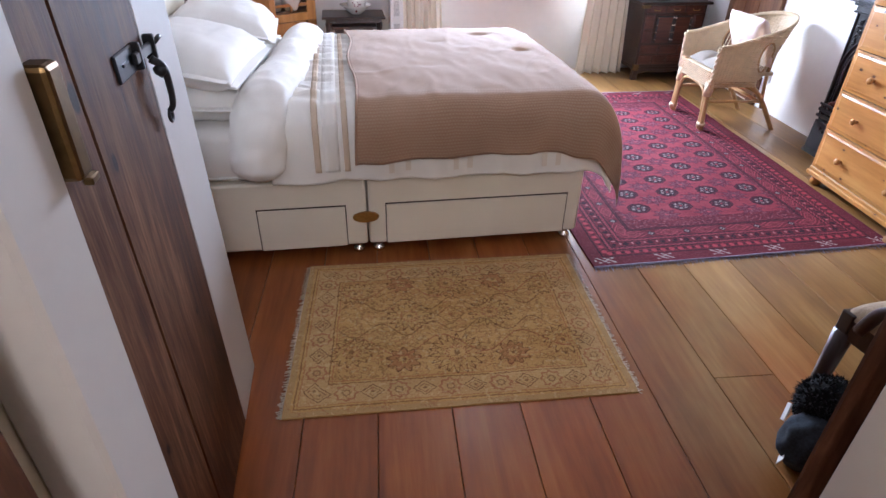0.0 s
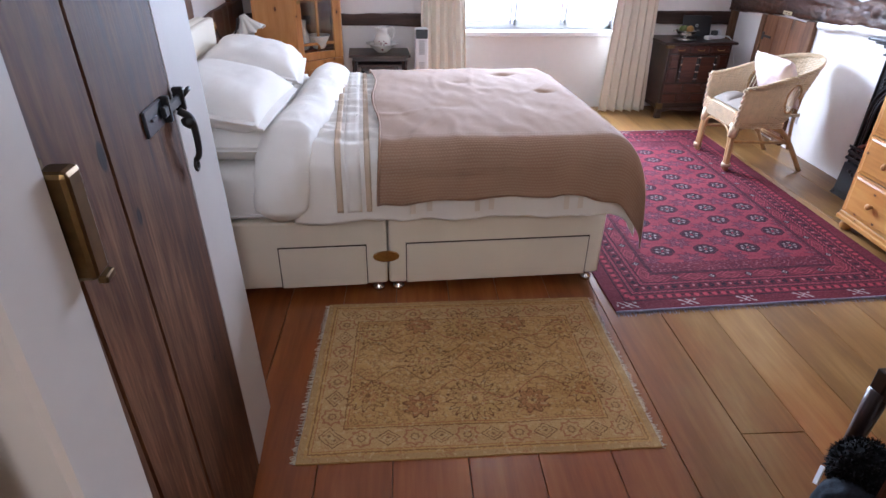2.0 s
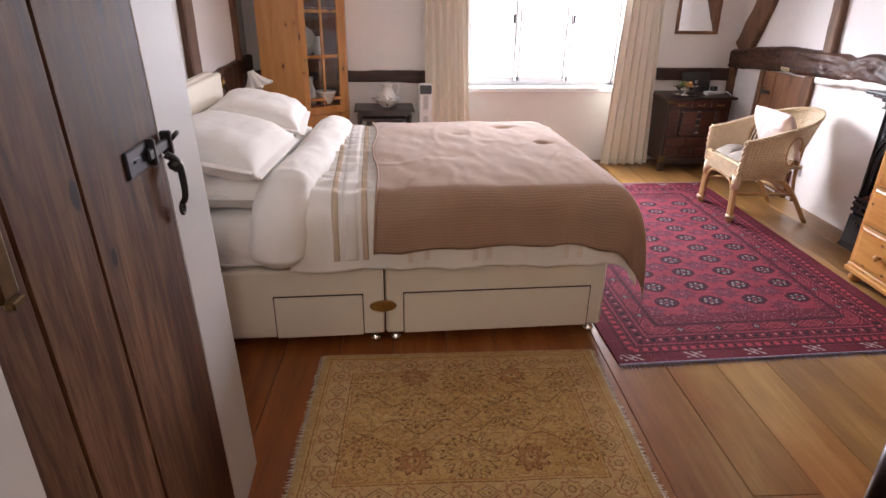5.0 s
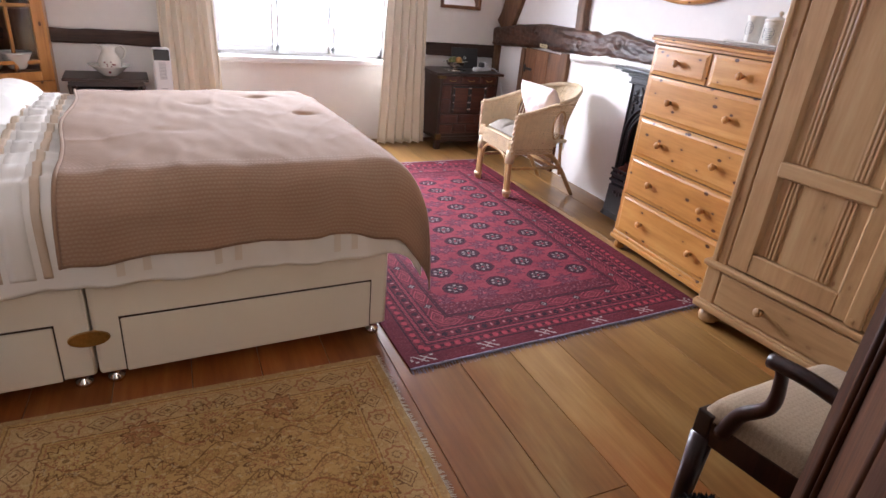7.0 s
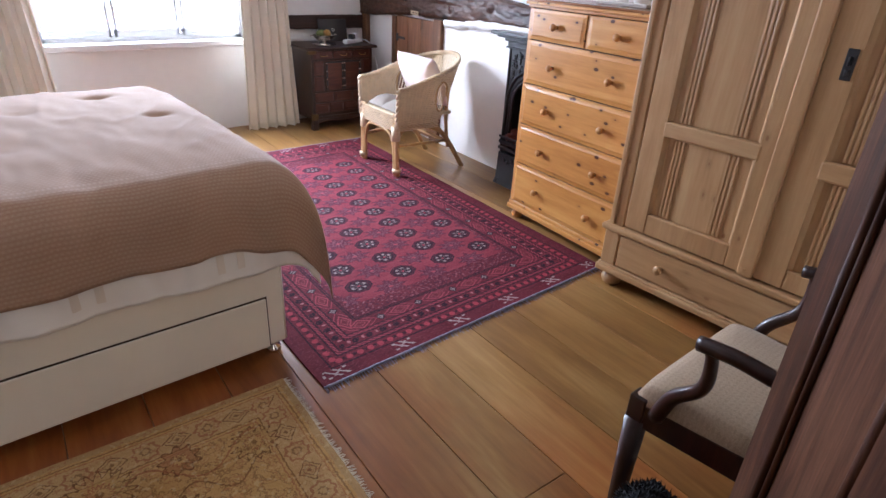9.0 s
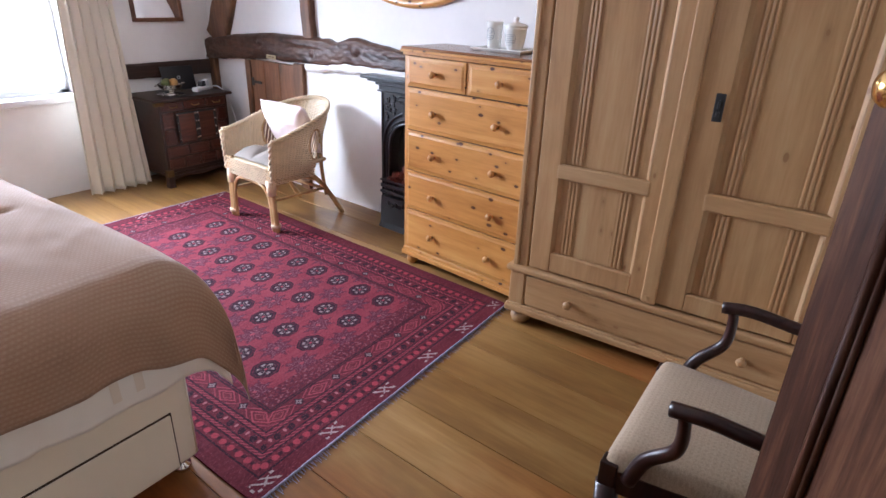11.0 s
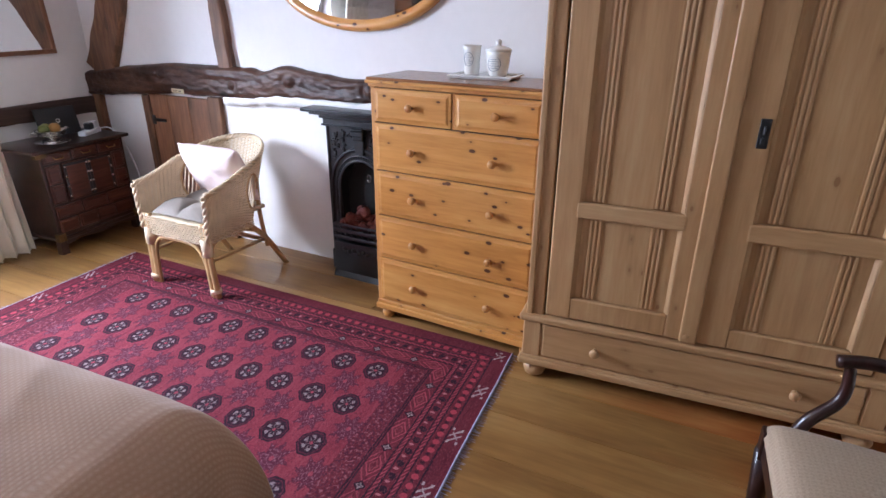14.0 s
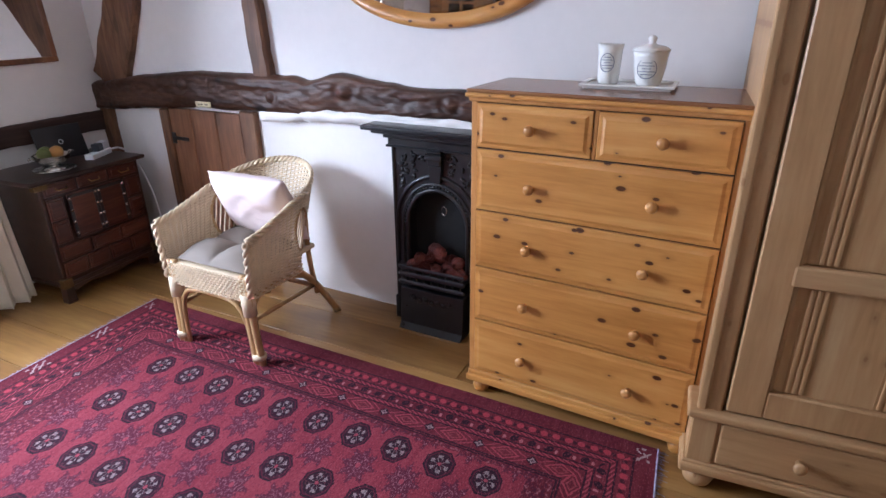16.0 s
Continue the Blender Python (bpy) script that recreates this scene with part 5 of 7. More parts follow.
# ---- fireplace ----
FY = 3.105
FIRE = pose(breast(FY), FY, 0, 0, 0, -BA)
fire = thing("fireplace", FIRE, "small black cast iron bedroom fireplace with arched opening", "fireplace")
arch, rect = [], []
AW, AS, AT, HB = 0.148, 0.50, 0.665, 0.215
arch.append((-AW, 0.30))
rect.append((-HB, 0.0))
arch.append((-AW, 0.42))
rect.append((-HB, 0.40))
for i in range(21):
    a = math.pi * (1 - i / 20)
    arch.append((AW * math.cos(a), AS + (AT - AS) * math.sin(a)))
    t = i / 20
    if t < 0.25:
        rect.append((-HB, 0.52 + (0.845 - 0.52) * t / 0.25))
    elif t <= 0.75:
        rect.append((-HB + 2 * HB * (t - 0.25) / 0.5, 0.845))
    else:
        rect.append((HB, 0.845 - (0.845 - 0.52) * (t - 0.75) / 0.25))
arch += [(AW, 0.42), (AW, 0.30)]
rect += [(HB, 0.40), (HB, 0.0)]
fb = bmesh.new()
f0 = [[fb.verts.new((-0.085, a, b)) for a, b in arch], [fb.verts.new((-0.085, a, b)) for a, b in rect]]
f1 = [[fb.verts.new((0.0, a, b)) for a, b in arch], [fb.verts.new((0.0, a, b)) for a, b in rect]]
for i in range(len(arch) - 1):
    fb.faces.new((f0[0][i], f0[0][i + 1], f0[1][i + 1], f0[1][i]))
    fb.faces.new((f0[0][i], f0[0][i + 1], f1[0][i + 1], f1[0][i]))
    fb.faces.new((f0[1][i], f0[1][i + 1], f1[1][i + 1], f1[1][i]))
bmesh.ops.recalc_face_normals(fb, faces=fb.faces)
front = part("surround", fb, CASTIRON, fire)
part("pilaster", join(box(-0.100, -HB - 0.012, 0.0, 0.0, -HB + 0.018, 0.12, 0.006), box(-0.094, -HB - 0.004, 0.12, 0.0, -HB + 0.012, 0.85, 0.005)), CASTIRON, front)
part("pilaster", join(box(-0.100, HB - 0.018, 0.0, 0.0, HB + 0.012, 0.12, 0.006), box(-0.094, HB - 0.012, 0.12, 0.0, HB + 0.004, 0.85, 0.005)), CASTIRON, front)
mant = part("mantel_shelf", join(box(-0.165, -0.325, 0.912, 0.0, 0.325, 0.932, 0.005, 2), box(-0.140, -0.29, 0.896, 0.0, 0.29, 0.913, 0.006, 2), box(-0.115, -0.245, 0.876, 0.0, 0.245, 0.898, 0.006, 2)), CASTIRON, fire)
part("frieze", join(box(-0.098, -0.232, 0.842, 0.0, 0.232, 0.878, 0.004), box(-0.106, -0.238, 0.836, 0.0, 0.238, 0.846, 0.003)), CASTIRON, mant)
part("keystone", join(box(-0.122, -0.040, 0.800, -0.08, 0.040, 0.826, 0.004), box(-0.114, -0.032, 0.775, -0.08, 0.032, 0.802, 0.005), prism([(-0.026, 0.70), (0.026, 0.70), (0.032, 0.778), (-0.032, 0.778)], -0.105, -0.08, "x", 0.004), box(-0.118, -0.036, 0.826, -0.08, 0.036, 0.842, 0.006)), CASTIRON, fire, "ribbed cast bracket")
for r, rad, d in ((1.0, 0.010, -0.088), (1.16, 0.007, -0.087), (1.36, 0.009, -0.087)):
    pts = [(d, AW * r * math.cos(math.pi * (1 - i / 28)), AS + (AT - AS) * r * math.sin(math.pi * (1 - i / 28))) for i in range(29)]
    part("arch_moulding", tube([(d, -AW * r, 0.30)] + pts + [(d, AW * r, 0.30)], rad, 8), CASTIRON, front, smooth=True)
beads = []
for i in range(33):
    a = math.pi * (1 - i / 32)
    beads.append(turned(lathe([(0.001, -0.007), (0.006, -0.004), (0.007, 0.0)], 8, "x"), pose(-0.086, AW * 1.085 * math.cos(a), AS + (AT - AS) * 1.085 * math.sin(a))))
for sy in (-1, 1):
    for i in range(13):
        beads.append(turned(lathe([(0.001, -0.006), (0.0055, -0.004), (0.006, 0.0)], 8, "x"), pose(-0.086, sy * AW * 1.085, 0.31 + i * 0.0155)))
part("bead_band", join(*beads), CASTIRON, front, "band of cast beads round the arch", True, "stuff")
rng = random.Random(4)
for sy in (-1, 1):
    lv = []
    for i in range(46):
        y, z = rng.uniform(0.03, 0.185), rng.uniform(0.66, 0.815)
        if ((y / AW) ** 2 + ((z - AS) / (AT - AS)) ** 2) ** 0.5 < 1.46 or y < 0.06:
            continue
        lv.append(turned(lathe([(0.001, -0.008), (0.007, -0.005), (0.010, 0.0)], 7, "x"), pose(-0.085, sy * y, z, rng.uniform(0, 180)) @ Matrix.Diagonal((1, 1.5, 0.7, 1))))
    part("leaf_relief", join(*lv), CASTIRON, front, "cast leaf ornament in the corner", True, "stuff")
part("fireback", box(-0.006, -0.19, 0.0, -0.001, 0.19, 0.72, 0), SOOT, fire)
part("damper_ring", tube([(-0.02, 0.012 * math.cos(a * 0.6), 0.55 + 0.022 * math.sin(a * 0.6)) for a in range(11)], 0.002, 5), CHROME, fire, smooth=True)
gr = part("grate", join(box(-0.15, -0.155, 0.255, -0.01, 0.155, 0.275, 0.004), box(-0.160, -0.165, 0.262, -0.145, 0.165, 0.285, 0.005), box(-0.163, -0.165, 0.225, -0.148, 0.165, 0.245, 0.005), box(-0.160, -0.165, 0.30, -0.150, 0.165, 0.315, 0.004)), CASTIRON, fire)
for i in range(9):
    part("bar", box(-0.158, -0.15 + i * 0.0365, 0.23, -0.150, -0.142 + i * 0.0365, 0.31, 0.002), CASTIRON, gr)
part("ash_cover", join(prism([(-0.155, 0.205), (-0.165, 0.03), (-0.185, 0.0), (-0.02, 0.0), (-0.02, 0.205)], -0.16, 0.16, "y", 0.004)), CASTIRON, fire, "sloping cast iron ash cover")
part("ash_relief", join(*[turned(lathe([(0.001, -0.006), (0.012, -0.004), (0.015, 0.0)], 8, "x"), pose(-0.158, -0.09 + 0.03 * i, 0.165 - 0.012 * (i % 2))) for i in range(7)]), CASTIRON, fire, smooth=True)


def pine_cone_mesh(seed):
    """A cone of overlapping woody scales round an egg-shaped core."""
    r = random.Random(seed)
    bm = bmesh.new()
    for i in range(70):
        t = i / 69
        a = i * 2.39996
        rad = 0.026 * math.sin(math.pi * (0.12 + 0.80 * t)) ** 0.8
        z = -0.03 + 0.06 * t
        c, s = math.cos(a), math.sin(a)
        out, up = Vector((c, s, 0.35)), Vector((-s, c, 0))
        p = Vector((c * rad * 0.5, s * rad * 0.5, z))
        tip = Vector((c * rad, s * rad, z + 0.008 + 0.004 * r.random()))
        w = 0.0075 * (0.6 + math.sin(math.pi * t) * 0.6)
        vs = [bm.verts.new(q) for q in (p, tip + up * w, tip + out * 0.004, tip - up * w, tip - Vector((0, 0, 0.005)))]
        for f in ((0, 1, 2), (0, 2, 3), (0, 4, 1), (0, 3, 4), (1, 4, 2), (2, 4, 3)):
            bm.faces.new([vs[k] for k in f])
    bmesh.ops.recalc_face_normals(bm, faces=bm.faces)
    return bm


cone = None
rr = random.Random(8)
for i in range(14):
    lay = 0 if i < 7 else (1 if i < 12 else 2)
    y = (-0.12 + 0.04 * i) if lay == 0 else (-0.10 + 0.047 * (i - 7) if lay == 1 else -0.03 + 0.06 * (i - 12))
    m = FIRE @ pose(-0.085 + rr.uniform(-0.03, 0.03), y, 0.300 + 0.040 * lay, rr.uniform(0, 180), rr.uniform(0, 180), rr.uniform(0, 180))
    if cone is None:
        cone = solid("pine_cone", pine_cone_mesh(1), CONE, "reddish brown pine cone heaped in the fire grate", "pine cone", group="pine cones in the grate", m=m)
    else:
        copy_thing(cone, m)

# ---- hatch under the beam ----
HT = pose(breast(4.535), 4.535, 0, 0, 0, -BA)
hatch = thing("cupboard_hatch", HT, "old plank cupboard door in a dark frame under the beam", "cupboard door")
part("jamb", box(-0.030, 0.27, 0.0, 0.01, 0.340, 0.885, 0.006), BEAMZ, hatch)
part("jamb", box(-0.030, -0.375, 0.0, 0.01, -0.27, 0.912, 0.006), BEAMZ, hatch)
for y0, y1 in ((-0.268, -0.09), (-0.087, 0.10), (0.103, 0.268)):
    part("plank", box(-0.022, y0, 0.02, 0.008, y1, 0.895, 0.004), HATCHWOOD, hatch)
part("strap_hinge", join(box(-0.027, 0.14, 0.720, -0.02, 0.27, 0.740, 0.002), box(-0.027, 0.24, 0.700, -0.02, 0.27, 0.760, 0.002)), IRON, hatch, "black iron strap hinge")
plate = thing("brass_name_plate", pose(breast(4.473) - 0.066, 4.473, 0.938, 0, 0, -BA), "small brass plate screwed to the oak beam", "plate")
part("plate", box(-0.003, -0.055, -0.014, 0.004, 0.055, 0.014, 0.003), plain("pale_brass", (0.62, 0.54, 0.34), 0.4, 0.6, var=0.1, bump=0), plate)
part("writing", join(box(-0.0042, -0.036, -0.002, -0.003, -0.012, 0.003, 0), box(-0.0042, 0.0, -0.002, -0.003, 0.016, 0.004, 0), box(-0.0042, 0.022, -0.003, -0.003, 0.034, 0.002, 0)), GROOVE, plate, "small worn lettering")

# plaster lip over the hearth
lip = bmesh.new()
pts = []
for i in range(25):
    y = 4.10 - i * 0.05
    pts.append((breast(y) - 0.028, y, 0.905 + 0.022 * noise.noise(Vector((i * 0.5, 3, 1))) + 0.03 * min(1.0, i / 8)))
structure("plaster_lip", tube(pts, [0.032 + 0.010 * noise.noise(Vector((i * 0.6, 1, 1))) for i in range(25)], 10), PLASTER, "rounded edge of white plaster below the beam", smooth=True)

# ---- wicker armchair ----
ch = thing("wicker_armchair", pose(2.549, 3.889, 0, 0, 0, -4.3), "bleached wicker tub chair with cane legs", "armchair")


def shell(s, h):
    """The chair's side: s from one arm's front (0) round the back to the other (1); h from seat (0) to rim (1)."""
    flare = 0.86 + 0.14 * h
    straight, rad = 0.24, 0.252
    arc = math.pi * rad
    total = 2 * straight + arc
    d = s * total
    if d < straight:
        x, y = -0.27 + d, -rad
    elif d > total - straight:
        x, y = -0.27 + (total - d), rad
    else:
        a = (d - straight) / rad - math.pi / 2
        x, y = -0.02 + rad * math.cos(a) * 0.98, rad * math.sin(a)
    back = math.sin(math.pi * min(1, max(0, (s - 0.02) / 0.96)))
    top = 0.565 + 0.165 * back ** 1.3
    x = -0.27 + (x + 0.27) * (0.90 + 0.10 * h) + 0.095 * h * back
    return Vector((x, y * (0.94 + 0.06 * h), 0.345 + (top - 0.345) * h))


def in_hole(p):
    for sy in (-1, 1):
        if p.x < 0.16 and p.x > -0.02 and p.y * sy > 0 and ((p.x - 0.07) / 0.052) ** 2 + ((p.z - 0.50) / 0.095) ** 2 < 1:
            return True
    return False


rows_n, seg = 44, 108
weft = []
for k in range(rows_n + 1):
    h = k / rows_n
    run = []
    for i in range(seg + 1):
        p = shell(i / seg, h)
        if in_hole(p):
            if len(run) > 2:
                weft.append(tube(run, 0.0036, 4))
            run = []
            continue
        c = Vector((-0.02, 0, p.z))
        n = (p - c)
        n.z = 0
        n.normalize()
        run.append(p + n * 0.0034 * (1 if (i // 2 + k) % 2 else -1))
    if len(run) > 2:
        weft.append(tube(run, 0.0036, 4))
part("woven_side", join(*weft), WICKER, ch, "woven wicker back and arms", kind="stuff")
stakes = []
for i in range(1, 54):
    pts = [shell(i / 54, h / 8) for h in range(9)]
    pts = [p for p in pts if not in_hole(p)]
    if len(pts) > 1:
        stakes.append(tube(pts, 0.0036, 5))
part("stake_work", join(*stakes), WICKER, ch, kind="stuff")
rim = []
for tw in range(3):
    rim.append(tube([shell(i / 150, 1.0) + Vector((0, 0, 0.004)) + Vector((0.009 * math.cos(i * 0.75 + tw * 2.094) * 0.6, 0.009 * math.cos(i * 0.75 + tw * 2.094), 0.009 * math.sin(i * 0.75 + tw * 2.094))) for i in range(151)], 0.0075, 6))
part("braided_rim", join(*rim), WICKER, ch, "thick braided wicker rim", True)
for s in (0.0, 1.0):
    pr = []
    for tw in range(2):
        pr.append(tube([shell(s, h / 24) + Vector((-0.003 + 0.007 * math.cos(h * 0.8 + tw * 3.14), 0.007 * math.sin(h * 0.8 + tw * 3.14), 0)) for h in range(-2, 25)], 0.009, 6))
    part("arm_post", join(*pr), WICKER, ch, "braided front post", True)
for sy in (-1, 1):
    pts = [(0.07 + 0.054 * math.cos(a * 0.3142), sy * (0.205 + 0.012 * math.sin(a * 0.3142)), 0.50 + 0.097 * math.sin(a * 0.3142)) for a in range(20)]
    ring = []
    for p in pts:
        best = min((shell(i / 200, h / 20) for i in range((0 if sy < 0 else 100), (101 if sy < 0 else 201), 2) for h in range(21)), key=lambda q: (q.x - p[0]) ** 2 + (q.z - p[2]) ** 2)
        ring.append((p[0], best.y, p[2]))
    part("loop", tube(ring, 0.007, 8, True), CANE, ch, "bent cane loop in the side", True)
skirt = []
for k in range(9):
    z = 0.305 + k * 0.0115
    skirt.append(tube([(-0.275 + 0.004 * (1 if (i + k) % 2 else -1), -0.215 + 0.43 * i / 40, z) for i in range(41)], 0.0048, 4))
for sy in (-1, 1):
    for k in range(5):
        z = 0.305 + k * 0.0115
        skirt.append(tube([(-0.27 + 0.33 * i / 20, sy * (0.222 + 0.003 * (1 if (i + k) % 2 else -1)), z) for i in range(21)], 0.0048, 4))
part("seat_skirt", join(*skirt), WICKER, ch, "woven band round the seat", kind="stuff")
part("seat", box(-0.265, -0.215, 0.375, 0.17, 0.215, 0.400, 0.01, 2), WICKER, ch)
for sy in (-1, 1):
    for o in (-0.012, 0.012):
        part("front_leg", tube(smoothline([(-0.262, sy * (0.205 + o), 0.41), (-0.265, sy * (0.212 + o), 0.20), (-0.262, sy * (0.226 + o), 0.0)], 5), 0.0155, 10), CANE, ch, smooth=True)
    part("leg_binding", tube([(-0.2625, sy * 0.224, 0.035), (-0.2625, sy * 0.2235, 0.055)], 0.030, 12), WICKER, ch, "cane wrapped round the leg", True)
    part("leg_wrap", tube([(-0.263, sy * 0.21, 0.24), (-0.262, sy * 0.206, 0.33)], 0.029, 12), WICKER, ch, smooth=True)
    part("back_leg", tube(smoothline([(-0.02, sy * 0.205, 0.36), (0.13, sy * 0.215, 0.22), (0.275, sy * 0.228, 0.0)], 6), 0.016, 10), CANE, ch, smooth=True)
    part("back_leg", tube(smoothline([(0.17, sy * 0.175, 0.62), (0.135, sy * 0.20, 0.36), (0.155, sy * 0.21, 0.15)], 6), 0.012, 10), CANE, ch, smooth=True)
    part("side_brace", tube(smoothline([(-0.255, sy * 0.205, 0.23), (-0.20, sy * 0.21, 0.305), (-0.05, sy * 0.21, 0.315), (0.10, sy * 0.21, 0.26)], 6), 0.010, 8), CANE, ch, smooth=True)
part("front_arch", tube(smoothline([(-0.262, -0.195, 0.0), (-0.264, -0.186, 0.18), (-0.266, -0.15, 0.265), (-0.266, -0.08, 0.292), (-0.266, 0.08, 0.292), (-0.266, 0.15, 0.265), (-0.264, 0.186, 0.18), (-0.262, 0.195, 0.0)], 6), 0.0105, 8), CANE, ch, "bent cane arch between the front legs", True)
part("stretcher", join(tube([(0.145, -0.21, 0.19), (0.145, 0.21, 0.19)], 0.012, 8), tube([(-0.255, -0.2, 0.20), (0.15, -0.215, 0.20)], 0.010, 8), tube([(-0.255, 0.2, 0.20), (0.15, 0.215, 0.20)], 0.010, 8)), CANE, ch, smooth=True)

CHM = pose(2.549, 3.889, 0, 0, 0, -4.3)
pad = thing("seat_pad", CHM @ pose(-0.06, 0, 0.402), "grey tufted cotton pad on the wicker seat", "seat pad")
n = 36


def pad_at(u, v):
    x, y = (u - 0.5) * 0.38, (v - 0.5) * 0.38
    k = (max(0, 1 - (2 * u - 1) ** 6) * max(0, 1 - (2 * v - 1) ** 6)) ** 0.5
    puff = 0.042 * abs(math.sin(math.pi * u * 2)) ** 0.5 * abs(math.sin(math.pi * v * 2)) ** 0.5
    return Vector((x, y, 0.012 + (0.020 + puff) * k + 0.003 * noise.noise(Vector((u * 9, v * 9, 2)))))


part("cover", join(sheet(pad_at, n, n), sheet(lambda u, v: Vector(((u - 0.5) * 0.38, (v - 0.5) * 0.38, 0.002 + 0.010 * (1 - (max(0, 1 - (2 * u - 1) ** 6) * max(0, 1 - (2 * v - 1) ** 6)) ** 0.5))), n, n)), GREYPAD, pad, smooth=True)
part("tuft", join(*[turned(lathe([(0.001, 0.0), (0.007, 0.002), (0.006, 0.006), (0.001, 0.007)], 10), pose(a, b, 0.032)) for a in (-0.0, ) for b in (-0.0, )]), GREYPAD, pad, smooth=True)
cush = thing("pink_cushion", CHM @ pose(0.055, -0.02, 0.585, 0, 66, 0), "pale pink cotton cushion leaning in the wicker chair", "cushion")
part("cover", turned(pillow_mesh(0.33, 0.42, 0.13, 7.0), pose(0, 0, 0)), PINK, cush, smooth=True)


# ---- lacquered cabinet by the window ----
cab = thing("lacquered_cabinet", pose(2.352, 4.955, 0), "dark red-brown lacquered cabinet with brass fittings", "cabinet")
CW, CD, CH = 0.590, 0.400, 0.650
part("carcass", join(box(0.012, 0.012, 0.10, CW - 0.012, CD, CH - 0.02, 0.004), box(0.0, 0.0, 0.085, CW, CD, 0.11, 0.005)), DARKOAK, cab)
part("top", box(-0.040, -0.022, CH - 0.022, CW + 0.020, CD, CH, 0.007, 2), DARKOAK, cab)
for x in (0.0, CW - 0.05):
    for y in (0.0, CD - 0.05):
        part("foot", prism([(x, 0.0), (x + 0.05, 0.0), (x + 0.045, 0.09), (x + 0.005, 0.09)], y, y + 0.05, "y", 0.004), DARKOAK, cab)
part("apron", prism([(0.05, 0.09), (0.05, 0.055), (0.14, 0.075), (0.29, 0.06), (0.44, 0.075), (CW - 0.05, 0.055), (CW - 0.05, 0.09)], 0.004, 0.02, "y"), DARKOAK, cab)
fronts = []
for i in range(3):
    fronts.append(("drawer_front", 0.03 + i * 0.178, 0.560, 0.03 + i * 0.178 + 0.168, 0.620))
for x0, x1 in ((0.03, 0.115), (0.47, 0.555)):
    fronts.append(("side_panel", x0, 0.435, x1, 0.547))
    fronts.append(("side_panel", x0, 0.315, x1, 0.427))
for x0, x1 in ((0.135, 0.288), (0.297, 0.450)):
    fronts.append(("door", x0, 0.315, x1, 0.547))
for i in range(3):
    fronts.append(("lower_panel", 0.03 + i * 0.178, 0.225, 0.03 + i * 0.178 + 0.168, 0.300))
for i in range(4):
    fronts.append(("lower_panel", 0.03 + i * 0.133, 0.135, 0.03 + i * 0.133 + 0.124, 0.215))
for nm, x0, z0, x1, z1 in fronts:
    p = part(nm, join(box(x0, 0.002, z0, x1, 0.013, z1, 0.003), box(x0 + 0.012, -0.002, z0 + 0.012, x1 - 0.012, 0.005, z1 - 0.012, 0.003)), REDWOOD, cab)
    if nm == "drawer_front":
        c, z = (x0 + x1) / 2, (z0 + z1) / 2
        part("pull", tube([(c - 0.03, -0.004, z + 0.005), (c - 0.025, -0.016, z - 0.006), (c + 0.025, -0.016, z - 0.006), (c + 0.03, -0.004, z + 0.005)], 0.003, 6), OLDBRASS, p, "small brass drop handle", True)
    if nm == "door":
        for xx in (x0 - 0.004, x1 - 0.014):
            part("strap", box(xx, -0.0045, z0 + 0.004, xx + 0.018, 0.0, z1 - 0.004, 0.002), IRON, p, "dark metal strap with studs")
            for k in range(4):
                part("stud", turned(lathe([(0.001, -0.006), (0.007, -0.004), (0.009, 0.0)], 10, "y"), pose(xx + 0.009, -0.0035, z0 + 0.03 + k * 0.06)), SILVER, p, smooth=True)
        part("band", box(x0, -0.0045, z1 - 0.02, x1, 0.0, z1 - 0.004, 0.002), IRON, p)
for x0, x1, z0, z1 in ((-0.016, 0.05, CH - 0.05, CH - 0.021), (-0.004, 0.045, 0.085, 0.135), (CW - 0.045, CW + 0.004, 0.085, 0.135)):
    part("corner_mount", box(x0, -0.006, z0, x1, 0.03, z1, 0.002), TARNISHED, cab, "worn brass corner mount")


def on_cab(x, y, rz=0):
    return pose(2.352 + x, 4.955 + y, CH, 0, 0, rz)


bowl = thing("silver_fruit_bowl", on_cab(0.195, 0.125), "silver-plated footed bowl of fruit on the cabinet", "bowl")
part("dish", lathe([(0.045, 0.0), (0.048, 0.006), (0.018, 0.014), (0.016, 0.028), (0.05, 0.036), (0.075, 0.055), (0.082, 0.075), (0.086, 0.078), (0.078, 0.074), (0.05, 0.044), (0.001, 0.040)], 28), SILVER, bowl, smooth=True)
part("saucer", lathe([(0.070, 0.0), (0.095, 0.006), (0.096, 0.008), (0.06, 0.004), (0.001, 0.003)], 28), SILVER, bowl, smooth=True)
for sx in (-1, 1):
    part("handle", tube([(sx * 0.080, 0, 0.070), (sx * 0.105, 0.01, 0.078), (sx * 0.118, 0, 0.073), (sx * 0.105, -0.01, 0.078), (sx * 0.080, 0, 0.066)], 0.004, 6), SILVER, bowl, smooth=True)
ball = [(0.002, -0.032), (0.018, -0.027), (0.030, -0.012), (0.032, 0.004), (0.026, 0.020), (0.012, 0.030), (0.002, 0.031)]
for x, y, z, mt, lb in ((0.022, -0.012, 0.086, FRUIT1, "orange fruit in the silver bowl"), (-0.03, 0.01, 0.082, FRUIT2, "dark green fruit in the silver bowl"), (0.0, 0.038, 0.082, FRUIT2, "dark green fruit in the silver bowl")):
    solid("fruit", lathe(ball, 18), mt, lb, "fruit", group="fruit in the bowl", smooth=True, m=on_cab(0.195 + x, 0.125 + y) @ pose(0, 0, z, 8, 10, 0))
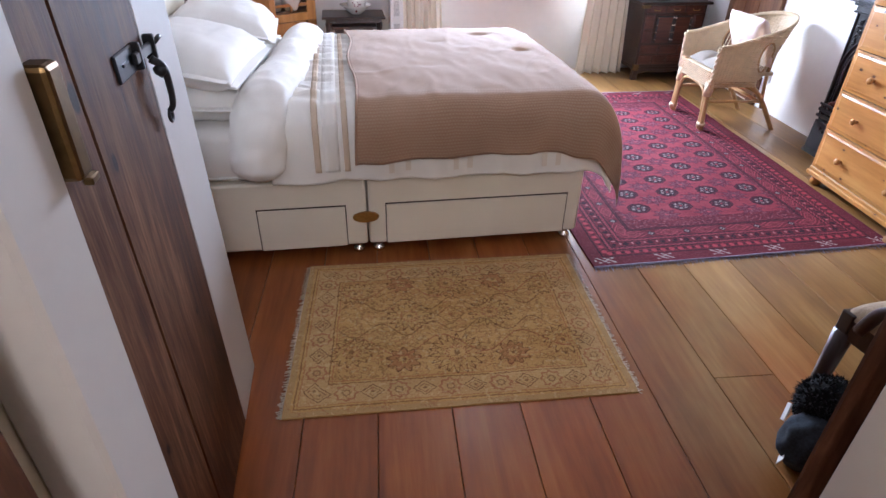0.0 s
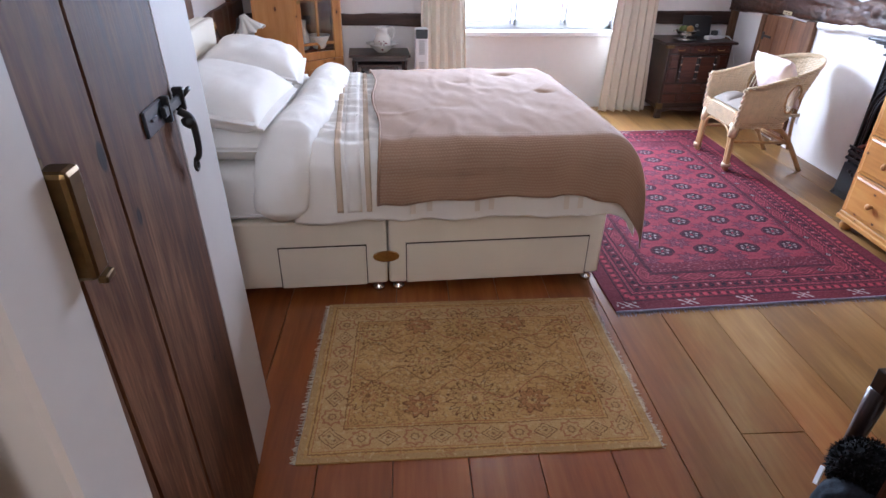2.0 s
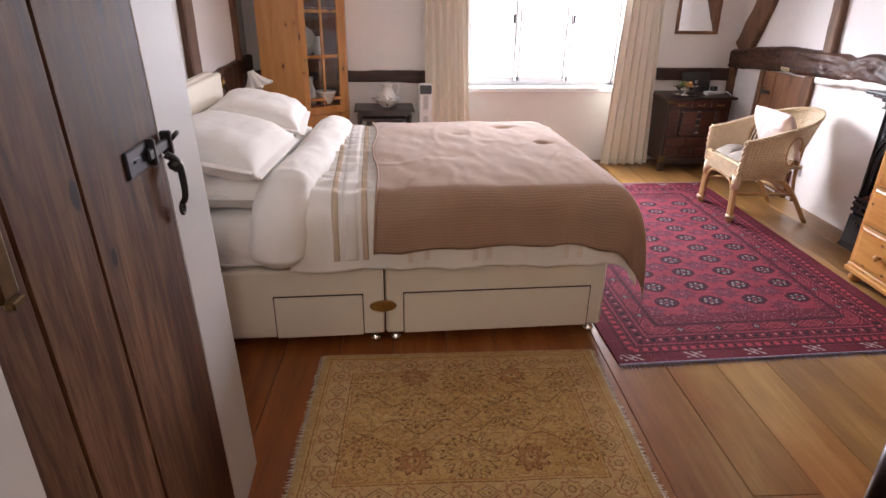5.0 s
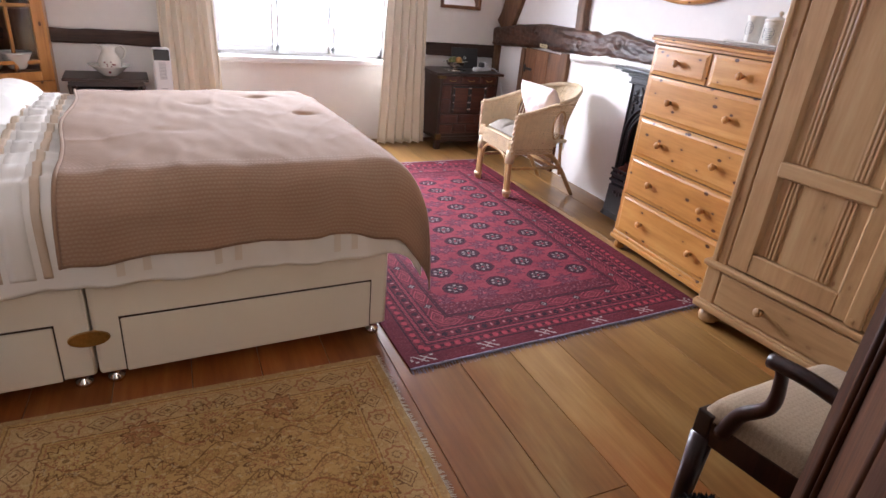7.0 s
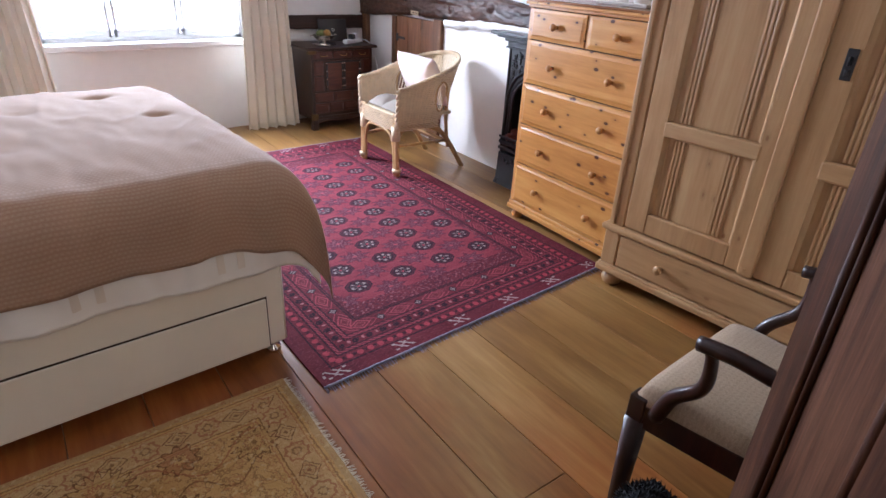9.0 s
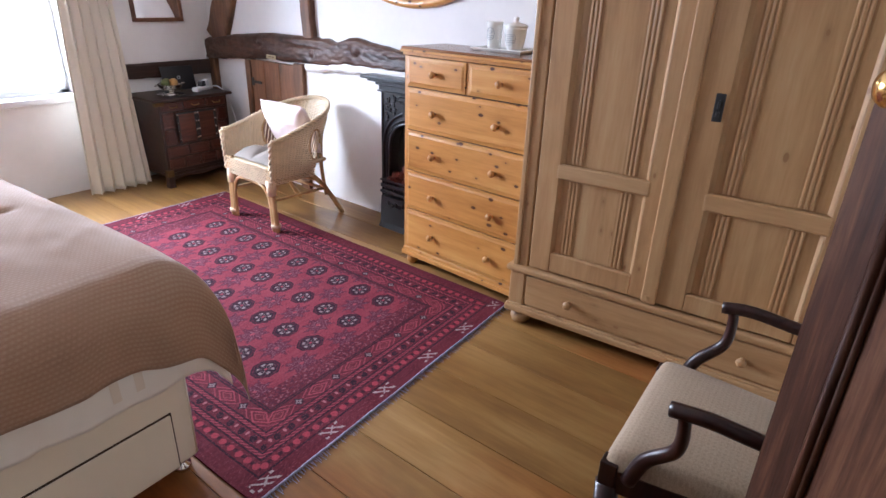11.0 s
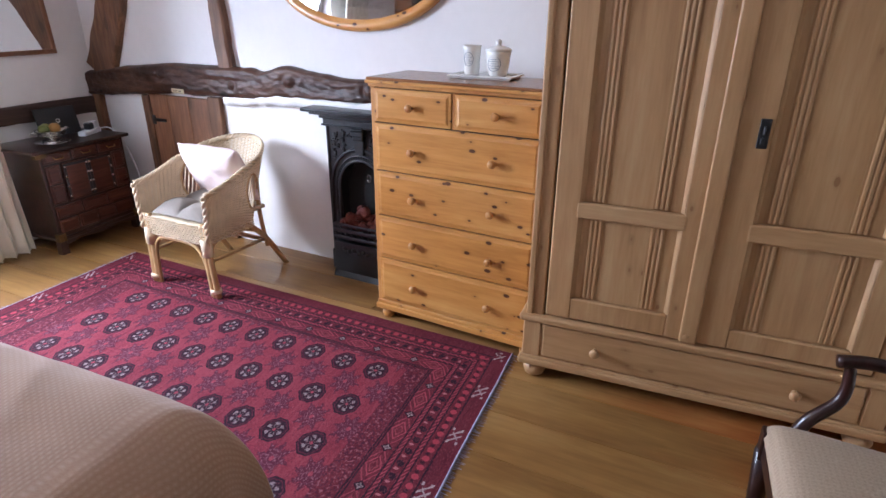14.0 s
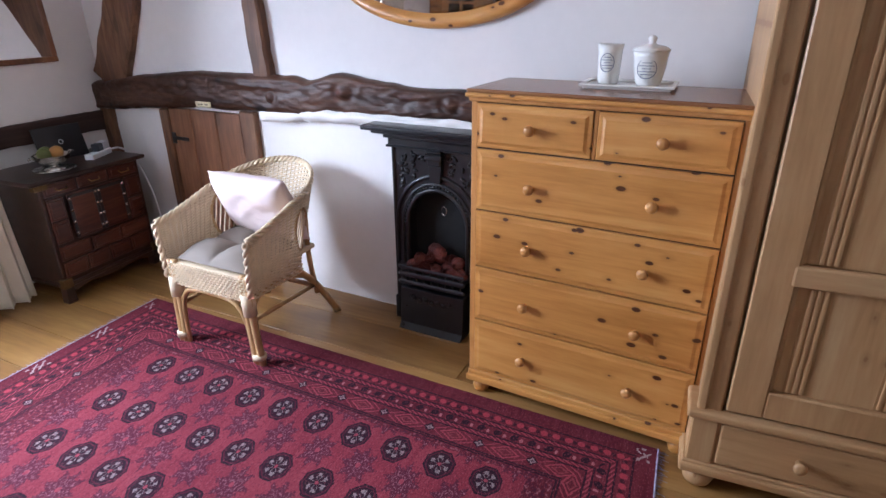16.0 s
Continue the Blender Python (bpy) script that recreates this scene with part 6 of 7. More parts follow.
tab = thing("black_tablet", on_cab(0.385, 0.30, -8) @ pose(0, 0, 0, -14, 0, 0), "black tablet case leaning against the wall", "tablet")
part("case", box(-0.125, -0.006, 0.0, 0.125, 0.006, 0.175, 0.004, 2), BLACKPLASTIC, tab)
part("ring_mark", turned(tube([(0.011 * math.cos(a * 0.5236), -0.0075, 0.09 + 0.011 * math.sin(a * 0.5236)) for a in range(12)], 0.0022, 5, True), pose(0, 0, 0)), PLASTIC, tab, "small pale ring")
strip = thing("power_strip", on_cab(0.485, 0.17, 22), "white power strip with plugs on the cabinet", "power strip")
part("body", box(-0.10, -0.025, 0.0, 0.085, 0.025, 0.030, 0.006, 2), PLASTIC, strip)
part("plug", box(0.03, -0.02, 0.030, 0.068, 0.020, 0.075, 0.006, 2), PLASTIC, strip)
part("charger", box(-0.03, -0.022, 0.030, 0.018, 0.022, 0.070, 0.005), BLACKPLASTIC, strip, "black charger block")
cable = thing("mains_cable", pose(0, 0, 0), "white mains cable hanging down the wall", "cable")
part("flex", tube(smoothline([(2.915, 5.165, 0.665), (2.965, 5.11, 0.668), (2.985, 5.04, 0.60), (2.990, 4.96, 0.40), (2.988, 4.93, 0.14), (2.975, 4.89, 0.006)], 8), 0.0045, 6), PLASTIC, cable, smooth=True)

# ---- mirrors ----
ov = thing("oval_mirror", pose(breast(3.125) - 0.006, 3.125, 1.625, 0, 1.5, -BA), "large oval wall mirror in a pine frame", "mirror")
fr = bmesh.new()
prof = [(-0.010, 0.0), (0.012, -0.028), (0.040, -0.030), (0.052, -0.020), (0.055, 0.0)]
N = 72
grid = [[fr.verts.new((dx, (0.485 + o) * math.cos(2 * math.pi * i / N), (0.262 + o) * math.sin(2 * math.pi * i / N))) for o, dx in prof] for i in range(N)]
for i in range(N):
    for j in range(len(prof) - 1):
        fr.faces.new((grid[i][j], grid[(i + 1) % N][j], grid[(i + 1) % N][j + 1], grid[i][j + 1]))
bmesh.ops.recalc_face_normals(fr, faces=fr.faces)
part("frame", fr, PINE, ov, smooth=True)
gl = bmesh.new()
gl.faces.new([gl.verts.new((-0.010, 0.488 * math.cos(2 * math.pi * i / N), 0.265 * math.sin(2 * math.pi * i / N))) for i in range(N)])
bmesh.ops.solidify(gl, geom=gl.faces[:], thickness=0.004)
part("glass", gl, MIRROR, ov)
rm = thing("wall_mirror", pose(2.708, WY - 0.002, 1.136, -2.5, 0, 0), "rectangular mirror in a thin wooden frame", "mirror")
part("frame", join(box(-0.20, -0.022, 0.0, 0.20, 0, 0.028, 0.004), box(-0.20, -0.022, 0.52, 0.20, 0, 0.548, 0.004), box(-0.20, -0.022, 0.028, -0.172, 0, 0.52, 0.004), box(0.172, -0.022, 0.028, 0.20, 0, 0.52, 0.004)), HATCHWOOD, rm)
part("glass", box(-0.173, -0.012, 0.027, 0.173, -0.006, 0.521, 0), MIRROR, rm)


# ---- curtains ----
def curtain(name, x0t, x1t, x0b, x1b, y, seed, label):
    root = thing(name, pose(0, 0, 0), label, "curtain", "curtains at the window")

    def at(u, v):
        z = 0.012 + 2.03 * v
        a, b = x0b + (x0t - x0b) * v, x1b + (x1t - x1b) * v
        w = u + 0.012 * noise.noise(Vector((u * 5, v * 2, seed)))
        ph = w * math.pi * 2 * 5.5 + 0.6 * noise.noise(Vector((v * 1.5, seed, 2)))
        amp = 0.036 * (0.75 + 0.35 * noise.noise(Vector((u * 7, v * 1.2, seed + 3))))
        return Vector((a + (b - a) * w + 0.008 * math.sin(ph * 2), y + amp * math.sin(ph) + 0.012 * noise.noise(Vector((u * 3, v * 3, seed))), z + 0.004 * math.sin(ph)))

    part("drape", sheet(at, 150, 40, 0.003), CURTAIN, root, smooth=True)
    part("hem", tube([at(i / 150, 0.0) + Vector((0, -0.001, 0.004)) for i in range(151)], 0.004, 5), CURTAIN, root, smooth=True)
    return root


curtain("curtain", 0.275, 0.590, 0.285, 0.690, 5.215, 1.0, "cream lined curtain drawn to one side")
curtain("curtain", 1.975, 2.255, 1.905, 2.345, 5.190, 5.0, "cream lined curtain gathered beside the cabinet")
pole = thing("curtain_pole", pose(0, 0, 0), "thin wooden curtain pole above the window", "curtain pole")
part("pole", tube([(0.15, 5.22, 2.055), (2.5, 5.22, 2.055)], 0.014, 10), DARKOAK, pole, smooth=True)
for x in (0.2, 2.45):
    part("bracket", box(x - 0.01, 5.22, 2.045, x + 0.01, WY, 2.065, 0.002), DARKOAK, pole)

# ---- tower fan, side tables, jug ----
fan = thing("tower_fan", pose(0.268, 5.09, 0), "slim white tower fan beside the curtain", "fan")
part("base", lathe([(0.085, 0), (0.088, 0.01), (0.05, 0.025), (0.02, 0.03)], 28), PLASTIC, fan, smooth=True)
part("column", box(-0.055, -0.05, 0.028, 0.055, 0.05, 0.745, 0.016, 3), PLASTIC, fan)
part("control_panel", box(-0.048, -0.057, 0.668, 0.048, -0.046, 0.738, 0.003), BLACKPLASTIC, fan, "glossy black control panel")
for zb in (0.545, 0.375, 0.205):
    for k in range(12):
        part("slot", box(-0.022, -0.053, zb + k * 0.0095, 0.022, -0.049, zb + k * 0.0095 + 0.0045, 0), GRILLE, fan)


def nest_table(m, w, d, h, label):
    t = thing("nest_table", m, label, "side table", "nest of tables")
    part("top", box(-w / 2, -d / 2, h - 0.020, w / 2, d / 2, h, 0.006, 2), DARKOAK, t)
    part("apron", box(-w / 2 + 0.03, -d / 2 + 0.03, h - 0.055, w / 2 - 0.03, d / 2 - 0.03, h - 0.020, 0.003), DARKOAK, t)
    for sx in (-1, 1):
        for sy in (-1, 1):
            part("leg", turned(lathe([(0.014, 0), (0.016, 0.03), (0.010, 0.06), (0.016, h * 0.35), (0.010, h * 0.55), (0.017, h * 0.75), (0.012, h - 0.10), (0.017, h - 0.05)], 12), pose(sx * (w / 2 - 0.04), sy * (d / 2 - 0.04), 0)), DARKOAK, t, smooth=True)
        part("foot_rail", box(sx * (w / 2 - 0.04) - 0.012, -d / 2 + 0.03, 0.02, sx * (w / 2 - 0.04) + 0.012, d / 2 - 0.03, 0.045, 0.003), DARKOAK, t)


nest_table(pose(-0.075, 5.18, 0), 0.50, 0.34, 0.545, "dark oak nest table against the window wall")
nest_table(pose(-0.075, 5.15, 0), 0.36, 0.26, 0.47, "smaller dark oak nest table tucked under another")
basin = thing("wash_bowl", pose(-0.050, 5.17, 0.545), "white china wash bowl on the oak table", "bowl")
part("dish", lathe([(0.045, 0), (0.05, 0.006), (0.075, 0.025), (0.105, 0.055), (0.128, 0.066), (0.130, 0.070), (0.098, 0.055), (0.06, 0.02), (0.001, 0.012)], 32), CHINA, basin, smooth=True)
part("sprig", turned(lathe([(0.001, -0.002), (0.008, -0.001), (0.009, 0.001)], 10, "y"), pose(0.0, -0.088, 0.030, 18)), PINKINK, basin, "small plum flower print")
jug = thing("wash_jug", pose(-0.045, 5.17, 0.558), "white china jug with plum flowers in the bowl", "jug")
part("body", lathe([(0.040, 0), (0.045, 0.008), (0.068, 0.04), (0.072, 0.075), (0.055, 0.115), (0.040, 0.140), (0.044, 0.165), (0.052, 0.178), (0.046, 0.178), (0.034, 0.142), (0.001, 0.12)], 28), CHINA, jug, smooth=True)
part("spout", prism([(-0.040, 0.145), (-0.078, 0.190), (-0.045, 0.180), (-0.036, 0.168)], -0.016, 0.016, "y", 0.004), CHINA, jug)
part("handle", tube(smoothline([(0.040, 0, 0.165), (0.075, 0, 0.180), (0.098, 0, 0.150), (0.085, 0, 0.105), (0.062, 0, 0.085)], 6), 0.007, 8), CHINA, jug, smooth=True)
rj = random.Random(3)
part("flower_print", join(*[turned(lathe([(0.001, -0.003), (0.005, -0.002), (0.006, 0.002)], 7, "y"), pose(rj.uniform(-0.03, 0.03), -0.0715 + 0.004, 0.045 + rj.uniform(0, 0.04))) for _ in range(12)]), PINKINK, jug, "plum flower print")

# ---- corner cupboard ----
cup_ = thing("corner_cupboard", pose(0, 0, 0), "tall pine corner cupboard with a glazed door", "cupboard")
A, B, C = Vector((-1.03, 4.99, 0)), Vector((-0.71, 4.99, 0)), Vector((-0.375, 5.22, 0))
part("side_panel", prism([(A.x, A.y), (B.x, B.y), (B.x + 0.008, B.y + 0.018), (A.x, A.y + 0.018)], 0.0, 2.0, "z"), PINEV, cup_)
part("end_panel", box(C.x - 0.018, C.y, 0.0, C.x, WY - 0.01, 2.0, 0.003), PINEV, cup_)
part("back_panel", join(box(-1.03, WY - 0.03, 0.0, C.x - 0.018, WY - 0.012, 2.0, 0), box(-1.03, 5.01, 0.0, -1.012, WY - 0.03, 2.0, 0)), HATCHWOOD, cup_)
for z in (0.0, 0.56, 0.93, 1.30, 1.96):
    part("shelf", prism([(-1.012, 5.01), (B.x, 5.012), (C.x - 0.02, C.y + 0.02), (C.x - 0.02, WY - 0.03), (-1.012, WY - 0.03)], z, z + 0.016, "z"), HATCHWOOD, cup_)
dv = (C - B)
DL = dv.length
DM = Matrix((dv.normalized(), Vector((-dv.y, dv.x, 0)).normalized(), Vector((0, 0, 1)))).transposed().to_4x4()
DM.translation = B


def dpart(nm, bm, mt, parent, label=""):
    return part(nm, turned(bm, DM), mt, parent, label)


gd = dpart("glazed_door", join(box(0.0, 0, 0.50, 0.052, 0.022, 1.98, 0.003), box(DL - 0.075, 0, 0.50, DL, 0.022, 1.98, 0.003), box(0.052, 0, 0.50, DL - 0.075, 0.022, 0.56, 0.003), box(0.052, 0, 1.92, DL - 0.075, 0.022, 1.98, 0.003)), PINEV, cup_)
for z in (0.62, 0.955, 1.29, 1.62):
    dpart("glazing_bar", box(0.05, 0.002, z - 0.011, DL - 0.073, 0.020, z + 0.011, 0.003), PINEV, gd)
mid = (0.052 + DL - 0.075) / 2
dpart("glazing_bar", box(mid - 0.010, 0.002, 0.56, mid + 0.010, 0.020, 1.92, 0.003), PINEV, gd)
dpart("glass", box(0.048, 0.009, 0.55, DL - 0.07, 0.012, 1.93, 0), GLASS, gd)
dpart("lower_door", join(box(0.0, 0, 0.02, DL, 0.02, 0.495, 0.003), box(0.06, -0.008, 0.08, DL - 0.06, 0.004, 0.43, 0.004)), PINEV, cup_)
dpart("key", join(box(0.020, -0.018, 0.93, 0.030, 0.0, 0.945, 0.002), box(0.012, -0.026, 0.925, 0.038, -0.016, 0.95, 0.002)), OLDBRASS, gd)
for x, y, z, s in ((-0.68, 5.12, 0.576, 1.0), (-0.60, 5.20, 0.946, 0.7)):
    v = thing("cupboard_jug", pose(x, y, z), "pale china jug on a cupboard shelf", "jug", "china in the cupboard")
    part("body", lathe([(0.04 * s, 0), (0.06 * s, 0.05 * s), (0.05 * s, 0.11 * s), (0.03 * s, 0.16 * s), (0.036 * s, 0.22 * s), (0.002, 0.215 * s)], 20), CHINA, v, smooth=True)
pl_ = thing("cupboard_dish", pose(-0.56, 5.16, 0.576), "pale china dish on a cupboard shelf", "dish", "china in the cupboard")
part("dish", lathe([(0.04, 0), (0.05, 0.01), (0.09, 0.10), (0.094, 0.105), (0.04, 0.02), (0.001, 0.016)], 24), CHINA, pl_, smooth=True)
pt = thing("cupboard_plate", pose(-0.72, 5.20, 0.946, -14, 0, 20), "pale china plate propped in the cupboard", "plate", "china in the cupboard")
part("disc", lathe([(0.07, 0), (0.12, 0.012), (0.122, 0.016), (0.07, 0.006), (0.001, 0.005)], 28, "y"), CHINA, pt, smooth=True)
pt.matrix_world = pose(-0.72, 5.20, 1.07, -14, 0, 25)

# ---- wall lamp over the far bedside ----
lamp = thing("wall_lamp", pose(-1.158, 4.28, 0.86), "wall lamp with a frilled frosted glass shade", "wall lamp")
part("rose", lathe([(0.035, 0.0), (0.035, 0.008), (0.015, 0.018)], 18, "x"), OLDBRASS, lamp, smooth=True)
part("arm", tube(smoothline([(0.01, 0, 0), (0.05, -0.03, -0.075), (0.11, -0.03, -0.07), (0.15, -0.01, 0.0), (0.155, 0, 0.055)], 8), 0.005, 8), IRON, lamp, smooth=True)


def tulip(u, v):
    a = 2 * math.pi * u
    r = 0.018 + 0.075 * v ** 1.4 + 0.012 * v * v * math.sin(9 * a)
    return Vector((r * math.cos(a), r * math.sin(a), -0.115 * v + 0.008 * v * math.cos(9 * a)))


part("shade", turned(sheet(tulip, 72, 10, 0.003), pose(0.19, 0.0, 0.075, 0, -22, 0)), OPAL, lamp, "frilled white glass shade", True)

# ---- pendant ----
pend = thing("pendant_lamp", pose(0.62, 3.1, CEIL), "small ceiling pendant with a cream shade", "lamp")
part("rose", lathe([(0.05, 0.0), (0.045, -0.02), (0.01, -0.03)], 20), PLASTIC, pend, smooth=True)
part("shade", sheet(lambda u, v: Vector(((0.05 + 0.06 * v) * math.cos(6.2832 * u), (0.05 + 0.06 * v) * math.sin(6.2832 * u), -0.03 - 0.06 * v)), 32, 3, 0.002), OPAL, pend, smooth=True)

# ---- plank door in the partition ----
pd = thing("plank_door", LEAN, "old stained plank door with black iron latch", "door", kind="structure")
pe = [0.665, 0.900, 1.085, 1.434]
for y0, y1 in zip(pe, pe[1:]):
    part("plank", box(-0.028, y0 + 0.0015, 0.012, 0.004, y1 - 0.0015, 1.915, 0.004), OLDPLANK, pd)
lt = part("latch", join(box(0.003, 1.251, 1.090, 0.010, 1.351, 1.140, 0.003), box(0.009, 1.276, 1.114, 0.014, 1.306, 1.120, 0.001)), plain("steel_latch_plate", (0.07, 0.08, 0.10), 0.3, 0.7, var=0.3, bump=0.1), pd, "grey steel latch plate")
part("bar", join(box(0.010, 1.331, 1.104, 0.020, 1.466, 1.126, 0.003), box(0.004, 1.354, 1.090, 0.022, 1.368, 1.142, 0.003), box(0.004, 1.438, 1.090, 0.026, 1.452, 1.140, 0.003)), IRON, lt)
part("keep", tube([(0.024, 1.446, 1.122), (0.030, 1.471, 1.130), (0.020, 1.491, 1.122)], 0.005, 8), IRON, lt, smooth=True)
hd = smoothline([(0.018, 1.416, 1.097), (0.036, 1.424, 1.077), (0.038, 1.429, 1.032), (0.034, 1.432, 0.997), (0.024, 1.433, 0.982)], 6)
part("drop_handle", join(tube(hd, [0.0085 - 0.0001 * i for i in range(len(hd))], 10), turned(lathe([(0.002, -0.016), (0.013, -0.006), (0.015, 0.004), (0.004, 0.014)], 12), pose(0.030, 1.423, 1.072))), IRON, lt, "black iron drop handle", True)
part("thumb_ring", tube([(0.024, 1.433 + 0.012 * math.cos(a * 0.628), 0.972 + 0.012 * math.sin(a * 0.628)) for a in range(10)], 0.004, 6, True), IRON, lt, smooth=True)

# ---- panelled entry door, standing open ----
DARKMOULD = wood("dark_moulding", (0.008, 0.004, 0.003), (0.02, 0.010, 0.007), (0.045, 0.022, 0.015), "z", (0.5, 0.65), 0.8, bump=0.1)
HX, HY = 0.405, 0.565
DA = math.degrees(math.atan2(0.955 - HY, 1.08 - HX))
door = thing("door_1", pose(HX, HY, 0.008, 0, 0, DA), "dark stained panelled door standing open with brass knob", "door", kind="structure")
L, T = 0.785, 0.038
part("stile", box(0.0, -T, 0.0, 0.100, 0.0, 1.975, 0.004), DOORWOOD, door)
part("stile", box(L - 0.100, -T, 0.0, L, 0.0, 1.975, 0.004), DOORWOOD, door)
part("muntin", box(0.345, -T + 0.001, 0.22, 0.440, -0.001, 1.86, 0.003), DOORWOOD, door)
RAILD = wood("dark_door_rail", (0.012, 0.004, 0.002), (0.060, 0.022, 0.010), (0.14, 0.064, 0.033), "x", (0.38, 0.65), 0.9, bump=0.7, tint=0.1, spec=0.12)
for z0, z1 in ((0.0, 0.22), (1.190, 1.372), (1.86, 1.975)):
    part("rail", box(0.099, -T + 0.0005, z0, L - 0.099, -0.0005, z1, 0.003), RAILD, door)
for x0, x1 in ((0.100, 0.345), (0.440, L - 0.100)):
    for z0, z1 in ((0.22, 1.190), (1.372, 1.86)):
        p = part("panel", box(x0 - 0.005, -T + 0.012, z0 - 0.005, x1 + 0.005, -0.013, z1 + 0.005, 0), DOORWOOD, door)
        mb = []
        for side in (-0.0045, -T + 0.0045):
            loop = [(x0 + 0.006, side, z0 + 0.006), (x1 - 0.006, side, z0 + 0.006), (x1 - 0.006, side, z1 - 0.006), (x0 + 0.006, side, z1 - 0.006)]
            for a, b in zip(loop, loop[1:] + loop[:1]):
                mb.append(tube([a, b], 0.009, 8))
            loop = [(x0 + 0.017, side * 1.0 - (0.005 if side > -0.02 else -0.005), z0 + 0.017), (x1 - 0.017, side - (0.005 if side > -0.02 else -0.005), z0 + 0.017), (x1 - 0.017, side - (0.005 if side > -0.02 else -0.005), z1 - 0.017), (x0 + 0.017, side - (0.005 if side > -0.02 else -0.005), z1 - 0.017)]
            for a, b in zip(loop, loop[1:] + loop[:1]):
                mb.append(tube([a, b], 0.006, 6))
        part("moulding", join(*mb), DOORWOOD, p, "dark moulding round the panel", True)
kn = part("door_knob", turned(lathe([(0.026, 0.0), (0.028, 0.003), (0.025, 0.008), (0.014, 0.012), (0.009, 0.018), (0.009, 0.030), (0.013, 0.034), (0.020, 0.039), (0.0235, 0.047), (0.0230, 0.054), (0.018, 0.061), (0.008, 0.065), (0.001, 0.066)], 32, "y"), pose(L - 0.106, 0.0, 1.288)), BRASS, door, "polished brass knob on a round rose", True)
part("inner_knob", turned(lathe([(0.034, 0.0), (0.032, -0.010), (0.012, -0.020), (0.012, -0.034), (0.030, -0.046), (0.033, -0.066), (0.012, -0.083), (0.001, -0.084)], 24, "y"), pose(L - 0.095, -T, 1.285)), BRASS, door, smooth=True)
for z in (0.25, 1.70):
    part("hinge", tube([(-0.004, -0.004, z), (-0.004, -0.004, z + 0.09)], 0.006, 8), OLDBRASS, door, smooth=True)
keep = thing("lock_keep", pose(DX0 + 0.004, EY1 + 0.006, 1.224), "worn brass lock keep on the white door frame", "lock keep", kind="structure")
part("case", join(box(-0.014, 0.0, 0.0, 0.006, 0.022, 0.078, 0.004, 2), box(-0.02, 0.0, -0.006, -0.010, 0.012, 0.086, 0.002), box(0.003, 0.004, -0.004, 0.010, 0.018, 0.002, 0.001)), plain("dull_brass", (0.13, 0.082, 0.034), 0.38, 1.0, var=0.4, scale=30, bump=0.1), keep)

# ---- mahogany armchair behind the door ----
ac = thing("mahogany_armchair", pose(1.440, 0.985, 0) @ Matrix.Diagonal((1, 1, 1.03, 1)), "dark mahogany open armchair with patterned fabric seat", "armchair")


def seat_at(u, v):
    y = -0.20 + 0.46 * v
    half = 0.195 + 0.055 * v
    x = (2 * u - 1) * half
    k = (max(0, 1 - (2 * u - 1) ** 8) * max(0, 1 - (2 * v - 1) ** 8)) ** 0.4
    return Vector((x, y, 0.372 + 0.055 * k + 0.012 * (1 - (2 * u - 1) ** 2) * (1 - (2 * v - 1) ** 2)))


part("seat", join(sheet(seat_at, 30, 30), sheet(lambda u, v: Vector((seat_at(u, v).x, seat_at(u, v).y, 0.370)), 8, 8)), SEATCLOTH, ac, smooth=True)
part("seat_frame", prism([(-0.20, -0.21), (0.20, -0.21), (0.248, 0.255), (-0.248, 0.255)], 0.305, 0.374, "z", 0.005), MAHOGANY, ac)
for sx in (-1, 1):
    part("front_leg", prism([(sx * 0.25, 0.262), (sx * 0.208, 0.262), (sx * 0.208, 0.220), (sx * 0.25, 0.220)], 0.30, 0.385, "z", 0.004), MAHOGANY, ac)
    lg = tube([(sx * 0.232, 0.240, 0.32), (sx * 0.250, 0.232, 0.16), (sx * 0.275, 0.222, 0.0)], [0.030, 0.024, 0.016], 8)
    part("front_leg_taper", lg, MAHOGANY, ac, smooth=True)
    part("back_leg", tube(smoothline([(sx * 0.18, -0.30, 0.0), (sx * 0.19, -0.22, 0.33), (sx * 0.195, -0.21, 0.45), (sx * 0.20, -0.30, 0.92)], 6), 0.02, 8), MAHOGANY, ac, smooth=True)
    arm = smoothline([(sx * 0.240, 0.195, 0.355), (sx * 0.242, 0.168, 0.43), (sx * 0.256, 0.110, 0.50), (sx * 0.266, 0.105, 0.575), (sx * 0.266, 0.118, 0.603)], 6)
    part("arm_support", tube(arm, [0.019 - 0.0003 * i for i in range(len(arm))], 10), MAHOGANY, ac, smooth=True)
    rail = smoothline([(sx * 0.266, 0.138, 0.600), (sx * 0.268, 0.06, 0.608), (sx * 0.258, -0.08, 0.600), (sx * 0.215, -0.235, 0.625)], 6)
    part("arm", tube(rail, [0.0165] * len(rail), 10), MAHOGANY, ac, smooth=True)
part("crest_rail", tube(smoothline([(-0.215, -0.30, 0.90), (0, -0.33, 0.93), (0.215, -0.30, 0.90)], 8), 0.026, 10), MAHOGANY, ac, smooth=True)
part("back_rail", tube(smoothline([(-0.2, -0.25, 0.62), (0, -0.275, 0.63), (0.2, -0.25, 0.62)], 8), 0.018, 10), MAHOGANY, ac, smooth=True)

# ---- fleece doorstop ----
ds = thing("fleece_doorstop", pose(1.085, 1.085, 0, 0, 0, 12), "black fleece and tweed fabric doorstop on the floor", "doorstop")


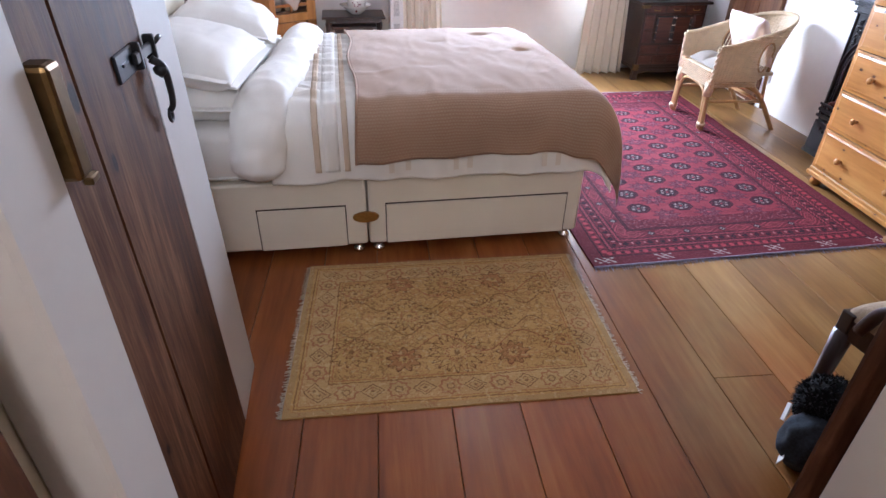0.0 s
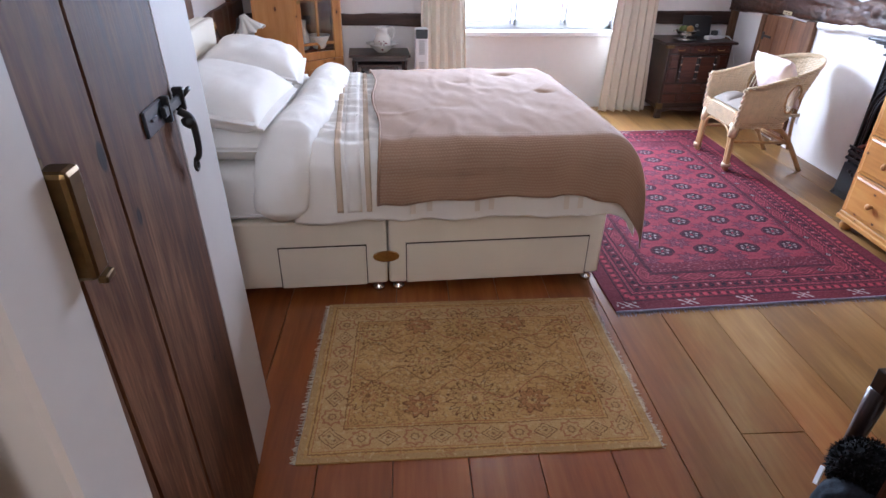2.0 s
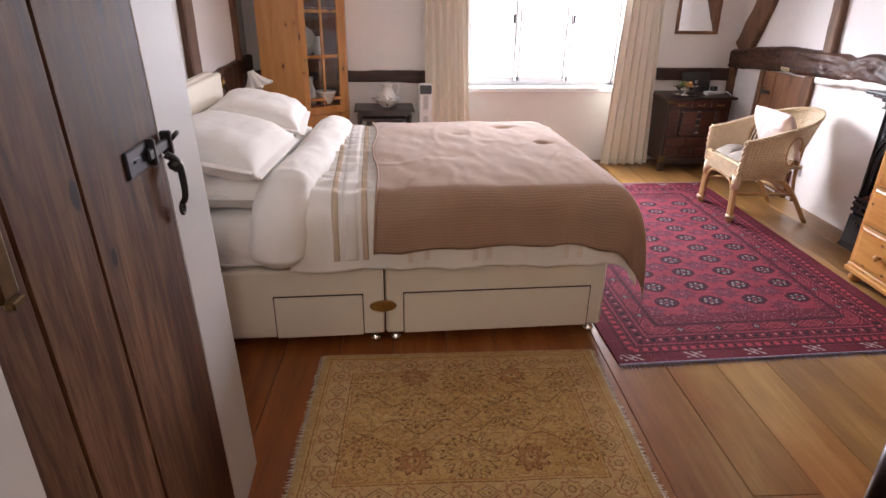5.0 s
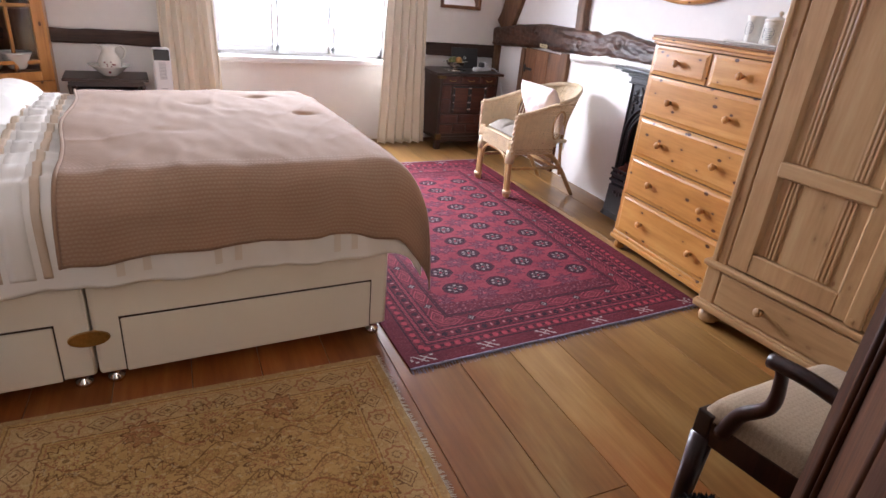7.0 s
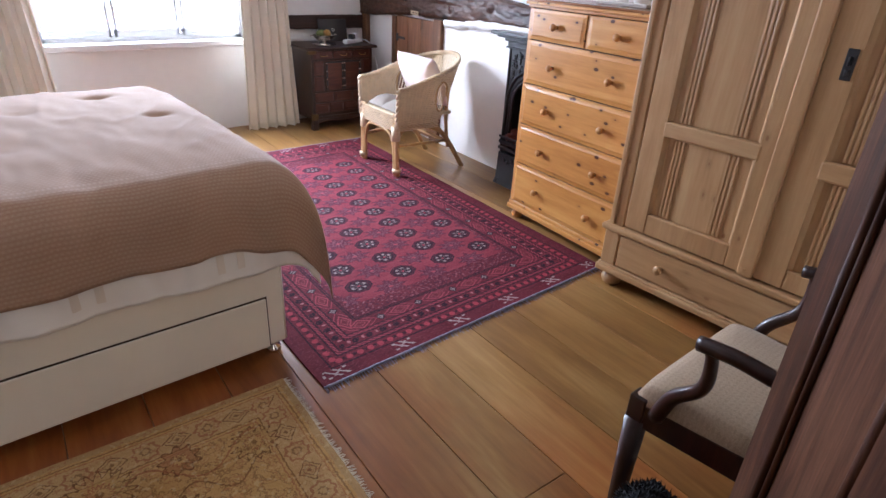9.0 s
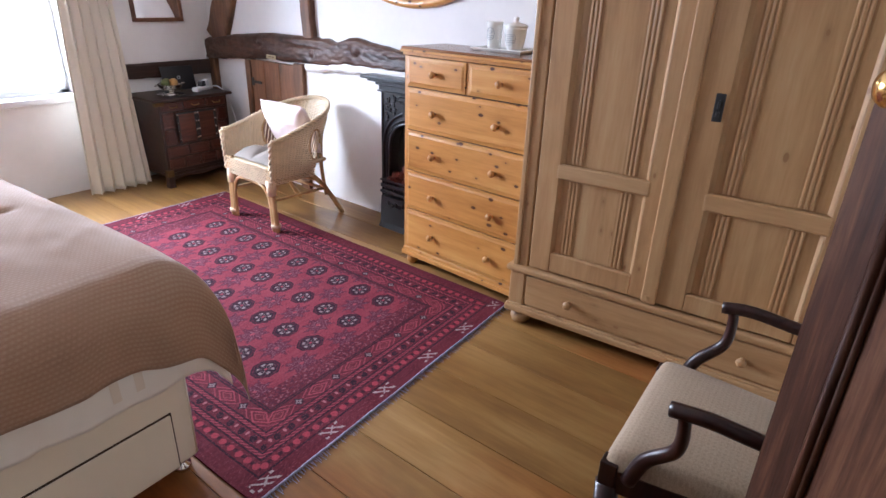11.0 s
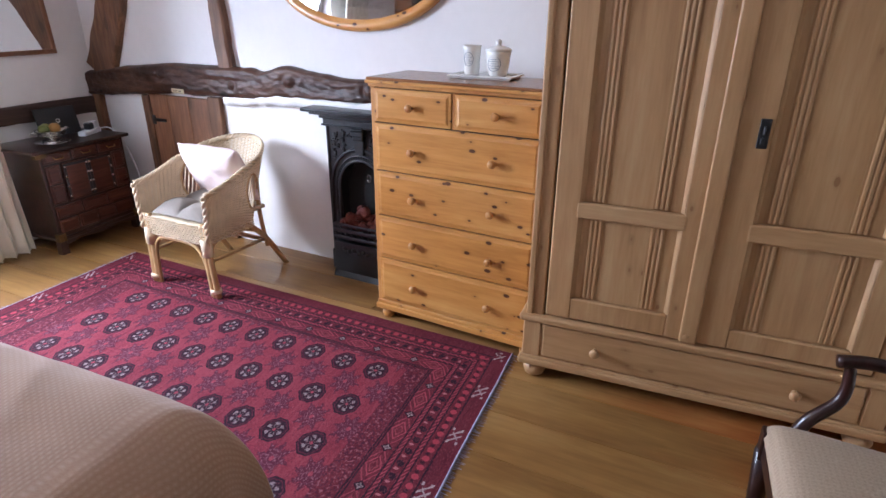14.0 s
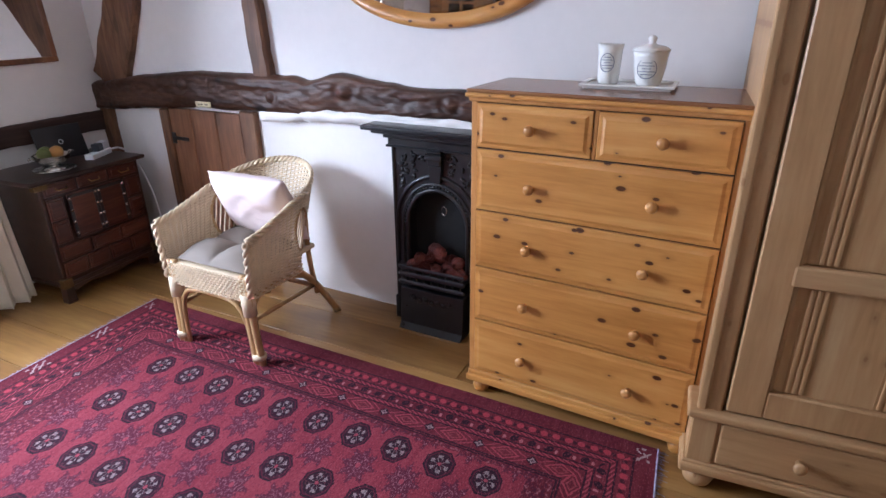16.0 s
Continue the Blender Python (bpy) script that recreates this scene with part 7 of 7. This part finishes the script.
def lump(cx, cy, cz, rx, ry, rz_, amp, sc):
    bm = bmesh.new()
    bmesh.ops.create_icosphere(bm, subdivisions=4, radius=1)
    for v in bm.verts:
        k = 1 + amp * noise.noise(v.co * sc)
        v.co = Vector((cx + v.co.x * rx * k, cy + v.co.y * ry * k, max(0.0, cz + v.co.z * rz_ * k)))
    return bm


part("body", lump(-0.045, -0.030, 0.085, 0.085, 0.075, 0.095, 0.12, 2.5), TWEED, ds, "dark flecked tweed body", True)
hb = lump(0.02, 0.01, 0.175, 0.075, 0.072, 0.085, 0.10, 3.0)
tufts = bmesh.new()
rt = random.Random(5)
for f in list(hb.faces):
    if rt.random() < 0.8:
        c, n = f.calc_center_median(), f.normal
        n = (n + Vector((rt.uniform(-.6, .6), rt.uniform(-.6, .6), rt.uniform(-.6, .6)))).normalized()
        s = n.orthogonal().normalized() * 0.0035
        q = n.cross(s)
        tip = tufts.verts.new(c + n * rt.uniform(0.008, 0.018))
        b3 = [tufts.verts.new(c + s), tufts.verts.new(c - s * 0.5 + q * 0.9), tufts.verts.new(c - s * 0.5 - q * 0.9)]
        for i in range(3):
            tufts.faces.new((b3[i], b3[(i + 1) % 3], tip))
part("fleece", join(hb, tufts), FLUFF, ds, "curly black fleece")
part("label_tag", turned(box(-0.018, -0.001, 0.0, 0.018, 0.001, 0.028, 0.0005), pose(-0.135, -0.02, 0.04, 20, 0, 30)), PLASTIC, ds, "small white fabric tag")
part("neck_ribbon", turned(box(-0.012, -0.002, 0.0, 0.012, 0.002, 0.055, 0.001), pose(-0.075, 0.045, 0.11, 20, 35, 60)), PLASTIC, ds, "white ribbon end")

# ---- low cupboard and boarding beyond the wardrobe ----
lc = thing("low_cupboard", pose(2.62, 0.525, 0), "low white painted cupboard beside the wardrobe", "cupboard")
part("carcass", box(0.0, 0.0, 0.0, 0.30, 0.17, 0.54, 0.004), DIMWHITE, lc)
part("top", box(-0.012, 0.0, 0.54, 0.305, 0.182, 0.565, 0.005, 2), DIMWHITE, lc)
part("door", box(0.012, 0.168, 0.03, 0.29, 0.178, 0.52, 0.003), DIMWHITE, lc)
bd = thing("wall_boarding", pose(2.40, EY1, 0), "dark boarded shutter with iron studs on the wall", "shutter", kind="structure")
for i in range(4):
    part("board", box(i * 0.13, 0.002, 0.57, i * 0.13 + 0.127, 0.024, 1.75, 0.004), OLDPLANK, bd)
for i in range(4):
    for z in (0.75, 1.05, 1.4):
        part("stud", turned(lathe([(0.016, 0.0), (0.014, 0.008), (0.002, 0.014)], 10, "y"), pose(i * 0.13 + 0.06, 0.022, z)), IRON, bd, smooth=True)

# ---- wall socket by the hearth ----
sk = thing("wall_socket", pose(breast(4.10) - 0.001, 4.10, 0.25, 0, 0, -BA), "white double wall socket low on the plaster", "socket")
part("plate", box(-0.009, -0.045, -0.043, 0.0, 0.045, 0.043, 0.003, 2), PLASTIC, sk)
part("plug", box(-0.035, -0.022, -0.022, -0.009, 0.022, 0.022, 0.006, 2), PLASTIC, sk)

# ---- floor boards ----
flr = thing("floor", pose(0, 0, 0, 0, 0, -3.72), "wide varnished reddish-brown wooden floor boards", "floor", kind="structure")
edges = [-2.55, -2.32, -2.09, -1.86, -1.63, -1.40, -1.17, -0.94, -0.71, -0.475, -0.246, -0.012, 0.209, 0.443, 0.657, 0.899, 1.119, 1.344, 1.58, 1.81, 2.05, 2.29, 2.53, 2.77, 3.01, 3.25, 3.49]
rf = random.Random(12)
for i, (x0, x1) in enumerate(zip(edges, edges[1:])):
    cuts = [-1.6]
    y = rf.choice((2.6, 3.1, 3.6, 0.2, 4.4)) + rf.uniform(-0.2, 0.2)
    while y < 5.2:
        cuts.append(y)
        y += rf.uniform(3.0, 4.0)
    if abs(x0 - 0.899) < 0.01:
        cuts = [-1.6, -0.2, 1.462, 3.6]
    cuts.append(5.65)
    for y0, y1 in zip(cuts, cuts[1:]):
        part("floor_board", box(x0 + 0.0011, y0 + 0.0008, -0.020, x1 - 0.0011, y1 - 0.0008, 0.0, 0.0015), FLOORWOOD, flr)
